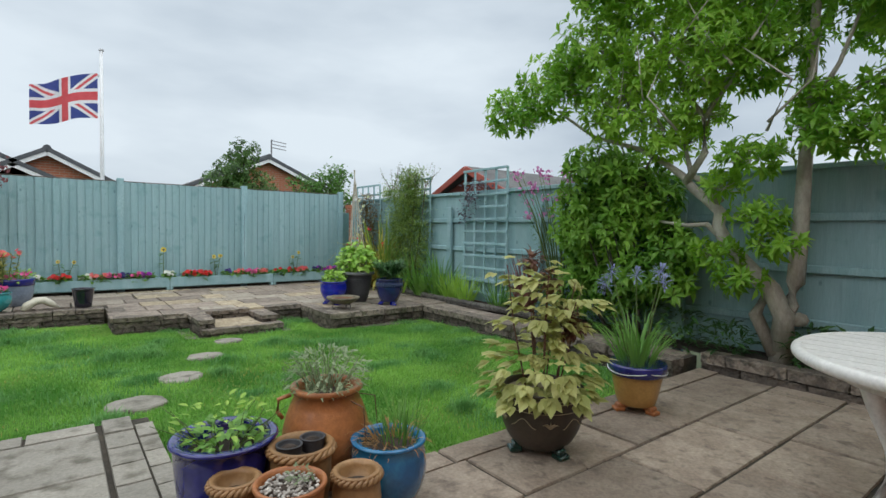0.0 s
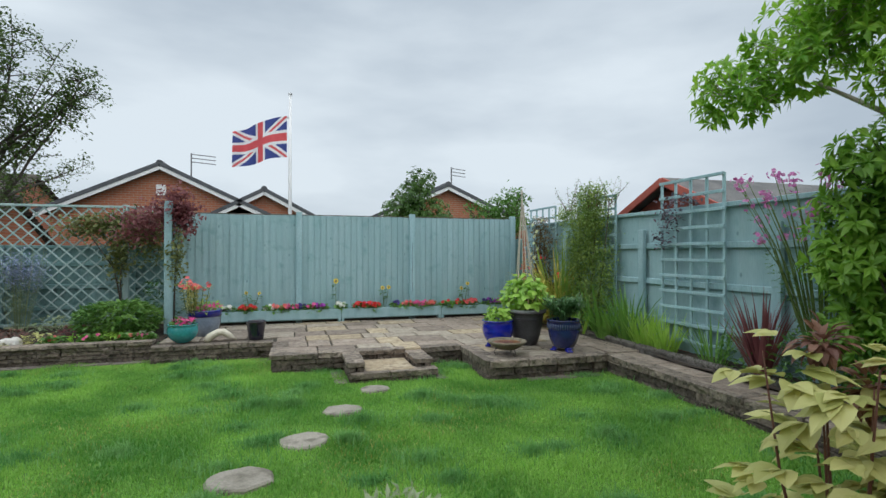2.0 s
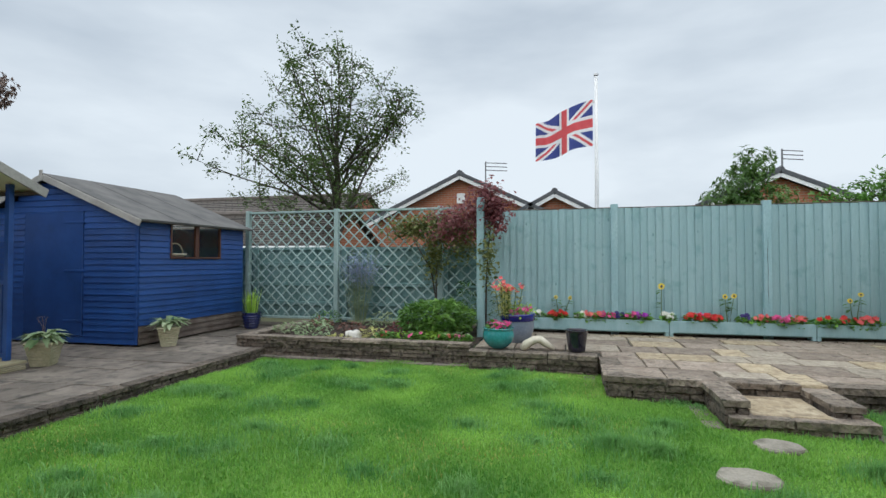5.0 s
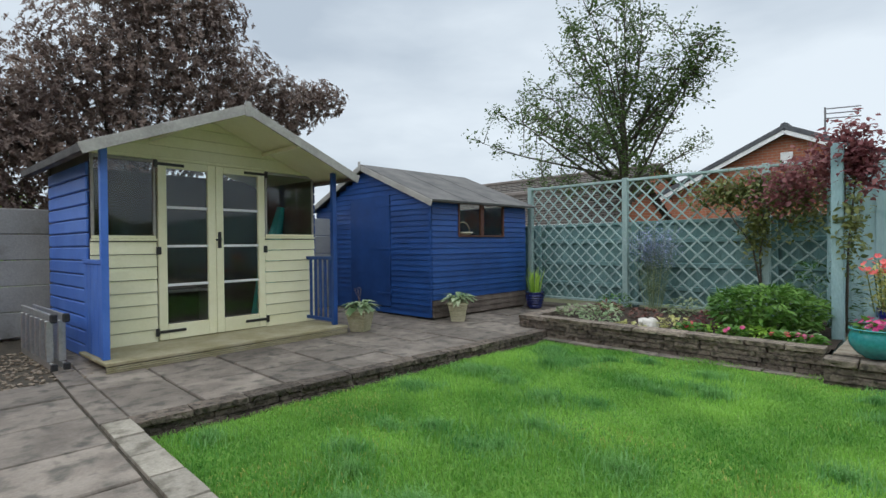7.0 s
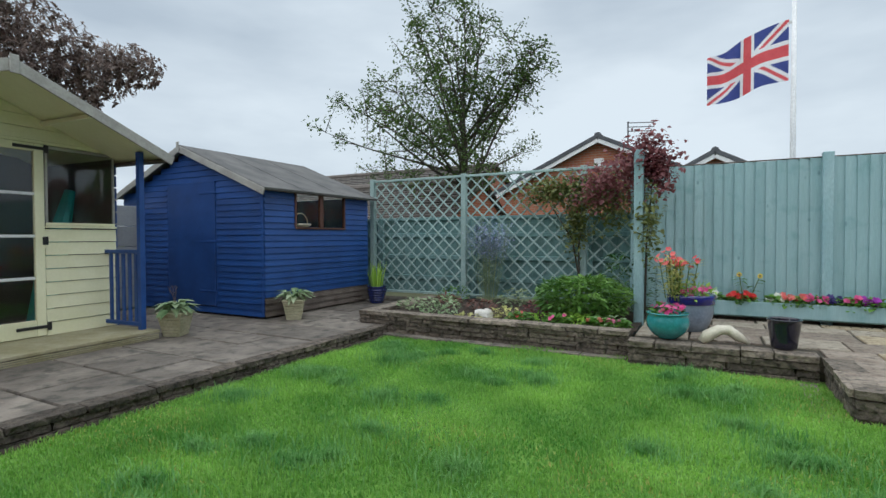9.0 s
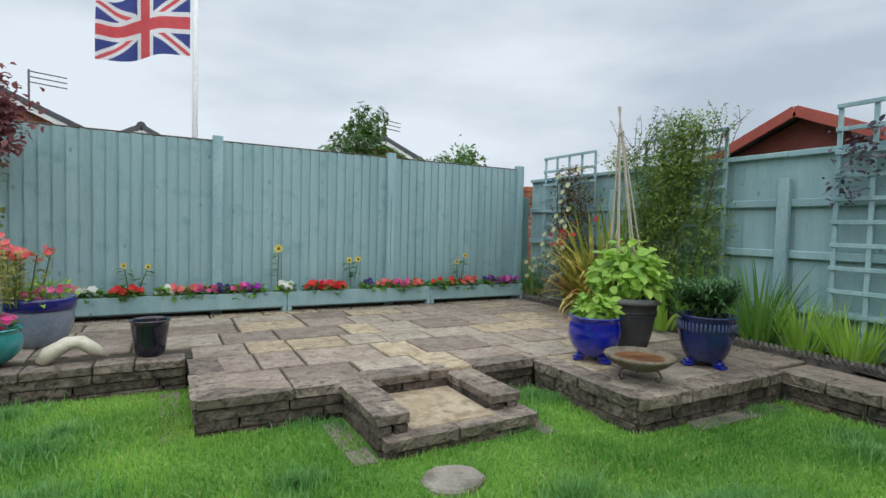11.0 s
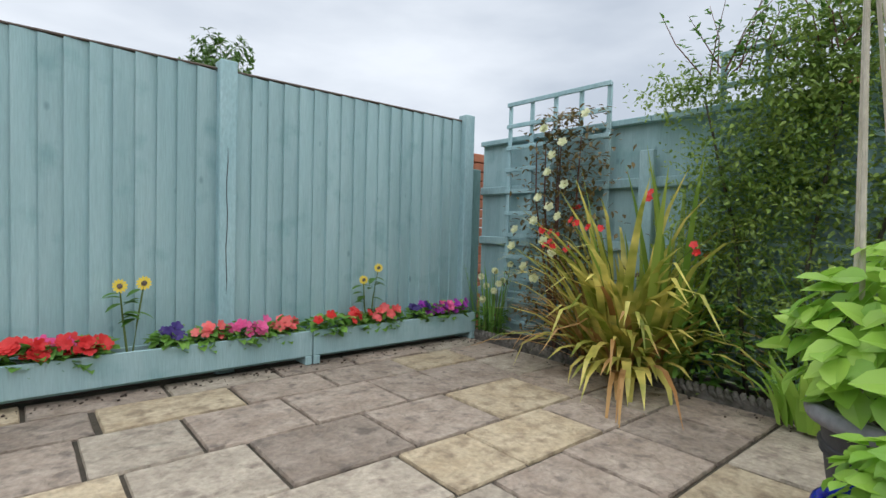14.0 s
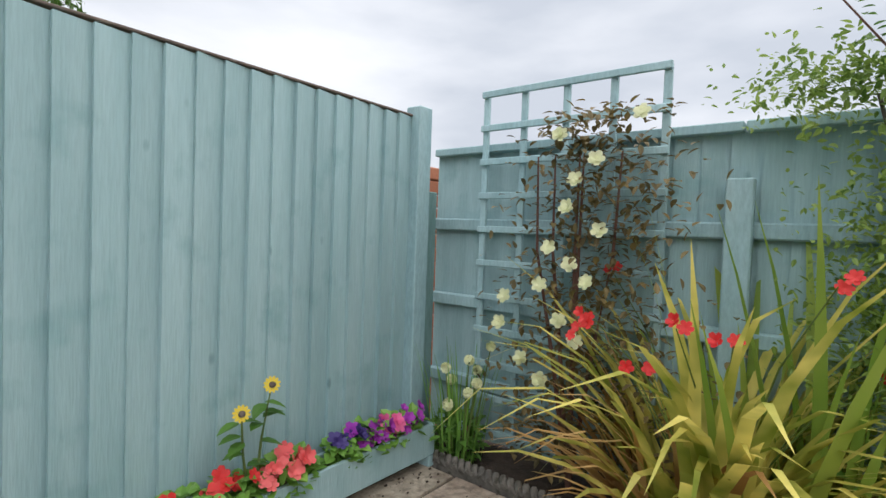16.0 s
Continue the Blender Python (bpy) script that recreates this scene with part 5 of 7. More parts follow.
def pot(x, y, z, r, h, mat, label, base=0.65, belly=0.0, rim=0.02, lip=1.0, seg=36, feet=None, rope=False, soil=0.05, group="", name="plant_pot", turn=0.0, facets=None):
    """A round pot on its foot, hollow, filled with soil."""
    t = thing(name, pose(x, y, z, 0, 0, turn), label, "plant pot", group)
    f = 0.045 if feet else 0.0
    rb, H = r * base, h - f
    prof = [(rb * 0.96, 0.0), (rb, 0.006)]
    for k in range(1, 9):
        q = k / 8
        prof.append((rb + (r * lip * 0.97 - rb) * q ** 0.8 + belly * math.sin(math.pi * q ** 0.9), H * q * 0.93))
    prof += [(r, H * 0.94), (r + rim * 0.35, H * 0.965), (r + rim * 0.3, H * 0.99), (r, H), (r - rim, H * 0.99), (r - rim * 1.3, H * 0.93), (r - rim * 1.6, H - soil - 0.01)]
    part("body", Shape().lathe(prof, seg, (0, 0, f)), mat, t, smooth=True)
    part("soil", Shape().lathe([(r - rim * 1.62, H - soil - 0.012), (r - rim * 1.65, H - soil), (r * 0.4, H - soil + 0.012), (0.004, H - soil + 0.015)], 20, (0, 0, f)), M_SOIL, t, "dark potting soil")
    if feet:
        for k in range(3):
            a = 0.5 + k * 2.094
            part("foot", Shape().box(-0.04, -0.032, f * .45, 0.03, 0.032, f + 0.006, 0.008, pose(rb * 0.9 * math.cos(a), rb * 0.9 * math.sin(a), 0, 0, 0, math.degrees(a))).box(-0.02, -0.036, 0, 0.05, 0.036, f * .55, 0.006, pose(rb * 0.9 * math.cos(a), rb * 0.9 * math.sin(a), 0, 0, 0, math.degrees(a))), feet, t, "small pot foot")
    if rope:
        n = 26
        s = Shape()
        for k in range(n):
            a, b = 2 * math.pi * k / n, 2 * math.pi * (k + 1.5) / n
            q = r + rim * 0.35
            s.tube([(q * math.cos(a), q * math.sin(a), H - 0.035), (q * 1.03 * math.cos((a + b) / 2), q * 1.03 * math.sin((a + b) / 2), H - 0.022), (q * math.cos(b), q * math.sin(b), H - 0.008)], [0.006, 0.011, 0.006], 6)
        part("rope_rim", s, mat, t, "twisted rope moulding", True)
    return t, f + H - soil


def plant(name, x, y, z, label, category="plant", group=""):
    return thing(name, pose(x, y, z), label, category, group)


def bushy(s, n, rx, ry, z0, z1, size, wide=0.5, up=0.4, shell=0.4, cx=0.0, cy=0.0, rnd=vr):
    """Leaves through a rounded volume, turned outwards."""
    for _ in range(n):
        a, q = rnd.uniform(0, 6.283), rnd.random() ** shell
        h = rnd.random()
        w = math.sqrt(max(0.05, 1 - (2 * h - 1) ** 2 * 0.85))
        p = Vector((cx + rx * q * w * math.cos(a), cy + ry * q * w * math.sin(a), z0 + (z1 - z0) * h))
        d = Vector((math.cos(a) + rnd.uniform(-.7, .7), math.sin(a) + rnd.uniform(-.7, .7), up * rnd.uniform(-0.8, 1.6)))
        L = size * rnd.uniform(0.6, 1.25)
        s.leaf(p, d, Vector((rnd.uniform(-.5, .5), rnd.uniform(-.5, .5), 1)), L, L * wide, 0.3, rnd.uniform(0, .35))


def hanging(s, n, r, z0, z1, size, wide, rnd=vr):
    """Broad leaves on the outside of a climbing plant, blades facing outwards, tips down."""
    for _ in range(n):
        a, h = rnd.uniform(0, 6.283), rnd.random()
        q = r * (.55 + .5 * rnd.random()) * (1 - .45 * h * h) * (.6 + .4 * min(1, h * 4))
        o = Vector((math.cos(a), math.sin(a), 0))
        side = Vector((-o.y, o.x, 0)) * rnd.uniform(-.9, .9)
        L = size * rnd.uniform(.6, 1.2)
        s.leaf(o * q + Vector((0, 0, z0 + (z1 - z0) * h)), o * rnd.uniform(.2, 1) + side + Vector((0, 0, rnd.uniform(-.9, .35))), o * .6 + Vector((rnd.uniform(-.3, .3), rnd.uniform(-.3, .3), .9)), L, L * wide, .22, rnd.uniform(.05, .3))


def stems(s, n, r, h, rad=0.004, spread=1.0, rnd=vr, cx=0, cy=0):
    tops = []
    for _ in range(n):
        a, q = rnd.uniform(0, 6.283), r * rnd.random() ** .5
        b = Vector((cx + 0.4 * q * math.cos(a), cy + 0.4 * q * math.sin(a), 0))
        t = Vector((cx + q * spread * math.cos(a), cy + q * spread * math.sin(a), h * rnd.uniform(.7, 1.05)))
        m = (b + t) / 2 + Vector((rnd.uniform(-.02, .02), rnd.uniform(-.02, .02), h * .05))
        s.tube([b, m, t], [rad, rad * .8, rad * .4], 5)
        tops.append(t)
    return tops


def tuft(n, r, length, width, arch, lean=0.15, rnd=vr, cx=0, cy=0, s=None, aim=None):
    s = s or Shape()
    for _ in range(n):
        a = rnd.uniform(0, 6.283) if aim is None else aim + rnd.gauss(0, 0.8)
        q = r * rnd.random() ** .5
        s.blade((cx + q * math.cos(a), cy + q * math.sin(a), 0), a + rnd.uniform(-.5, .5), lean * rnd.uniform(0.2, 2), length * rnd.uniform(.6, 1.15), width * rnd.uniform(.7, 1.2), arch * rnd.uniform(.4, 1.5))
    return s


# ---- pots on the patio ----
p, z = pot(3.31, 6.19, 0, 0.188, 0.335, G_BLUE, "glossy cobalt blue glazed pot on small feet", 0.60, 0.035, 0.022, feet=G_BLUE)
h = plant("mint_plant", 3.31, 6.19, z, "bright green leafy herb in a cobalt pot")
s = Shape(); tops = stems(s, 16, 0.13, 0.17); part("stems", s, M_STEM, h)
s = Shape(); hanging(s, 230, 0.165, 0.03, 0.2, 0.07, 0.72); part("leaves", s, L_LIME, h)

p, z = pot(3.72, 6.25, 0, 0.225, 0.45, G_GREY, "large charcoal plastic pot with a paler rim", 0.58, 0.01, 0.03)
part("rim", Shape().lathe([(0.226, 0.405), (0.249, 0.409), (0.254, 0.427), (0.249, 0.449), (0.229, 0.452), (0.216, 0.445), (0.213, 0.410)], 40), G_GREYRIM, p, "pale grey rolled rim", True)
for k in range(2):
    part("band", Shape().lathe([(0.205 + k * .005, 0.314 + k * 0.022), (0.215 + k * .005, 0.318 + k * 0.022), (0.207 + k * .005, 0.326 + k * 0.022)], 40), G_GREY, p, "", True)
h = plant("bean_plant", 3.72, 6.25, z, "lime green bean plant climbing out of a charcoal pot")
s = Shape(); tops = stems(s, 26, 0.2, 0.32, 0.005); part("stems", s, M_STEM, h)
s = Shape()
hanging(s, 330, 0.31, 0.08, 0.40, 0.095, 0.8)
hanging(s, 70, 0.18, 0.26, 0.50, 0.08, 0.84)
part("leaves", s, L_LIME, h)
wig = thing("cane_wigwam", pose(3.72, 6.25, z), "tied bamboo cane wigwam standing in a plant pot", "plant support")
for k in range(6):
    a = k * 1.047 + 0.3
    b, t = Vector((0.16 * math.cos(a), 0.16 * math.sin(a), -0.05)), Vector((.03 + 0.012 * math.cos(a), .17 + 0.012 * math.sin(a), 1.36))
    part("cane", Shape().tube([b, t, t + (t - b) * 0.15], [0.007, 0.006, 0.005], 7), M_CANE, wig)
part("twine", Shape().tube([(.03 + 0.022 * math.cos(k * .6), .162 + 0.022 * math.sin(k * .6), 1.33 + k * 0.0015) for k in range(22)], 0.004, 5), M_CANE, wig)

p, z = pot(3.97, 5.75, 0, 0.193, 0.375, G_NAVY, "navy glazed pot with a ribbed collar on blue feet", 0.62, 0.02, 0.022, feet=G_BLUE)
s = Shape()
for k in range(44):
    a = 2 * math.pi * k / 44
    s.tube([(0.193 * math.cos(a), 0.193 * math.sin(a), 0.328), (0.190 * math.cos(a), 0.190 * math.sin(a), 0.28), (0.183 * math.cos(a), 0.183 * math.sin(a), 0.255)], [0.004, 0.008, 0.004], 5)
part("ribs", s, surface("grey_blue_rib", (.05, .07, .14), (.12, .15, .24), .3), p, "pale raised ribs", True)
h = plant("lily_clump", 3.97, 5.75, z, "dense dark green narrow-leaved plant in a navy pot")
s = Shape()
for k in range(24):
    s = Shape(); stems(s, 1, 0.2, 0.25); part("stem", s, M_STEM, h)
s = Shape()
for q in stems(Shape(), 80, 0.25, 0.27):
    for k in range(20):
        d = Vector((vr.uniform(-1, 1), vr.uniform(-1, 1), vr.uniform(0, 1)))
        s.leaf(q * (0.35 + .65 * k / 20), d, (0, 0, 1), 0.115 * vr.uniform(.6, 1.2), 0.018, 0.2, .3)
part("leaves", s, leafy("glossy_lily_leaf", (.035, .10, .03), (.11, .24, .08), .35, .25, 4), h)

bb = thing("bird_bath", pose(3.22, 5.70, 0), "shallow stone-look bird bath bowl on a wire stand", "bird bath")
part("bowl", Shape().lathe([(0.04, 0.065), (0.11, 0.075), (0.17, 0.105), (0.212, 0.140), (0.224, 0.155), (0.217, 0.166), (0.196, 0.165), (0.17, 0.146), (0.1, 0.134), (0.005, 0.131)], 40, wob=0.006), M_BATH, bb, smooth=True)
part("silt", Shape().lathe([(0.162, 0.136), (0.160, 0.144), (0.1, 0.142), (0.004, 0.141)], 30, wob=0.02), M_RUST, bb, "rusty silt and dead leaves")
for k in range(3):
    a = 0.8 + k * 2.094
    c, sn = math.cos(a), math.sin(a)
    part("stand_leg", Shape().tube([(0.06 * c, 0.06 * sn, 0.078), (0.13 * c, 0.13 * sn, 0.074), (0.148 * c, 0.148 * sn, 0.04), (0.13 * c, 0.13 * sn, 0.006), (0.108 * c, 0.108 * sn, 0.014), (0.115 * c, 0.115 * sn, 0.034)], 0.005, 6), M_IRON, bb, "black scrolled wire leg")

p, z = pot(-0.47, 7.58, 0.012, 0.175, 0.235, G_TURQ, "turquoise glazed bowl pot on a wall", 0.5, 0.045, 0.025)
h = plant("begonia", -0.47, 7.58, z, "pink flowering begonia in a turquoise bowl", "flower")
s = Shape(); bushy(s, 70, 0.15, 0.15, 0, 0.11, 0.06, 0.7, 0.4); part("leaves", s, L_GREEN, h)
s = Shape()
for k in range(46):
    a = vr.uniform(0, 6.28); q = 0.15 * vr.random() ** .5
    s.bloom((q * math.cos(a), q * math.sin(a), 0.05 + vr.random() * 0.09), (math.cos(a) * .6, math.sin(a) * .6, 1), 0.022, 5)
part("flowers", s, P_PINK, h, "pink flowers")

p, z = pot(-0.30, 8.16, 0, 0.21, 0.36, G_PALEBLUE, "large pale blue pot with a dark blue rim", 0.62, 0.03, 0.025)
part("rim_band", Shape().lathe([(0.213, 0.27), (0.22, 0.275), (0.224, 0.352), (0.216, 0.365), (0.2, 0.362)], 40), G_INDIGO, p, "dark blue rim band", True)
h = plant("lily", -0.42, 8.05, z, "tall red and pink lilies with pale green leaves", "flower")
s = Shape(); f = Shape(); st_ = Shape()
for k in range(14):
    a = vr.uniform(0, 6.28); q = 0.14 * vr.random()
    b = Vector((q * math.cos(a), q * math.sin(a), 0)); t = b * 1.6 + Vector((0, 0, vr.uniform(.34, .50)))
    st_.tube([b, t], [.006, .004], 5)
    for i in range(22):
        w = vr.random()
        s.leaf(b + (t - b) * w, (vr.uniform(-1, 1), vr.uniform(-1, 1), .5), (0, 0, 1), .10, .026, .2, .3)
    for i in range(3):
        f.bloom(t + Vector((vr.uniform(-.06, .06), vr.uniform(-.06, .06), vr.uniform(-.05, .05))), (vr.uniform(-1, 1), vr.uniform(-1, .2), .7), .028, 6, .5)
part("stems", st_, M_STEM, h); part("leaves", s, L_GOLD, h); part("flowers", f, P_CORAL, h, "coral red lily flowers")
h = plant("bedding_plants", -0.28, 8.16, z, "mixed green bedding with pink flowers in a pot", "flower")
s = Shape(); bushy(s, 140, 0.2, 0.2, -0.02, 0.15, 0.06, .5, .5); s2_ = tuft(30, .12, .22, .008, .8, .3); s.add(s2_.v, s2_.f); part("leaves", s, L_LIME, h)
s = Shape()
for k in range(16):
    s.bloom((vr.uniform(-.2, .15), vr.uniform(-.2, .1), vr.uniform(.03, .12)), (vr.uniform(-.5, .5), -1, .7), .025)
part("flowers", s, P_PINK, h)

rk = Shape()
rk.tube([(-0.16, 0.0, 0.0), (-0.12, 0.0, 0.06), (-0.03, 0.01, 0.11), (0.04, 0.0, 0.115), (0.12, -0.01, 0.06), (0.19, 0.0, 0.005)], [0.045, 0.05, 0.045, 0.045, 0.04, 0.02], 12)
rk.v = [(x + .012 * noise.noise((x * 14, y * 14, z * 14)), y * 1.5 + .012 * noise.noise((x * 14, y * 14, z * 14 + 5)), max(z, 0.0)) for x, y, z in rk.v]
solid("ornament_stone", rk, surface("pale_limestone", (0.50, 0.46, 0.36), (0.66, 0.62, 0.52), .85, 9, bump=.4), "arched pale limestone rock lying on the wall", "rock", m=pose(-0.02, 7.53, 0.012, 0, 0, 8), smooth=True)
p, z = pot(0.42, 7.53, 0.012, 0.125, 0.245, G_BLACK, "glossy blue-black glazed pot, nearly empty", 0.72, 0.0, 0.012, soil=0.12)

# ---- pots along the path ----
def basket(x, y, label, tall):
    t = thing("basket_planter", pose(x, y, PATH_Z, 0, 0, vr.uniform(0, 40)), label, "plant pot", "cream basket planters along the path")
    s, H = Shape(), 0.25
    for k in range(7):
        w0, w1 = 0.085 + 0.045 * k / 7, 0.085 + 0.045 * (k + 1) / 7 + 0.004
        s.add([(sx * w0, sy * w0, H * k / 7) for sx, sy in ((-1, -1), (1, -1), (1, 1), (-1, 1))] + [(sx * w1, sy * w1, H * (k + .9) / 7) for sx, sy in ((-1, -1), (1, -1), (1, 1), (-1, 1))], [(0, 1, 5, 4), (1, 2, 6, 5), (2, 3, 7, 6), (3, 0, 4, 7), (3, 2, 1, 0), (4, 5, 6, 7)])
    part("body", s, G_CREAM, t)
    part("rim", Shape().box(-.14, -.14, H - .02, .14, .14, H + .008, .01), G_CREAM, t)
    h = plant("hosta", x, y, PATH_Z + H + 0.008, "pale variegated hosta filling a basket planter")
    s = Shape()
    for k in range(46):
        a = vr.uniform(0, 6.28); q = .16 * vr.random()
        s.leaf((q * .5 * math.cos(a), q * .5 * math.sin(a), 0.01 + .05 * vr.random()), (math.cos(a), math.sin(a), vr.uniform(.0, .9)), (0, 0, 1), .20, .085, .25, .45)
    part("leaves", s, L_HOSTA, h)
    if tall:
        s = Shape()
        for k in range(3):
            s.tube([(0, 0, 0), (.03 - .02 * k, -.02, .16), (.08 - .07 * k, -.04, .27)], [.004, .003, .002], 5)
            for i in range(5):
                s.leaf((.06 - .05 * k, -.03, .2 + .018 * i), (vr.uniform(-1, 1), vr.uniform(-1, 1), .2), (0, 0, 1), .035, .012)
        part("flower_stems", s, L_PURPLE, h, "dark flower stems")
    return t


basket(-4.86, 7.34, "cream woven basket planter standing by the blue shed", False)
basket(-5.20, 5.94, "cream woven basket planter beside the summerhouse deck", True)
p, z = pot(-4.86, 9.16, PATH_Z, 0.155, 0.27, G_NAVY, "dark navy ribbed pot beside the shed", 0.7, 0.0, 0.02)
for k in range(5):
    part("rib", Shape().lathe([(0.118 + .009 * k, .03 + .04 * k), (0.13 + .009 * k, .045 + .04 * k), (0.12 + .009 * k, .06 + .04 * k)], 30), G_NAVY, p, "", True)
h = plant("grass_plant", -4.86, 9.16, PATH_Z + z, "upright bright green strap-leaved plant in a pot")
part("leaves", tuft(60, .1, .42, .022, .35, .12), L_LIME, h)

# ---- pots at the front of the terrace ----
TZ = PATH_Z
p, z = pot(0.69, 1.60, TZ, 0.195, 0.35, G_INDIGO, "deep indigo glazed bowl pot on the terrace", 0.68, 0.012, 0.03, 1.0, soil=.06)
h = plant("leafy_herb", 0.69, 1.60, TZ + z, "sprawling pale leafy plant in an indigo pot")
s = Shape(); stems(s, 18, .24, .16, .003, 1.2); part("stems", s, M_STEM, h)
s = Shape(); bushy(s, 170, .14, .14, -.01, .12, .045, .55, .4); part("leaves", s, L_BLADE, h)
s = Shape(); bushy(s, 60, .21, .21, .03, .20, .042, .5, .5); part("young_leaves", s, L_LIME, h)
p, z = pot(1.14, 1.63, TZ, 0.155, 0.47, G_TERRA, "tall bulbous terracotta urn with a worn rim", 0.5, 0.085, 0.024, 0.92)
for a in (0.4, 2.6):
    part("handle", Shape().tube([(.16 * math.cos(a), .16 * math.sin(a), .42), (.215 * math.cos(a), .215 * math.sin(a), .40), (.22 * math.cos(a), .22 * math.sin(a), .34), (.195 * math.cos(a), .195 * math.sin(a), .31)], .01, 7), G_TERRA, p, "", True)
h = plant("sage_plant", 1.14, 1.63, TZ + z, "grey-green twiggy sage spilling from an urn")
for k in range(40):
    s = Shape(); stems(s, 1, .17, .20, .003, 1.15); part("stem", s, L_SAGE, h)
s = Shape(); bushy(s, 620, .19, .19, .0, .20, .042, .26, .5); part("leaves", s, L_SAGE, h)
s = Shape()
for k in range(4):
    a = -1.2 + k * .8
    s.tube([(.12 * math.cos(a), .12 * math.sin(a), .0), (.22 * math.cos(a), .22 * math.sin(a), -.02), (.24 * math.cos(a), .24 * math.sin(a), -.22)], [.003, .003, .002], 5)
part("trailing_stems", s, L_TWIG, h)
p, z = pot(0.925, 1.39, TZ, 0.12, 0.33, G_BUFF, "buff terracotta pot with a rope-moulded rim", 0.66, 0.012, 0.016, rope=True, soil=.06)
for dx in (-.05, .055):
    q, _ = pot(0.925 + dx, 1.39 + .02 * (dx > 0), TZ + z - 0.018, .05, .085, G_GREY, "small black plastic nursery pot standing in a larger pot", .75, 0, .006, soil=.02, group="nursery pots", name="nursery_pot")
p, z = pot(1.29, 1.33, TZ, 0.155, 0.29, G_SEA, "round sea-blue glazed pot on the terrace", 0.62, 0.035, 0.022, soil=.04)
h = plant("chives", 1.31, 1.34, TZ + z, "thin green chives with dry straw in a pot")
part("dry_leaves", tuft(110, .11, .13, .005, 2.2, .7), L_STRAW, h, "dry straw-coloured leaves")
part("leaves", tuft(70, .09, .22, .005, .6, .25, cx=.04), L_BLADE, h)
p, z = pot(0.66, 1.345, TZ, 0.082, 0.285, G_BUFF, "small buff terracotta pot with a rope rim", 0.72, 0.018, 0.014, rope=True, soil=.06)
p, z = pot(1.06, 1.18, TZ, 0.086, 0.27, G_BUFF, "small rounded buff pot with a rope rim", 0.7, 0.02, 0.014, rope=True, soil=.06)
p, z = pot(0.80, 1.175, TZ, 0.122, 0.30, G_TERRA, "reddish clay pot filled with white grit", 0.72, 0.0, 0.012, soil=.03)
s = Shape()
for k in range(220):
    a = vr.uniform(0, 6.28); q = .1 * vr.random() ** .5; r = vr.uniform(.004, .009)
    s.box(-r, -r * .7, -r * .3, r, r * .7, r * .8, r * .4, pose(q * math.cos(a), q * math.sin(a), .012, 0, 0, vr.uniform(0, 90)))
gt = solid("grit", s, surface("white_grit", (.12, .09, .07), (.62, .58, .52), .7, 60, vary=.3, island=True), "coarse pale grit over soil in a clay pot", "gravel", kind="stuff", m=pose(0.80, 1.175, TZ + z))
h = plant("seedling", 0.84, 1.19, TZ + z + .012, "small thyme seedling growing in grit")
s = Shape(); bushy(s, 70, .05, .05, 0, .05, .016, .5, .6); part("leaves", s, L_SAGE, h)

p, z = pot(2.24, 1.31, TZ, 0.215, 0.355, G_BROWN, "large dark brown glazed pot with incised leaf pattern", 0.66, 0.035, 0.02, feet=pot_mat("dark_green_foot", (.01, .035, .025), (.02, .06, .045)))
G_LINE = surface("pale_incised_line", (.30, .25, .16), (.40, .34, .23), .7)
for zz, rr in ((.325, .216), (.31, .2165), (.155, .197), (.265, .2185)):
    part("incised_band", Shape().lathe([(rr, zz - .002), (rr + .0035, zz), (rr, zz + .002)], 44), G_LINE, p, "pale incised band", True)
s = Shape()
for k in range(5):
    a0 = k * 1.2566 - 2.2
    for i in range(5):
        w = (i - 2) * .09
        s.tube([(.212 * math.cos(a0), .212 * math.sin(a0), .19), (.224 * math.cos(a0 + w * .6), .224 * math.sin(a0 + w * .6), .215), (.226 * math.cos(a0 + w), .226 * math.sin(a0 + w), .235 - abs(w) * .12)], [.003, .005, .001], 5)
    pts = [((.221 + .003 * math.sin(q)) * math.cos(a0 + .62 + q * .1), (.221 + .003 * math.sin(q)) * math.sin(a0 + .62 + q * .1), .21 + .022 * math.cos(q)) for q in [-3.1 + .62 * j for j in range(11)]]
    s.tube(pts, .0025, 5)
part("leaf_pattern", s, G_LINE, p, "pale incised leaf pattern", True)
h = plant("tree_peony", 2.24, 1.31, TZ + z, "pale yellow-green leafy shrub with dead flower heads", "shrub")
tops = []
for k in range(10):
    s = Shape()
    tops += stems(s, 1, .27, .72, .005, 1.0)
    part("stem", s, L_TWIG, h)
s = Shape()


def lobed(s, p, d, size):
    """A leaf of three broad lobes."""
    d = Vector(d).normalized()
    side = d.cross(Vector((0, 0, 1)))
    side = side.normalized() if side.length > .1 else Vector((1, 0, 0))
    for w, k in ((-.75, .8), (0, 1.05), (.75, .8)):
        s.leaf(p, d + side * w, Vector((vr.uniform(-.3, .3), vr.uniform(-.3, .3), 1)), size * k, size * .58, .25, .25)


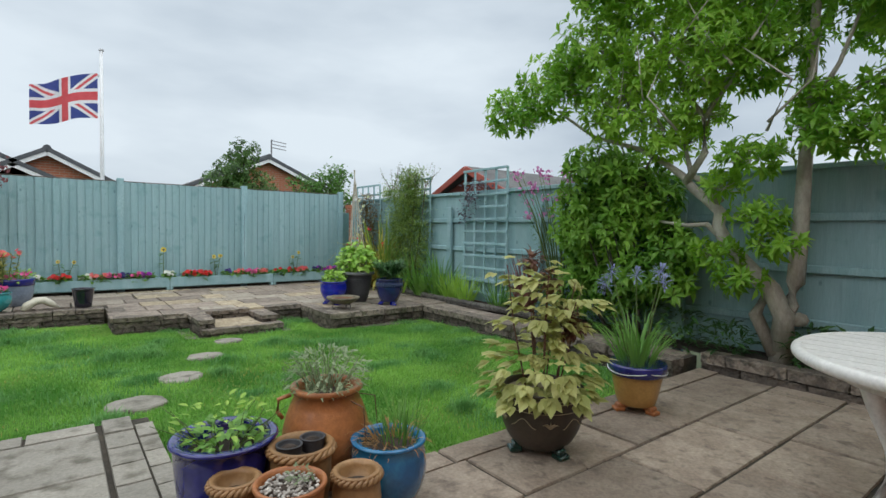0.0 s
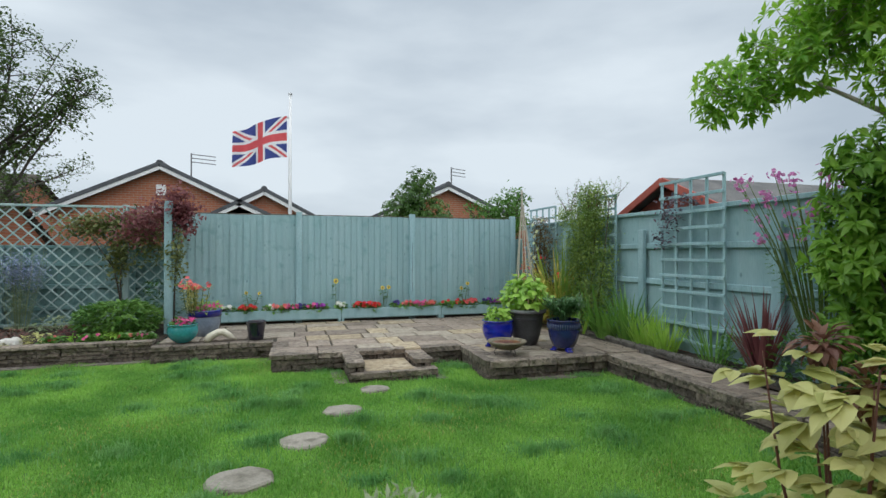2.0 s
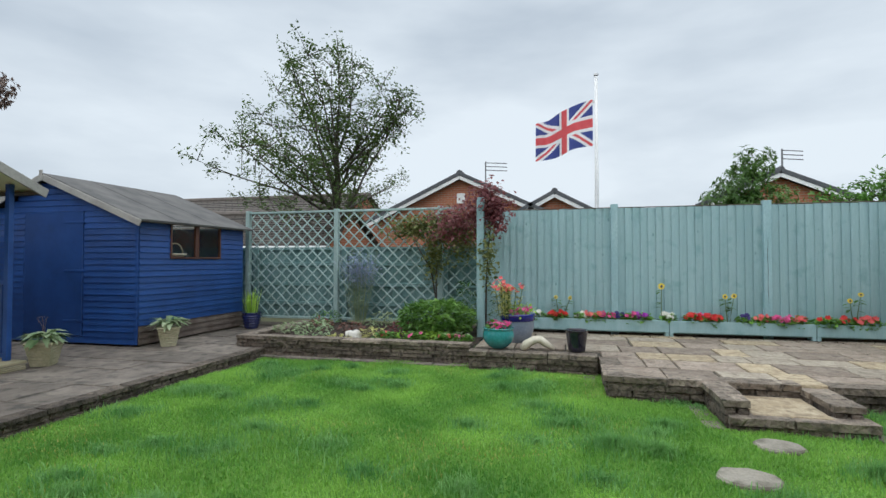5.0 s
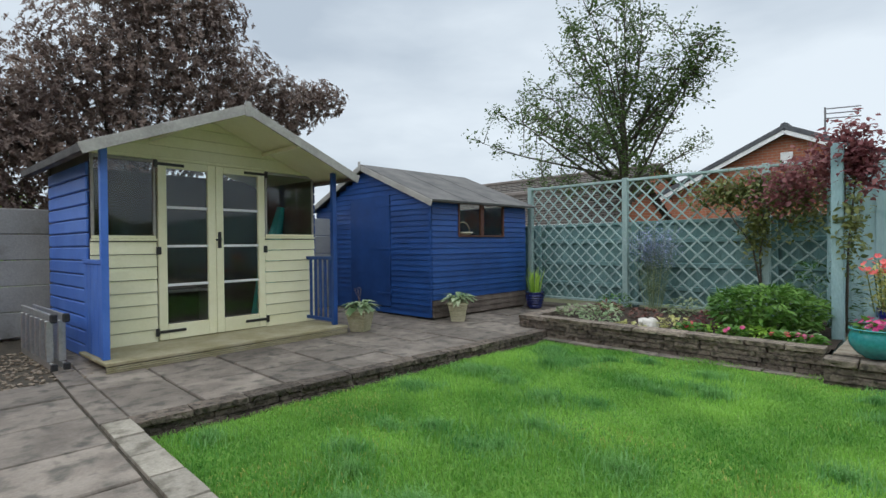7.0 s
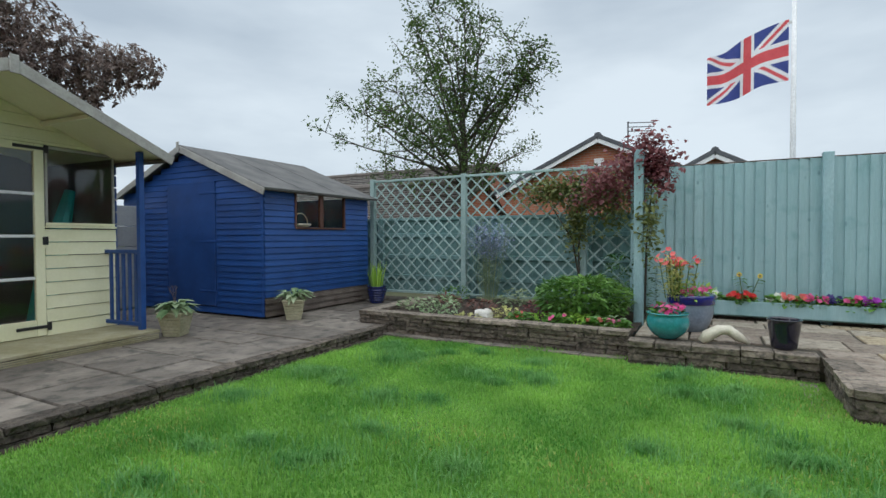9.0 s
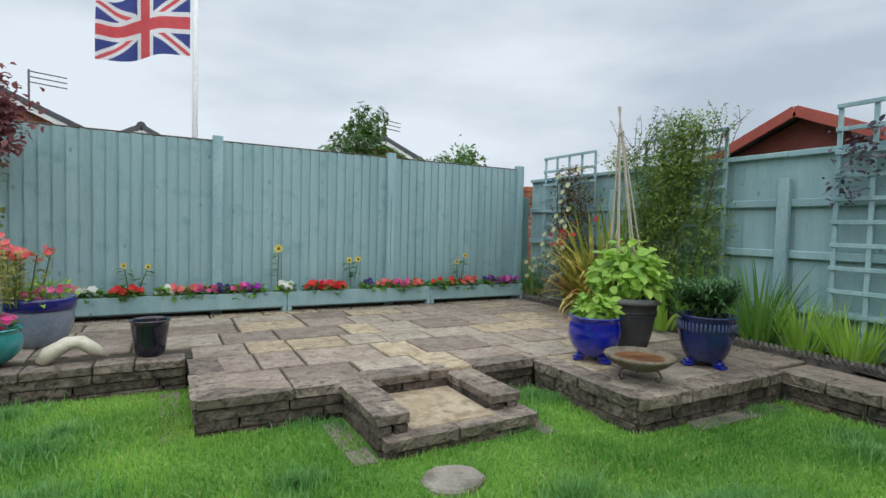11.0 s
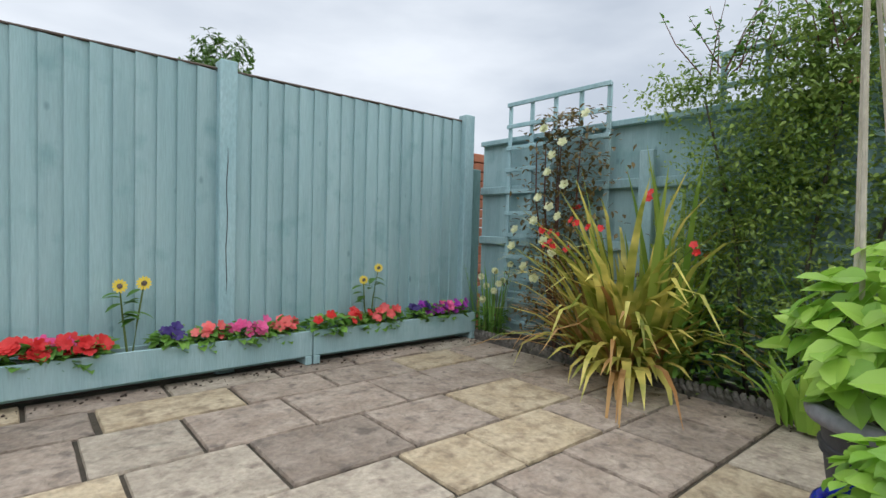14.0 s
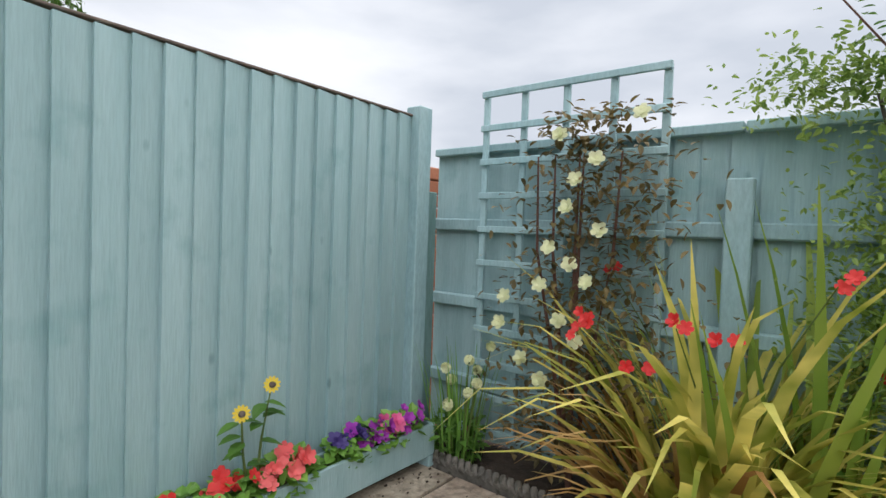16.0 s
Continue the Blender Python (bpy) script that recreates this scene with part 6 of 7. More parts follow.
for k in range(125):
    t = tops[k % len(tops)]
    w = vr.uniform(.42, 1.06)
    a = vr.uniform(0, 6.28)
    lobed(s, Vector((t.x * w, t.y * w, t.z * w)) + Vector((.10 * math.cos(a), .10 * math.sin(a), vr.uniform(-.07, .05))), (math.cos(a), math.sin(a), vr.uniform(-.6, .4)), .092 * vr.uniform(.7, 1.2))
for k in range(105):
    a = vr.uniform(0, 6.28); q = .31 * vr.random() ** .4
    lobed(s, Vector((q * math.cos(a), q * math.sin(a), vr.uniform(.0, .24))), (math.cos(a), math.sin(a), vr.uniform(-.5, .4)), .095 * vr.uniform(.7, 1.2))
part("leaves", s, L_GOLD, h)
M_FADED = leafy("faded_maroon_leaf", (.10, .04, .035), (.28, .15, .09), .6, .3, 5)
for cx, cy, cz in ((.05, .0, .60), (-.06, .04, .72), (.16, -.05, .42), (.1, -.12, .36)):
    s = Shape()
    for k in range(80):
        d = Vector((vr.gauss(0, 1), vr.gauss(0, 1), vr.gauss(0, 1))).normalized()
        s.leaf(Vector((cx, cy, cz)) + d * .055 * vr.random(), d, (0, 0, 1), .042, .022, .3, .5)
    part("dead_flower", s, M_FADED, h, "maroon dead flower head")

p, z = pot(3.24, 1.36, TZ, 0.178, 0.315, surface("ochre_glaze", (.38, .20, .05), (.48, .28, .08), .4, 6, coat=.3), "ochre pot with a dark blue collar on small feet", 0.66, 0.0, 0.02, feet=G_TERRA)
part("collar", Shape().lathe([(.172, .245), (.182, .25), (.19, .305), (.184, .322), (.165, .318)], 40), G_INDIGO, p, "dark blue collar", True)
for k in range(3):
    part("swag", Shape().tube([((.186 + .003) * math.cos(q * .16 + k * 2.09), (.189) * math.sin(q * .16 + k * 2.09), .285 - .018 * math.sin(math.pi * q / 12)) for q in range(13)], .003, 5), M_WHITE, p, "white swag line", True)
h = plant("agapanthus", 3.24, 1.36, TZ + z, "green strap-leaved agapanthus with faded blue heads", "plant")
part("leaves", tuft(120, .11, .42, .014, 1.3, .3), L_BLADE, h)
for dx, dy, hh in ((.12, .1, .62), (.05, -.12, .66), (-.14, .16, .56), (.2, -.05, .58), (-.02, .2, .64)):
    t = Vector((dx, dy, hh))
    st_ = part("flower_stalk", Shape().tube([(dx * .2, dy * .2, 0), (dx * .6, dy * .6, hh * .6), t], [.005, .004, .003], 6), M_STEM, h)
    f = Shape()
    for k in range(30):
        d = Vector((vr.gauss(0, 1), vr.gauss(0, 1), vr.gauss(0.3, 1))).normalized()
        f.tube([t, t + d * .05], [.0012, .001], 4)
        f.leaf(t + d * .05, d, (0, 0, 1), .026, .012)
    part("flower_head", f, L_BLUEFL, st_, "faded blue flower head")

# ---- white patio table ----
tb_ = thing("patio_table", pose(2.86, -0.30, TZ), "round white plastic garden table with a slatted top", "table")
for k in range(11):
    x0 = -.6 + k * .1091
    s = Shape()
    pts = []
    for x in (x0 + .004, x0 + .1051):
        pts.append((x, math.sqrt(max(.0036, .6 ** 2 - min(.599, abs(x)) ** 2))))
    (xa, ya), (xb, yb) = pts
    q = [(xa, -ya), (xb, -yb), (xb, yb), (xa, ya)]
    s.add([(x, y, .70) for x, y in q] + [(x, y, .722) for x, y in q], [(3, 2, 1, 0), (4, 5, 6, 7), (0, 1, 5, 4), (1, 2, 6, 5), (2, 3, 7, 6), (3, 0, 4, 7)])
    part("slat", s, M_PLASTIC, tb_)
part("rim", Shape().tube([(.6 * math.cos(k * .1309), .6 * math.sin(k * .1309), .70) for k in range(49)], .026, 10), M_PLASTIC, tb_, "rounded white rim", True)
part("apron", Shape().lathe([(.47, .62), (.475, .62), (.475, .698), (.47, .698)], 40), M_PLASTIC, tb_, "", True)
for k in range(4):
    a = .785 + k * 1.571
    c, sn = math.cos(a), math.sin(a)
    part("leg", Shape().tube([(.44 * c, .44 * sn, .67), (.40 * c, .40 * sn, .55), (.33 * c, .33 * sn, .38), (.36 * c, .36 * sn, .2), (.47 * c, .47 * sn, .02), (.50 * c, .50 * sn, .012)], [.035, .032, .03, .028, .026, .02], 8), M_PLASTIC, tb_, "curved white leg", True)

# ---- trees ----
def limb(parent, pts, r0, r1, mat, name="branch", label=""):
    n = len(pts)
    return part(name, Shape().tube(pts, [r0 + (r1 - r0) * i / (n - 1) for i in range(n)], 9), mat, parent, label, True)


def whorl(s, p, d, n, size, wide, rnd, spread=0.9):
    """Leaves set round the end of a twig."""
    d = Vector(d).normalized()
    x = d.orthogonal().normalized()
    y = d.cross(x)
    for k in range(n):
        a = 6.283 * k / n + rnd.uniform(-.4, .4)
        o = math.cos(a) * x + math.sin(a) * y
        L = size * rnd.uniform(.65, 1.2)
        s.leaf(p, d * rnd.uniform(.15, .9) + o * spread + Vector((0, 0, -.12)), d + o * .3 + Vector((0, 0, .6)), L, L * wide, .3, rnd.uniform(.05, .35))


def leaf_mass(parent, blobs, per, size, wide, mat, rnd, whorls=7, twig=None, name="leaves"):
    """Twigs with whorls, thick near the outside of each uneven mass."""
    s, tw = Shape(), Shape()
    for cx, cy, cz, rx, ry, rz in blobs:
        n = int(per * (rx * ry * rz) ** (2 / 3) * 10)
        for _ in range(n):
            d = Vector((rnd.gauss(0, 1), rnd.gauss(0, 1), rnd.gauss(0, 1))).normalized()
            q = rnd.random() ** .38 * (1 + .28 * noise.noise((d.x * 2.2 + cx * 3, d.y * 2.2 + cy, d.z * 2.2)))
            p = Vector((cx + d.x * rx * q, cy + d.y * ry * q, cz + d.z * rz * q))
            out = Vector((d.x, d.y, d.z * .6 + .35))
            whorl(s, p, out, whorls, size, wide, rnd)
            if twig and rnd.random() < .5:
                tw.tube([p - out * size * 1.3, p], [size * .035, size * .02], 4)
    part(name, s, mat, parent)
    if twig:
        part("twigs", tw, twig, parent)


tr = random.Random(101)
tree = thing("tree", pose(4.98, 1.08, 0.0), "leafy garden tree with pale forked trunk in a shady bed", "tree")
O = Vector((4.98, 1.08, 0.0))


def rel(*pts):
    return [Vector(p) - O for p in pts]


limb(tree, rel((4.92, 1.10, -.05), (4.9, 1.07, .3), (4.9, 1.04, .52), (4.9, 1.0, .70), (4.9, .98, 1.13), (4.9, .97, 1.61), (4.9, .96, 2.0), (4.9, .95, 2.4), (4.9, .93, 3.0), (4.88, .9, 3.9)), .088, .024, M_BARK, "trunk")
part("burr", Shape().lathe([(.004, -.06), (.05, -.045), (.068, 0), (.05, .045), (.004, .06)], 10, (-.04, -.10, .40), .12), M_BARK, tree, "", True)
limb(tree, rel((4.9, 1.09, .15), (4.84, 1.05, .42), (4.8, 1.14, .64), (4.8, 1.29, .78), (4.8, 1.46, .96), (4.8, 1.57, 1.14), (4.8, 1.56, 1.28), (4.79, 1.64, 1.36), (4.78, 1.80, 1.50), (4.76, 1.89, 1.62), (4.72, 2.06, 1.76), (4.66, 2.28, 1.90), (4.5, 2.68, 2.05), (4.3, 2.95, 2.3)), .085, .012, M_BARK)
limb(tree, rel((4.88, 1.12, .1), (4.83, 1.26, .42), (4.82, 1.16, .62)), .06, .045, M_BARK)
limb(tree, rel((4.8, 1.48, 1.0), (4.75, 1.65, 1.17), (4.72, 1.82, 1.16), (4.7, 2.09, 1.2)), .03, .012, M_BARK)
limb(tree, rel((4.8, 1.57, 1.36), (4.78, 1.68, 1.54), (4.77, 1.81, 1.62), (4.75, 1.87, 1.9)), .045, .016, M_BARK)
limb(tree, rel((4.75, 1.85, 1.55), (4.7, 1.66, 1.8), (4.7, 1.68, 2.12), (4.68, 1.82, 2.32), (4.6, 1.95, 2.6), (4.55, 2.2, 3.1)), .035, .012, M_BARK)
limb(tree, rel((4.7, 1.68, 2.1), (4.7, 1.57, 2.26), (4.7, 1.44, 2.4), (4.7, 1.3, 2.8)), .022, .008, M_BARK)
limb(tree, rel((4.9, .96, 2.05), (4.9, .77, 2.4), (4.88, .6, 2.9)), .026, .008, M_BARK)
limb(tree, rel((4.9, .95, 2.0), (4.9, .72, 2.14), (4.9, .5, 2.28), (4.85, .2, 2.4)), .018, .007, M_BARK)
for k in range(14):
    a = Vector((4.6 + tr.uniform(-.3, .3), 1.9 + tr.uniform(-.9, .9), 2.0 + tr.uniform(-.3, .6)))
    limb(tree, rel(a, a + Vector((tr.uniform(-.2, .2), tr.uniform(-.3, .3), .3)), a + Vector((tr.uniform(-.4, .3), tr.uniform(-.5, .5), .7))), .012, .004, M_BARK, "twig")
# The last masses are mostly unseen canopy, added to shade the right fence.
blobs = [(3.98, 3.28, 2.32, .30, .30, .24), (4.2, 2.95, 2.55, .34, .36, .34), (4.4, 2.6, 2.85, .4, .42, .45), (4.6, 2.15, 2.75, .36, .4, .4), (4.6, 2.1, 3.4, .5, .5, .45),
         (4.75, 1.6, 3.1, .4, .4, .5), (4.9, 1.0, 3.3, .4, .36, .4), (4.9, .45, 2.9, .35, .35, .3), (4.88, .35, 2.15, .3, .35, .2), (4.7, 1.75, 2.2, .3, .3, .2), (4.85, .85, 2.1, .25, .25, .2), (4.45, 2.35, 2.25, .35, .4, .3), (4.6, 1.6, 2.6, .4, .4, .35), (4.8, 1.2, 2.6, .35, .35, .35), (4.3, 2.4, 3.5, .4, .4, .4), (4.85, .6, 3.6, .5, .5, .4), (4.75, 2.0, 1.95, .3, .35, .2), (4.72, .75, 1.86, .28, .28, .16), (4.7, .42, 1.80, .25, .28, .16), (4.62, 1.25, 1.72, .25, .3, .14), (4.6, 1.18, 1.24, .2, .22, .12), (4.58, 1.02, 1.02, .17, .2, .11), (4.6, 1.5, .92, .2, .22, .12), (4.55, 1.28, .72, .18, .2, .1), (4.6, 1.45, 1.5, .16, .2, .1), (4.3, .3, 3.8, .8, .8, .35), (4.4, -.8, 3.7, .8, .8, .35), (4.98, .2, 2.05, .3, .4, .22), (5.2, -.3, 2.5, .45, .5, .4), (5.55, .5, 3.1, .6, .7, .5), (5.7, 1.5, 3.5, .6, .7, .5), (5.1, -.6, 3.4, .6, .6, .5), (4.7, -.5, 2.75, .55, .55, .45), (4.9, -1.2, 2.7, .6, .6, .5), (4.5, -.2, 3.3, .5, .5, .4)]
leaf_mass(tree, [(x - O.x, y - O.y, z - O.z, a, b, c) for x, y, z, a, b, c in blobs], 120, .10, .36, L_TREE, tr, 7, M_BARK)
shrub = thing("shrub", pose(4.9, 2.4, 0.0), "dense dark green large-leaved shrub under a tree", "shrub")
Q = Vector((4.9, 2.4, 0))
for k in range(9):
    a = tr.uniform(-.6, .6)
    limb(shrub, [Vector((0, a * .5, -.05)), Vector((-.1, a, .5)), Vector((tr.uniform(-.35, .05), a * 1.3, 1.1))], .02, .006, M_DARKBARK, "stem")
blobs = [(4.84, 2.9, 1.5, .36, .36, .38), (4.8, 2.5, 1.25, .34, .34, .42), (4.85, 2.22, 1.42, .3, .28, .32), (4.82, 2.0, .98, .28, .26, .3), (4.88, 2.95, .85, .3, .36, .4), (4.8, 2.3, .7, .3, .36, .3), (4.75, 3.05, 1.2, .3, .3, .4), (4.7, 2.75, 1.78, .35, .35, .25), (4.72, 2.4, 1.62, .3, .3, .26), (4.85, 2.6, .55, .25, .4, .3), (4.8, 1.95, .62, .2, .22, .16), (4.9, 3.1, .5, .25, .25, .35)]
leaf_mass(shrub, [(x - Q.x, y - Q.y, z, a, b, c) for x, y, z, a, b, c in blobs], 125, .115, .40, leafy("deep_green_large_leaf", (.08, .23, .025), (.34, .58, .08), .4, .5, 1.5), tr, 6, M_DARKBARK)


def low_plant(name, x, y, z, r, h, n, size, wide, mat, label, cat="plant", up=.5):
    p = plant(name, x, y, z, label, cat)
    s = Shape()
    bushy(s, n, r, r, 0, h, size, wide, up, .45)
    part("leaves", s, mat, p)
    return p


for x, y, r, h in ((4.85, 1.9, .22, .35), (4.9, 2.4, .25, .4), (4.82, 1.45, .18, .3), (4.95, .9, .2, .32), (4.98, .55, .22, .3), (4.85, 2.9, .25, .45), (4.9, 3.4, .25, .5), (4.95, .15, .2, .28)):
    low_plant("fern", x, y, .02, r, h, 170, .11, .28, L_DARK, "low dark green fern in a shady bed")


def branchy(name, base, fork, height, spread, mat_leaf, label, n_limb, leaf, n_leaf, rnd, bark=M_DARKBARK, extra=(), clump=.5, dense=1.0):
    """A tree of many rising limbs, forking twice, with small leaves along the twigs."""
    t = thing(name, pose(*base), label, "tree")
    part("trunk", Shape().tube([(0, 0, -.1), (.02, 0, fork * .5), (0, 0, fork), (0, 0, height * .8)], [.10, .085, .075, .02], 9), bark, t, "", True)
    lv, tw = Shape(), Shape()
    ends = []
    aims = [(rnd.uniform(0, 6.283), .2 + .95 * rnd.random() ** .7) for _ in range(n_limb)] + list(extra)
    for a, tilt in aims:
        z0 = fork * .9 + (height - fork) * .52 * rnd.random() if tilt < 1.1 else fork * rnd.uniform(1, 1.5)
        L = max(1.2, (height - z0) * (1.1 - .3 * tilt)) if tilt < 1.1 else spread * 1.05
        p, d = Vector((0, 0, z0)), Vector((math.cos(a) * tilt, math.sin(a) * tilt, 1.05 if tilt < 1.1 else .33)).normalized()
        pts = [p.copy()]
        for k in range(7):
            d = (d + Vector((rnd.uniform(-.14, .14), rnd.uniform(-.14, .14), .05 - .09 * tilt if tilt < 1.1 else .02))).normalized()
            p = p + d * L / 7
            pts.append(p.copy())
        part("branch", Shape().tube(pts, [.038 - .0046 * i for i in range(8)], 6), bark, t, "", True)
        for i in range(2, 8):
            for _ in range(4 if tilt < 1.1 else 2):
                e = (Vector((rnd.gauss(0, 1), rnd.gauss(0, 1), rnd.gauss(.35, .7)))).normalized()
                q, l2 = pts[i], rnd.uniform(.3, .85) * clump * (1.5 - i * .08)
                m = q + e * l2 * .5 + Vector((0, 0, .05))
                f = q + e * l2
                tw.tube([q, m, f], [.012, .008, .004], 4)
                ends.append((q, m, f))
    for _ in range(n_leaf):
        q, m, f = ends[rnd.randrange(len(ends))]
        w = rnd.random() ** .6
        p = (m + (f - m) * (2 * w - 1)) if w > .5 else (q + (m - q) * 2 * w)
        p = p + Vector((rnd.gauss(0, .085), rnd.gauss(0, .085), rnd.gauss(0, .085)))
        L = leaf * rnd.uniform(.6, 1.3)
        lv.leaf(p, (rnd.gauss(0, 1), rnd.gauss(0, 1), rnd.gauss(0, .6)), (rnd.gauss(0, .6), rnd.gauss(0, .6), 1), L, L * .5, .25, .2)
    part("leaves", lv, mat_leaf, t)
    part("twigs", tw, bark, t)
    return t


branchy("tree", (-5.15, 13.0, -.34), 1.9, 6.3, 3.1, leafy("small_tree_leaf", (.04, .08, .018), (.13, .21, .05), .5, .3, .9), "open-crowned hawthorn tree beyond the lattice screen", 21, .076, 16500, random.Random(5), extra=((3.05, 1.6), (2.9, 1.4), (3.6, 1.2)), clump=.85)


def round_tree(name, base, blobs, per, size, wide, mat, label, rnd, whorls, trunk=None, cat="tree"):
    t = thing(name, pose(*base), label, cat)
    if trunk:
        part("trunk", Shape().tube(trunk, [.16 - .02 * i for i in range(len(trunk))], 8), M_DARKBARK, t, "", True)
    for b in blobs:
        c = Vector(b[:3])
        part("branch", Shape().tube([Vector((0, 0, min(1.2, c.z * .5))), c * .6 + Vector((0, 0, .3)), c], [.05, .035, .015], 6), M_DARKBARK, t, "", True)
    leaf_mass(t, blobs, per, size, wide, mat, rnd, whorls, M_DARKBARK)
    return t


pb = random.Random(17)
blobs = [(0, -1.2, 3.0, .9, 1.0, .8), (0.2, -.2, 3.7, .9, 1.0, .9), (0.2, .9, 4.1, .9, 1.0, 1.0), (.3, 1.9, 3.6, .8, .9, .8), (.4, 2.8, 3.5, .6, .7, .5), (.5, 3.5, 3.75, .45, .5, .3), (0, .2, 2.7, .9, 1.2, .7), (0, 1.6, 2.8, .8, .9, .6), (0, -2.0, 2.4, .7, .7, .7), (.2, .4, 4.9, .7, .8, .6), (.3, 2.5, 2.8, .5, .5, .4), (0.2, 1.5, 4.8, .5, .6, .4)]
blobs = [(x, y, z * 1.12 + .1, a * 1.12, b * 1.15, c * 1.15) for x, y, z, a, b, c in blobs]
round_tree("tree", (-9.6, 4.3, -.34), blobs + [(.1, -1.7, 1.9, .8, .8, .8), (0, -.9, 1.7, .8, .8, .8), (.2, .1, 2.0, .8, .8, .8), (.2, -1.2, 2.8, .8, .8, .7)], 105, .085, .43, L_PURPLE, "broad purple-leaved tree rising behind the summerhouse", pb, 7, [(0, 0, -.1), (0, 0, 1), (.1, .2, 2.2), (.1, .4, 3.4)])
round_tree("shrub", (3.95, 13.2, -.34), [(0, 0, 1.9, .85, .85, .9), (-.1, .1, 2.8, .62, .62, .65), (.1, 0, 3.35, .4, .4, .4), (-.4, 0, 2.4, .6, .6, .6), (.45, 0, 2.4, .6, .6, .6), (0, 0, 1.0, .7, .7, .7)], 80, .10, .42, leafy("laurel_leaf", (.04, .11, .015), (.13, .25, .05), .4, .35), "rounded green laurel shrub beyond the fence", pb, 6, [(0, 0, -.05), (0, 0, 1.5)], "shrub")
branchy("tree", (7.6, 16.0, -.34), 1.4, 3.45, 1.0, L_GREEN, "small distant garden tree beyond the fence", 12, .12, 3600, random.Random(9), clump=.55)
round_tree("hedge", (-11.0, 1.6, -.34), [(0, 0, 1.6, .9, 1.0, 1.0), (0, -1.6, 1.5, .9, 1.0, 1.0), (0, 1.4, 1.5, .8, .8, .9)], 22, .14, .45, L_TREE, "light green hedge behind the concrete fence", pb, 6, None, "hedge")

# ---- climbers ----
def climber(name, label, clouds, mat, n, size, wide, rnd, cat="climber", stem=None):
    """Leaves hung in flat drifts; clouds of (x, y, z, rx, ry, rz, share)."""
    p = thing(name, pose(*clouds[0][:3]), label, cat)
    o = Vector(clouds[0][:3])
    s = Shape()
    tot = sum(c[6] for c in clouds)
    for x, y, z, rx, ry, rz, w in clouds:
        for _ in range(int(n * w / tot)):
            q = Vector((max(-1.6, min(1.6, rnd.gauss(0, .6))), max(-1.6, min(1.6, rnd.gauss(0, .6))), max(-1.6, min(1.6, rnd.gauss(0, .6)))))
            L = size * rnd.uniform(.55, 1.25)
            s.leaf(Vector((x + q.x * rx, y + q.y * ry, z + q.z * rz)) - o, (rnd.gauss(0, 1), rnd.gauss(-.3, 1), rnd.gauss(-.2, .6)), (rnd.gauss(0, .5), rnd.gauss(-.4, .5), 1), L, L * wide, .3, .2)
    part("leaves", s, mat, p)
    if stem:
        for pts in stem:
            limb(p, [Vector(q) - o for q in pts], .014, .006, M_DARKBARK, "stem")
    return p


cr = random.Random(55)
climber("climber", "red-purple leaved climber crowning a teal post", [(-.80, 8.60, 1.76, .26, .16, .22, 5), (-.62, 8.52, 1.66, .12, .12, .2, 2), (-1.15, 8.85, 1.66, .35, .25, .18, 4), (-.74, 8.56, 2.0, .16, .1, .12, 1), (-1.4, 9.1, 1.5, .25, .2, .2, 2)], L_MAROON, 2600, .062, .62, cr, stem=[((-.86, 8.55, 0), (-.8, 8.54, .8), (-.76, 8.42, 1.6)), ((-.78, 8.56, .05), (-.76, 8.56, .9), (-.7, 8.56, 1.6))])
climber("climber", "brown and green climber trailing over the lattice", [(-1.5, 9.40, 1.62, .4, .1, .16, 3), (-2.1, 9.42, 1.55, .35, .08, .16, 2), (-1.25, 9.2, 1.35, .3, .2, .25, 2), (-1.75, 9.44, 1.15, .14, .07, .35, 1.5), (-.72, 8.45, 1.1, .1, .1, .3, .8)], leafy("bronze_leaf", (.075, .115, .03), (.23, .25, .08), .5, .3, 4), 3600, .062, .6, cr, stem=[((-1.7, 9.46, .0), (-1.72, 9.45, .8), (-1.6, 9.42, 1.6)), ((-1.65, 9.46, .0), (-1.8, 9.45, .9), (-2.2, 9.42, 1.55))])
climber("climber", "small-leaved evergreen climber smothering a square trellis", [(5.02, 6.95, 1.25, .16, .32, .45, 5), (5.02, 6.82, 1.72, .15, .30, .25, 3.5), (5.04, 7.3, 1.0, .13, .22, .5, 2.5), (5.03, 6.5, .9, .12, .18, .5, 1.5), (5.03, 6.9, .5, .14, .35, .3, 2), (5.02, 6.75, 2.0, .14, .28, .12, .8), (5.02, 7.5, 1.75, .1, .25, .12, .8)], leafy("small_evergreen_leaf", (.09, .19, .035), (.36, .48, .12), .4, .4, 6), 18000, .034, .5, cr, stem=[((5.05, 6.9, 0), (5.06, 6.85, .8), (5.05, 6.7, 1.9)), ((5.05, 7.1, 0), (5.06, 7.2, .9), (5.05, 7.4, 1.7)), ((5.05, 6.8, 0), (5.05, 6.55, 1.0), (5.05, 6.4, 1.9))])
sp = plant("climber_sprays", 5.04, 6.8, 1.9, "wispy upright shoots of a climber above the fence", "climber")
lv = Shape()
for k in range(34):
    y = cr.uniform(-.6, .6)
    b = Vector((cr.uniform(-.15, .1), y, -.1)); t = b + Vector((cr.uniform(-.2, .2), cr.uniform(-.25, .25), cr.uniform(.2, .48)))
    part("stem", Shape().tube([b, (b + t) / 2 + Vector((0, cr.uniform(-.05, .05), 0)), t], [.004, .003, .0015], 4), L_TWIG, sp)
    for i in range(16):
        lv.leaf(b + (t - b) * cr.uniform(.1, 1), (cr.gauss(0, 1), cr.gauss(0, 1), .3), (0, 0, 1), .045, .02)
part("leaves", lv, L_GREEN, sp)
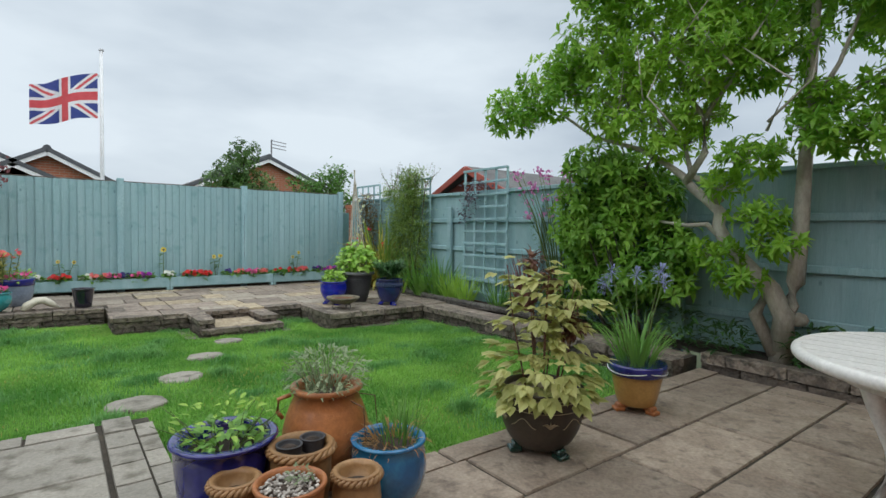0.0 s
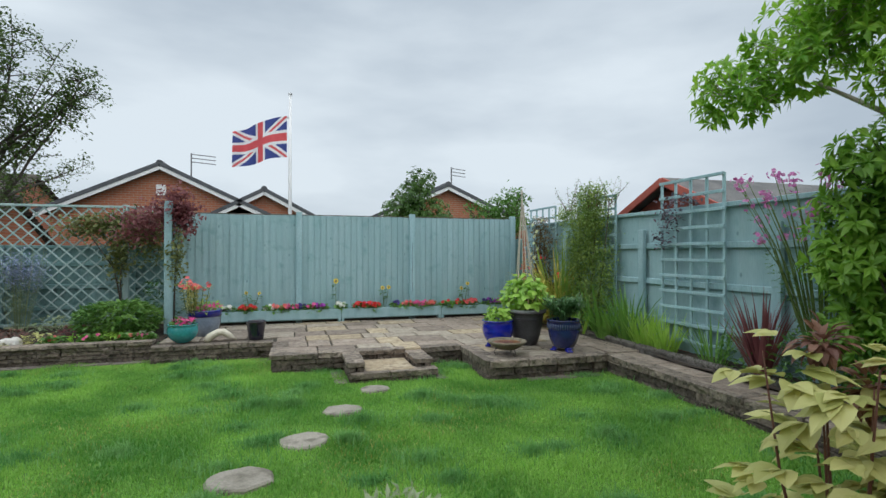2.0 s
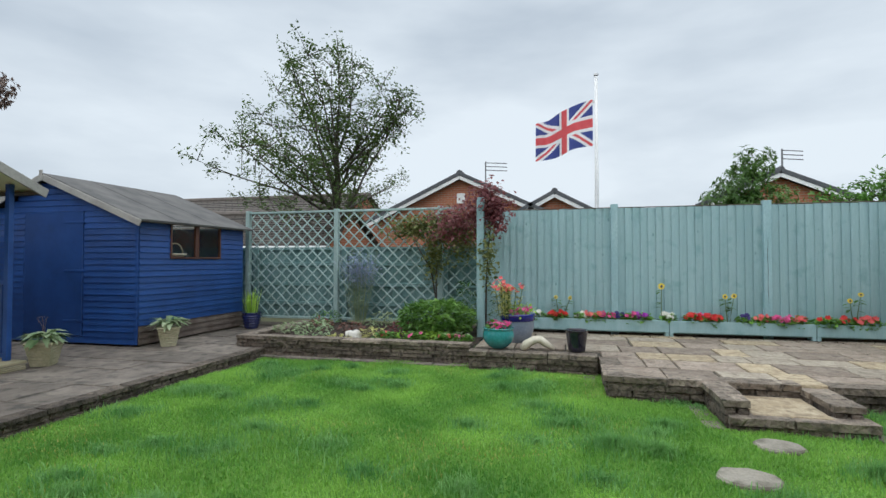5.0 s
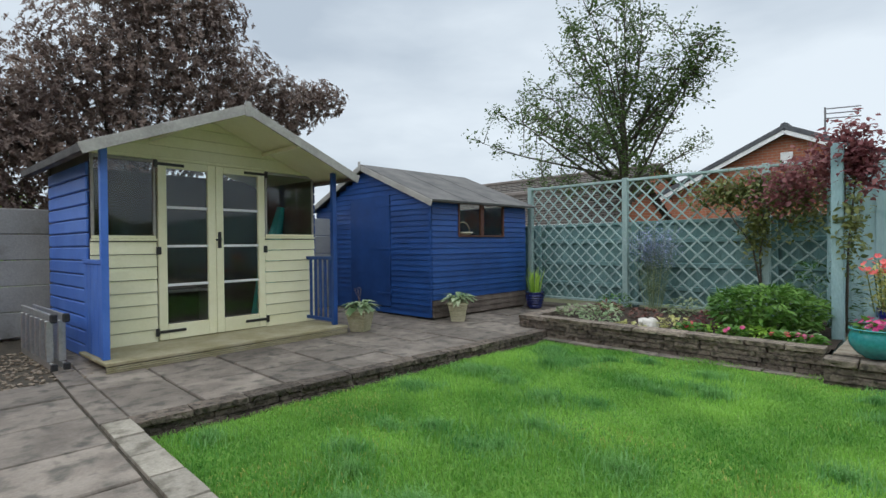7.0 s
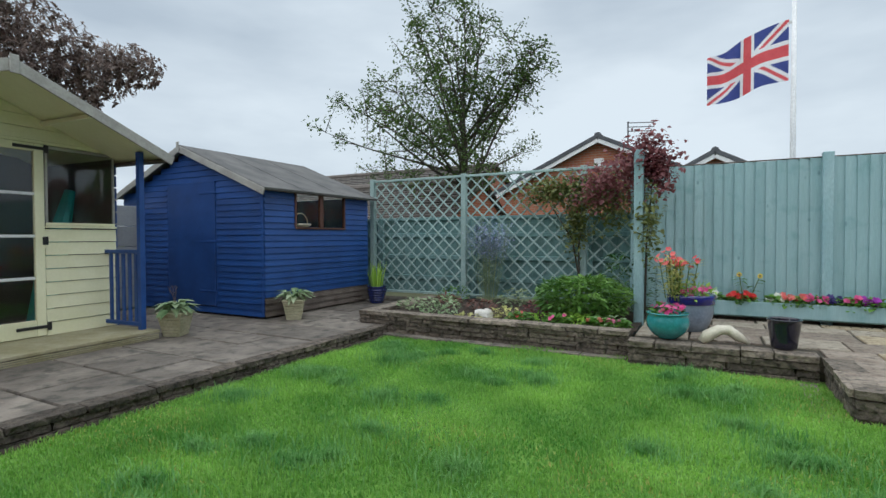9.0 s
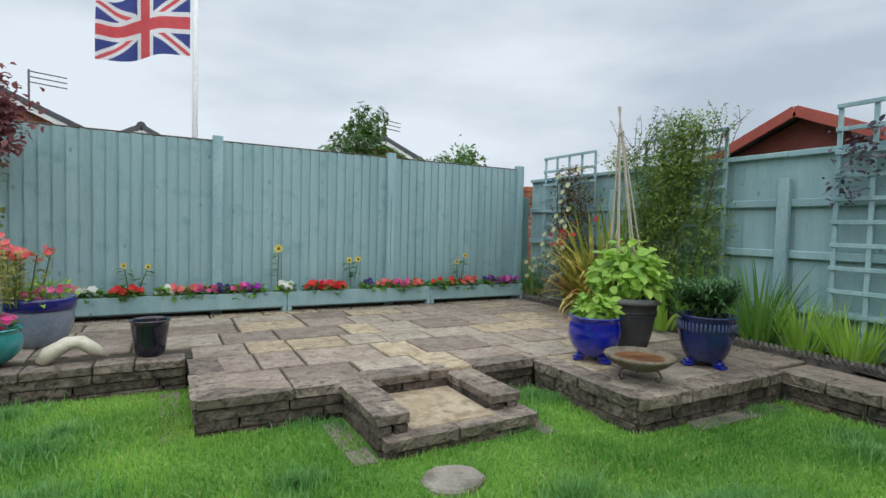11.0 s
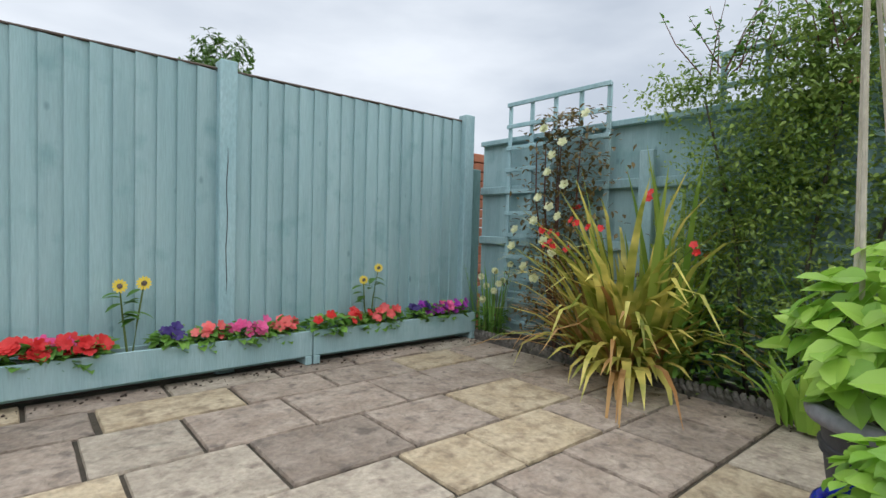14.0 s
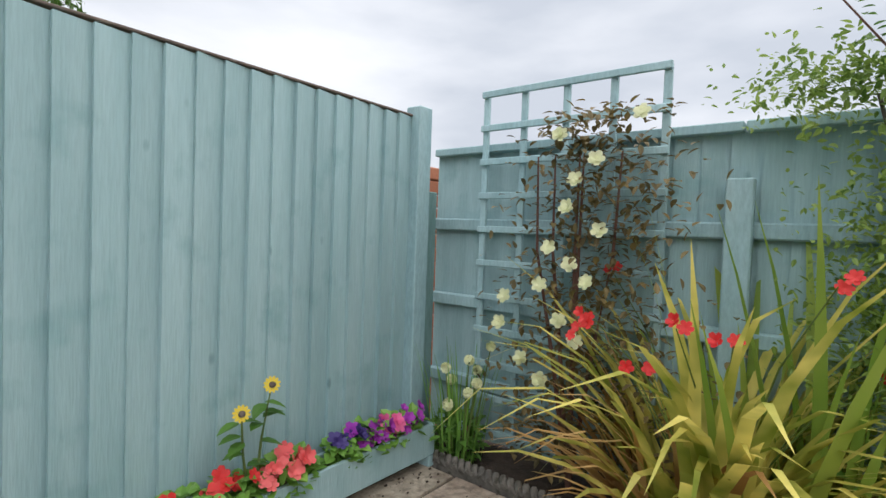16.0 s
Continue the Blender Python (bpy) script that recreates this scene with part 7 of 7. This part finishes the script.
climber("climber", "purple clematis hanging on a bare trellis", [(5.08, 5.3, 1.6, .06, .18, .16, 2), (5.08, 5.05, 1.75, .05, .25, .06, 1), (5.08, 5.4, 1.35, .05, .1, .12, 1)], leafy("mauve_leaf", (.06, .05, .07), (.2, .17, .2), .6, .3, 5), 260, .05, .55, cr)

def flower_data(mat):
    """Four shapes of one kind of bloom, a unit across, open towards z."""
    out = []
    for k, (petals, cup) in enumerate(((5, .3), (5, .5), (6, .2), (5, .12))):
        f = Shape()
        f.bloom((0, 0, 0), (0, 0, 1), 1, petals, cup)
        f.bloom((0, 0, .06), (0, 0, 1), .62, petals, cup * 1.6)
        out.append(f.mesh("flower", mat))
    return out


BLOOMS = {m.name: flower_data(m) for m in (P_PINK, P_RED, P_WHITE, P_VIOLET, P_NAVY, P_YELLOW, P_CORAL, P_CREAM)}


def set_flower(parent, mat, p, n, size):
    piece("flower", cr.choice(BLOOMS[mat.name]), parent, Matrix.LocRotScale(Vector(p), Vector(n).to_track_quat("Z", "Y"), (size, size, size)))


# ---- plants along the boundary fence ----
c = plant("crocosmia", 4.98, 7.80, 0.02, "big clump of yellowing arching crocosmia leaves", "plant")
s = tuft(135, .24, 1.2, .058, 2.3, .20, cr)
tuft(70, .22, .80, .066, 2.4, .55, cr, s=s, aim=3.6); part("leaves", s, L_OLIVE, c)
s = tuft(70, .24, .95, .040, 2.0, .6, cr)
tuft(50, .2, .8, .032, 1.4, .45, cr, cy=.10, s=s, aim=2.2); part("dry_leaves", s, L_STRAW, c, "dry straw-coloured leaves")
s = tuft(26, .22, 1.22, .050, .45, .20, cr, cy=-.15)
tuft(12, .1, 1.25, .05, .25, .14, cr, cy=-.32, s=s); part("young_leaves", s, leafy("yellow_green_blade", (.16, .30, .04), (.42, .50, .10), .5, .4, 3), c)
s, f = Shape(), Shape()
for k in range(11):
    a = cr.uniform(0, 6.28)
    t = Vector((-.1 + .45 * math.cos(a), .5 * math.sin(a), cr.uniform(.75, 1.15)))
    part("flower_stalk", Shape().tube([(0, 0, .1), t * .6 + Vector((0, 0, .15)), t], [.004, .003, .002], 5), M_STEM, c)
    for i in range(2):
        set_flower(c, P_RED, t + Vector((cr.uniform(-.04, .04), cr.uniform(-.04, .04), cr.uniform(-.03, .03))), (-1, cr.uniform(-.6, .6), .5), .023)
c = plant("rose", 5.06, 8.42, 0.02, "climbing rose with white blooms on a trellis", "flower")
for k in range(5):
    y = cr.uniform(-.3, .25)
    part("stem", Shape().tube([(0, 0, 0), (-.02, y * .5, .6), (-.03, y, 1.1), (-.02, y * 1.1, 1.55)], [.012, .01, .007, .004], 6), L_TWIG, c)
s = Shape()
for k in range(2000):
    z = cr.uniform(.1, 1.75)
    y = cr.gauss(-.10, .15 + .12 * (1.75 - z) / 1.6)
    s.leaf((cr.gauss(-.05, .05), y, z), (cr.gauss(-.5, 1), cr.gauss(0, 1), cr.gauss(0, .6)), (0, 0, 1), .05, .026, .3, .2)
part("leaves", s, leafy("rose_leaf", (.07, .06, .025), (.27, .20, .08), .5, .3, 6), c)
s = Shape()
for y, z in ((-.12, 1.5), (.05, 1.62), (-.3, 1.68), (.0, 1.3), (.08, 1.12), (-.02, 1.05), (.12, .95), (-.1, .98), (.3, .88), (.02, .8), (-.06, .72), (.2, .6), (.32, .75), (-.15, 1.2), (.1, .52), (-.03, 1.42)):
    for k, r in enumerate((.036, .027, .017)):
        set_flower(c, P_CREAM, (-.14 - .006 * k, y, z), (-1, cr.uniform(-.5, .3), .4), r)
c = plant("allium", 4.98, 9.0, 0.02, "green blades with white globe flowers in a corner", "flower")
part("leaves", tuft(42, .13, .55, .012, .3, .1, cr), L_BLADE, c)
for k in range(9):
    t = Vector((cr.uniform(-.16, .1), cr.uniform(-.2, .14), cr.uniform(.18, .6)))
    stalk = part("flower_stalk", Shape().tube([(t.x * .4, t.y * .4, 0), t], [.004, .003], 5), M_STEM, c)
    f = Shape()
    for i in range(14):
        d = Vector((cr.gauss(0, 1), cr.gauss(0, 1), cr.gauss(.3, 1))).normalized()
        f.bloom(t + d * .014, d, .019, 5, .3)
    part("flower_head", f, P_CREAM, stalk, "white globe flower head")
for x, y, r, h in ((4.98, 9.02, .15, .22), (4.98, 7.35, .26, .45), (4.94, 7.12, .24, .5), (5.0, 6.7, .22, .45)):
    low_plant("shrub", x, y, .02, r, h, 230, .06, .5, L_GREEN, "low green small-leaved shrub at a fence foot", "shrub")
for x, y, n, L, wd, mat, lb in ((4.93, 6.28, 40, .42, .05, L_BLADE, "broad arching strap-leaved plant at a bed edge"), (5.0, 5.95, 80, .75, .022, L_BLADE, "tall upright iris leaves against a fence"), (4.98, 5.6, 80, .5, .02, L_LIME, "light green arching daylily leaves"), (4.98, 5.25, 90, .42, .02, L_LIME, "low fresh green daylily clump"), (5.0, 4.55, 40, .5, .018, L_BLADE, "thin green iris clump under a trellis"), (5.0, 6.55, 26, .9, .03, L_BLADE, "tall upright montbretia leaves by a trellis"), (4.78, 6.75, 34, .4, .055, L_LIME, "broad pale hosta-like leaves spilling over an edge")):
    c = plant("strap_plant", x, y, .02, lb)
    part("leaves", tuft(n, .13, L, wd, .9 if wd > .03 else .45, .3, cr, aim=math.pi if wd > .04 else None), mat, c)
c = plant("cordyline", 4.93, 3.95, .02, "spiky dark red cordyline in a bed", "plant")
part("leaves", tuft(75, .05, .75, .028, .35, .28, cr), L_MAROON, c)
c = plant("phlox", 5.0, 3.45, .02, "tall pink flowering valerian leaning over a fence", "flower")
s, f, lv = Shape(), Shape(), Shape()
for k in range(30):
    t = Vector((cr.uniform(-.35, .1), cr.uniform(-.35, .65), cr.uniform(1.25, 1.85)))
    part("stem", Shape().tube([(0, 0, 0), t * .6 + Vector((0, 0, .2)), t], [.007, .005, .003], 5), M_STEM, c)
    for i in range(9):
        d = Vector((cr.gauss(0, 1), cr.gauss(0, 1), cr.gauss(0, 1))).normalized()
        f.bloom(t + d * .05, d, .018, 5, .3)
    for i in range(16):
        lv.leaf(t * cr.uniform(.4, .95), (cr.gauss(0, 1), cr.gauss(0, 1), .2), (0, 0, 1), .07, .02)
part("leaves", lv, L_GREEN, c); part("flowers", f, leafy("magenta_petal", (.50, .10, .38), (.75, .32, .60), .6, .3), c, "magenta pink flower heads")
for x, y, r, h in ((4.98, 4.25, .2, .35), (4.95, 3.6, .25, .5), (5.0, 3.1, .2, .8)):
    low_plant("shrub", x, y, .02, r, h, 160, .07, .4, L_GREEN, "loose green border shrub by the fence", "shrub")

# ---- plants in the raised bed ----
low_plant("shrub", -1.42, 8.40, .0, .54, .47, 3000, .08, .45, leafy("peony_leaf", (.06, .17, .03), (.24, .42, .09), .4, .35), "rounded green leafy shrub in a raised bed", "shrub")
low_plant("shrub", -1.02, 9.05, .0, .35, .75, 480, .08, .4, L_DARK, "dark green bush behind a teal post", "shrub")
c = plant("perovskia", -2.98, 9.28, .0, "tall airy plant with pale lavender-blue flowers", "flower")
s, f, lv = Shape(), Shape(), Shape()
for k in range(40):
    a = cr.uniform(0, 6.28); q = .38 * cr.random() ** .6
    t = Vector((q * math.cos(a), q * .6 * math.sin(a), cr.uniform(.95, 1.35)))
    s.tube([(t.x * .3, t.y * .3, 0), t], [.003, .0015], 4)
    for i in range(46):
        p = t * (.6 + .32 * cr.random()); p.x, p.y = t.x * p.z / t.z + cr.gauss(0, .05), t.y * p.z / t.z + cr.gauss(0, .05)
        f.leaf(p, (cr.gauss(0, 1), cr.gauss(0, 1), .4), (0, 0, 1), .032, .016)
    for i in range(26):
        lv.leaf(t * cr.uniform(.2, .8) + Vector((cr.gauss(0, .05), cr.gauss(0, .05), 0)), (cr.gauss(0, 1), cr.gauss(0, 1), .3), (0, 0, 1), .05, .014)
part("stems", s, L_SAGE, c); part("leaves", lv, L_SAGE, c); part("flowers", f, L_BLUEFL, c, "pale lavender flower spikes")
for x, y, r, h, n, mat, lb in ((-3.6, 8.2, .2, .13, 130, L_SAGE, "low grey-green edging plant"), (-3.05, 7.95, .26, .2, 200, L_HOSTA, "pale variegated low plant on soil"), (-2.75, 8.5, .2, .12, 110, L_TWIG, "brown withered groundcover on soil"), (-2.2, 8.0, .16, .13, 110, L_GOLD, "yellow-green low plant by a white rock"), (-1.95, 8.35, .2, .17, 150, L_MAROON, "dark red heuchera in a bed"), (-1.75, 7.85, .16, .1, 90, L_LIME, "light green edging plant"), (-1.35, 7.88, .17, .13, 110, L_LIME, "light green edging plant"), (-1.05, 7.85, .16, .12, 100, L_HOSTA, "pale edging plant on a wall"), (-2.5, 9.1, .25, .22, 160, L_SAGE, "grey-green perennials under a lattice"), (-3.5, 9.2, .25, .2, 140, L_GREEN, "green perennials under a lattice"), (-2.6, 7.78, .14, .06, 50, L_GOLD, "yellowing groundcover plant on bed soil"), (-3.3, 8.6, .2, .16, 110, L_TWIG, "brown withered perennials on bed soil")):
    low_plant("bedding_plant", x, y, .0, r, h, n, .06, .5, mat, lb)
s = Shape().lathe([(.10 * math.cos(a), .05 + .06 * math.sin(a)) for a in [-1.2 + .27 * k for k in range(10)]] + [(.004, .112)], 18)
s.v = [(x * 1.25 + .05 * noise.noise((x * 11, y * 11, z * 11)), y * .8 + .05 * noise.noise((x * 11, y * 11, z * 11 + 4)), z + .04 * noise.noise((x * 12 + 7, y * 12, z * 8))) for x, y, z in s.v]
solid("rock", s, surface("white_rock", (.55, .53, .48), (.72, .70, .66), .85, 12, bump=.5), "rough white rock lying on the bed soil", "rock", m=pose(-2.46, 7.95, .0, 0, 0, 12))


def flowers_clump(x, y, z, r, n, mat, label, lf=L_GREEN, size=.026, h=.09):
    c = plant("bedding_flower", x, y, z, label, "flower", "bedding flowers in the garden")
    s = Shape(); bushy(s, int(125 * r / .1), r * 1.15, r * .62, -.02, h * .92, .056, .8, .5, .5); part("leaves", s, lf, c)
    for k in range(n):
        a = cr.uniform(0, 6.283); q = r * cr.random() ** .5
        set_flower(c, mat, (q * math.cos(a), q * .6 * math.sin(a) - .02, h * cr.uniform(.5, 1.1)), (math.cos(a) * .5, -.8, cr.uniform(.3, 1)), size * cr.uniform(.75, 1.25))
    return c


for x, mat, lb in ((-1.55, P_PINK, "pink bedding flowers on a bed edge"), (-1.95, P_CORAL, "coral bedding flowers on a bed edge"), (-1.15, P_CORAL, "orange-red bedding flowers on a bed edge"), (-.95, P_PINK, "pink bedding flowers on a bed edge")):
    flowers_clump(x, 7.75, .02, .12, 4, mat, lb, L_GREEN, .022, .10)
# along the troughs
for x, mat, lb, r, n in ((-.30, P_PINK, "pale pink petunias in a teal trough", .13, 16), (-.1, P_WHITE, "white and pink petunias in a teal trough", .09, 8), (.18, P_RED, "red geraniums in a teal trough", .13, 16), (.50, P_WHITE, "white geranium in a teal trough", .08, 10), (.66, P_CORAL, "coral begonias in a teal trough", .12, 14), (.86, P_PINK, "bright pink petunias in a teal trough", .1, 12), (1.0, P_NAVY, "dark blue pansies in a teal trough", .08, 10), (1.16, P_PINK, "pink petunias in a teal trough", .09, 10), (1.32, P_VIOLET, "violet petunias in a teal trough", .13, 18), (1.66, P_WHITE, "white geranium in a teal trough", .09, 12),
                         (1.98, P_RED, "red geranium in a teal trough", .11, 18), (2.1, P_PINK, "pale pink petunias in a teal trough", .07, 8), (2.22, P_RED, "scarlet geranium in a teal trough", .11, 20), (2.62, P_NAVY, "dark violet pansies in a teal trough", .09, 9), (2.80, P_CORAL, "coral begonias in a teal trough", .08, 8), (3.02, P_PINK, "vivid pink petunias in a teal trough", .14, 20), (3.24, P_CORAL, "coral begonias in a teal trough", .09, 12), (3.58, P_RED, "leafy geranium with few red flowers", .16, 4), (3.80, P_RED, "red geranium in a teal trough", .1, 6), (4.0, P_CORAL, "coral red geranium in a teal trough", .13, 18), (4.3, P_NAVY, "blue lobelia in a teal trough", .09, 10), (4.46, P_VIOLET, "violet petunias in a teal trough", .12, 16), (4.6, P_PINK, "pink petunias in a teal trough", .08, 9), (4.7, P_VIOLET, "purple petunias in a teal trough", .09, 10)):
    flowers_clump(x, 9.125, .185, r, n, mat, lb, L_BLADE, .030, .11)


def sunflower(x, h, heads, label, big=.04):
    c = plant("sunflower", x, 9.14, .18, label, "flower", "sunflowers in the troughs")
    lv = Shape()
    for dx, hh in heads:
        t = Vector((dx, -.03, hh))
        part("stem", Shape().tube([(dx * .2, 0, 0), (dx * .6, 0, hh * .5), t], [.006, .005, .004], 6), M_STEM, c)
        for i in range(7):
            w = cr.uniform(.3, .92)
            lv.leaf((dx * w, 0, hh * w), (cr.choice((-1, 1)), cr.uniform(-.7, .3), cr.uniform(-.2, .4)), (0, 0, 1), .085, .055, .2, .3)
        f = Shape()
        f.bloom(t, (cr.uniform(-.5, .5), -1, .25), big, 12, .12)
        part("petals", f, P_YELLOW, c, "yellow ray petals")
        part("disc", Shape().lathe([(.4 * big, -.004), (.38 * big, .006), (.001, .01)], 12, (0, 0, 0)), M_OLDWOOD, c, "brown flower centre").matrix_basis = look(t + Vector((0, -.004, 0)), t + Vector((0, .5, -.12)))
    part("leaves", lv, L_GREEN, c)


sunflower(.22, .3, ((-.06, .33), (.14, .32)), "young sunflowers in a teal trough", .028)
sunflower(1.58, .5, ((0, .50),), "single tall sunflower with a brown centre", .045)
sunflower(2.42, .4, ((-.05, .37), (.06, .38)), "pair of yellow sunflowers in a teal trough", .035)
sunflower(3.88, .4, ((-.07, .34), (.05, .42)), "pair of small sunflowers in a teal trough", .03)

# ---- grass ----
def grass(name, count, seed, label, low, high, tone, keep, width=(.0022, .0042), clumps=None):
    """Single blades, leaning and bent, over the lawn."""
    r = np.random.default_rng(seed)
    spare = 9 if name == 'dry_grass' else 2
    xs, ys = r.uniform(-3.5, 4.35, count * spare), r.uniform(1.67, 7.5, count * spare)
    if clumps:
        c = np.array(clumps)[r.integers(0, len(clumps), count * spare)]
        a, d = r.uniform(0, 2 * np.pi, len(c)), c[:, 2] * np.abs(r.normal(0, .62, len(c)))
        xs, ys = c[:, 0] + d * np.cos(a), c[:, 1] + d * np.sin(a) * .7
    stones = ((0.60, 3.62, 0.19), (0.97, 4.16, 0.17), (1.30, 4.80, 0.16), (1.68, 5.42, 0.14))
    pts = []
    for x, y, u in zip(xs, ys, r.random(count * spare)):
        if in_lawn(x, y) and keep(x, y, u) and all((x - a) ** 2 + (y - b) ** 2 > c * c for a, b, c in stones):
            pts.append((x, y, lawn_height(x, y) - .022))
        if len(pts) >= count:
            break
    p = np.array(pts)
    n = len(p)
    tuftiness = np.array([noise.noise((x * 2.6, y * 2.6, 3.0)) for x, y, _ in pts])
    h = r.uniform(low, high, n) * (1 + .7 * np.clip(tuftiness, -.5, .8))
    a, lean = r.uniform(0, 2 * np.pi, n), np.abs(r.normal(.45, .35, n))
    w = r.uniform(*width, n)
    d = np.stack([np.cos(a), np.sin(a), np.zeros(n)], 1)
    sd = np.stack([-np.sin(a), np.cos(a), np.zeros(n)], 1) * w[:, None]
    mid = p + d * (h * lean * .28)[:, None] + np.stack([np.zeros(n), np.zeros(n), h * .55], 1)
    tip = p + d * (h * lean * 1.0)[:, None] + np.stack([np.zeros(n), np.zeros(n), h * (1 - .25 * lean).clip(.35, 1)], 1)
    v = np.stack([p - sd, p + sd, mid + sd * .8, mid - sd * .8, tip], 1).reshape(-1, 3)
    i = np.arange(n)[:, None] * 5
    me = bpy.data.meshes.new(name)
    me.vertices.add(len(v))
    me.vertices.foreach_set("co", v.astype(np.float32).ravel())
    tri = np.concatenate([i + [[0, 1, 2]], i + [[0, 2, 3]], i + [[3, 2, 4]]], 1).astype(np.int32).ravel()
    me.loops.add(len(tri))
    me.loops.foreach_set("vertex_index", tri)
    me.polygons.add(len(tri) // 3)
    me.polygons.foreach_set("loop_start", np.arange(0, len(tri), 3, dtype=np.int32))
    me.update(calc_edges=True)
    me.validate()
    me.materials.append(tone)
    return tagged(new(name, me), label, "grass", kind="stuff")


L_GRASS = leafy("grass_blade", (.115, .315, .05), (.365, .625, .125), .5, .5, 1.3, 2.6)
L_GRASSDARK = leafy("coarse_grass_blade", (.10, .30, .07), (.28, .53, .17), .4, .45, 3)
L_GRASSDRY = leafy("dry_grass_blade", (.40, .42, .09), (.58, .52, .19), .6, .3, 3)
cg = random.Random(77)
CLUMPS = [(cg.uniform(-3.3, 4.2), cg.uniform(1.8, 7.2), cg.uniform(.10, .34)) for _ in range(120)]


grass("grass", 300000, 1, "short green lawn grass with uneven patches", .018, .042, L_GRASS, lambda x, y, u: True)
grass("coarse_grass", 46000, 2, "tufts of longer dark coarse grass in the lawn", .040, .090, L_GRASSDARK, lambda x, y, u: True, (.002, .004), CLUMPS)
grass("dry_grass", 9000, 3, "dry yellowish blades in thin lawn patches", .012, .035, L_GRASSDRY, lambda x, y, u: noise.noise((x * 1.1, y * 1.3 + 9, 5.0)) > .12 + .3 * u)
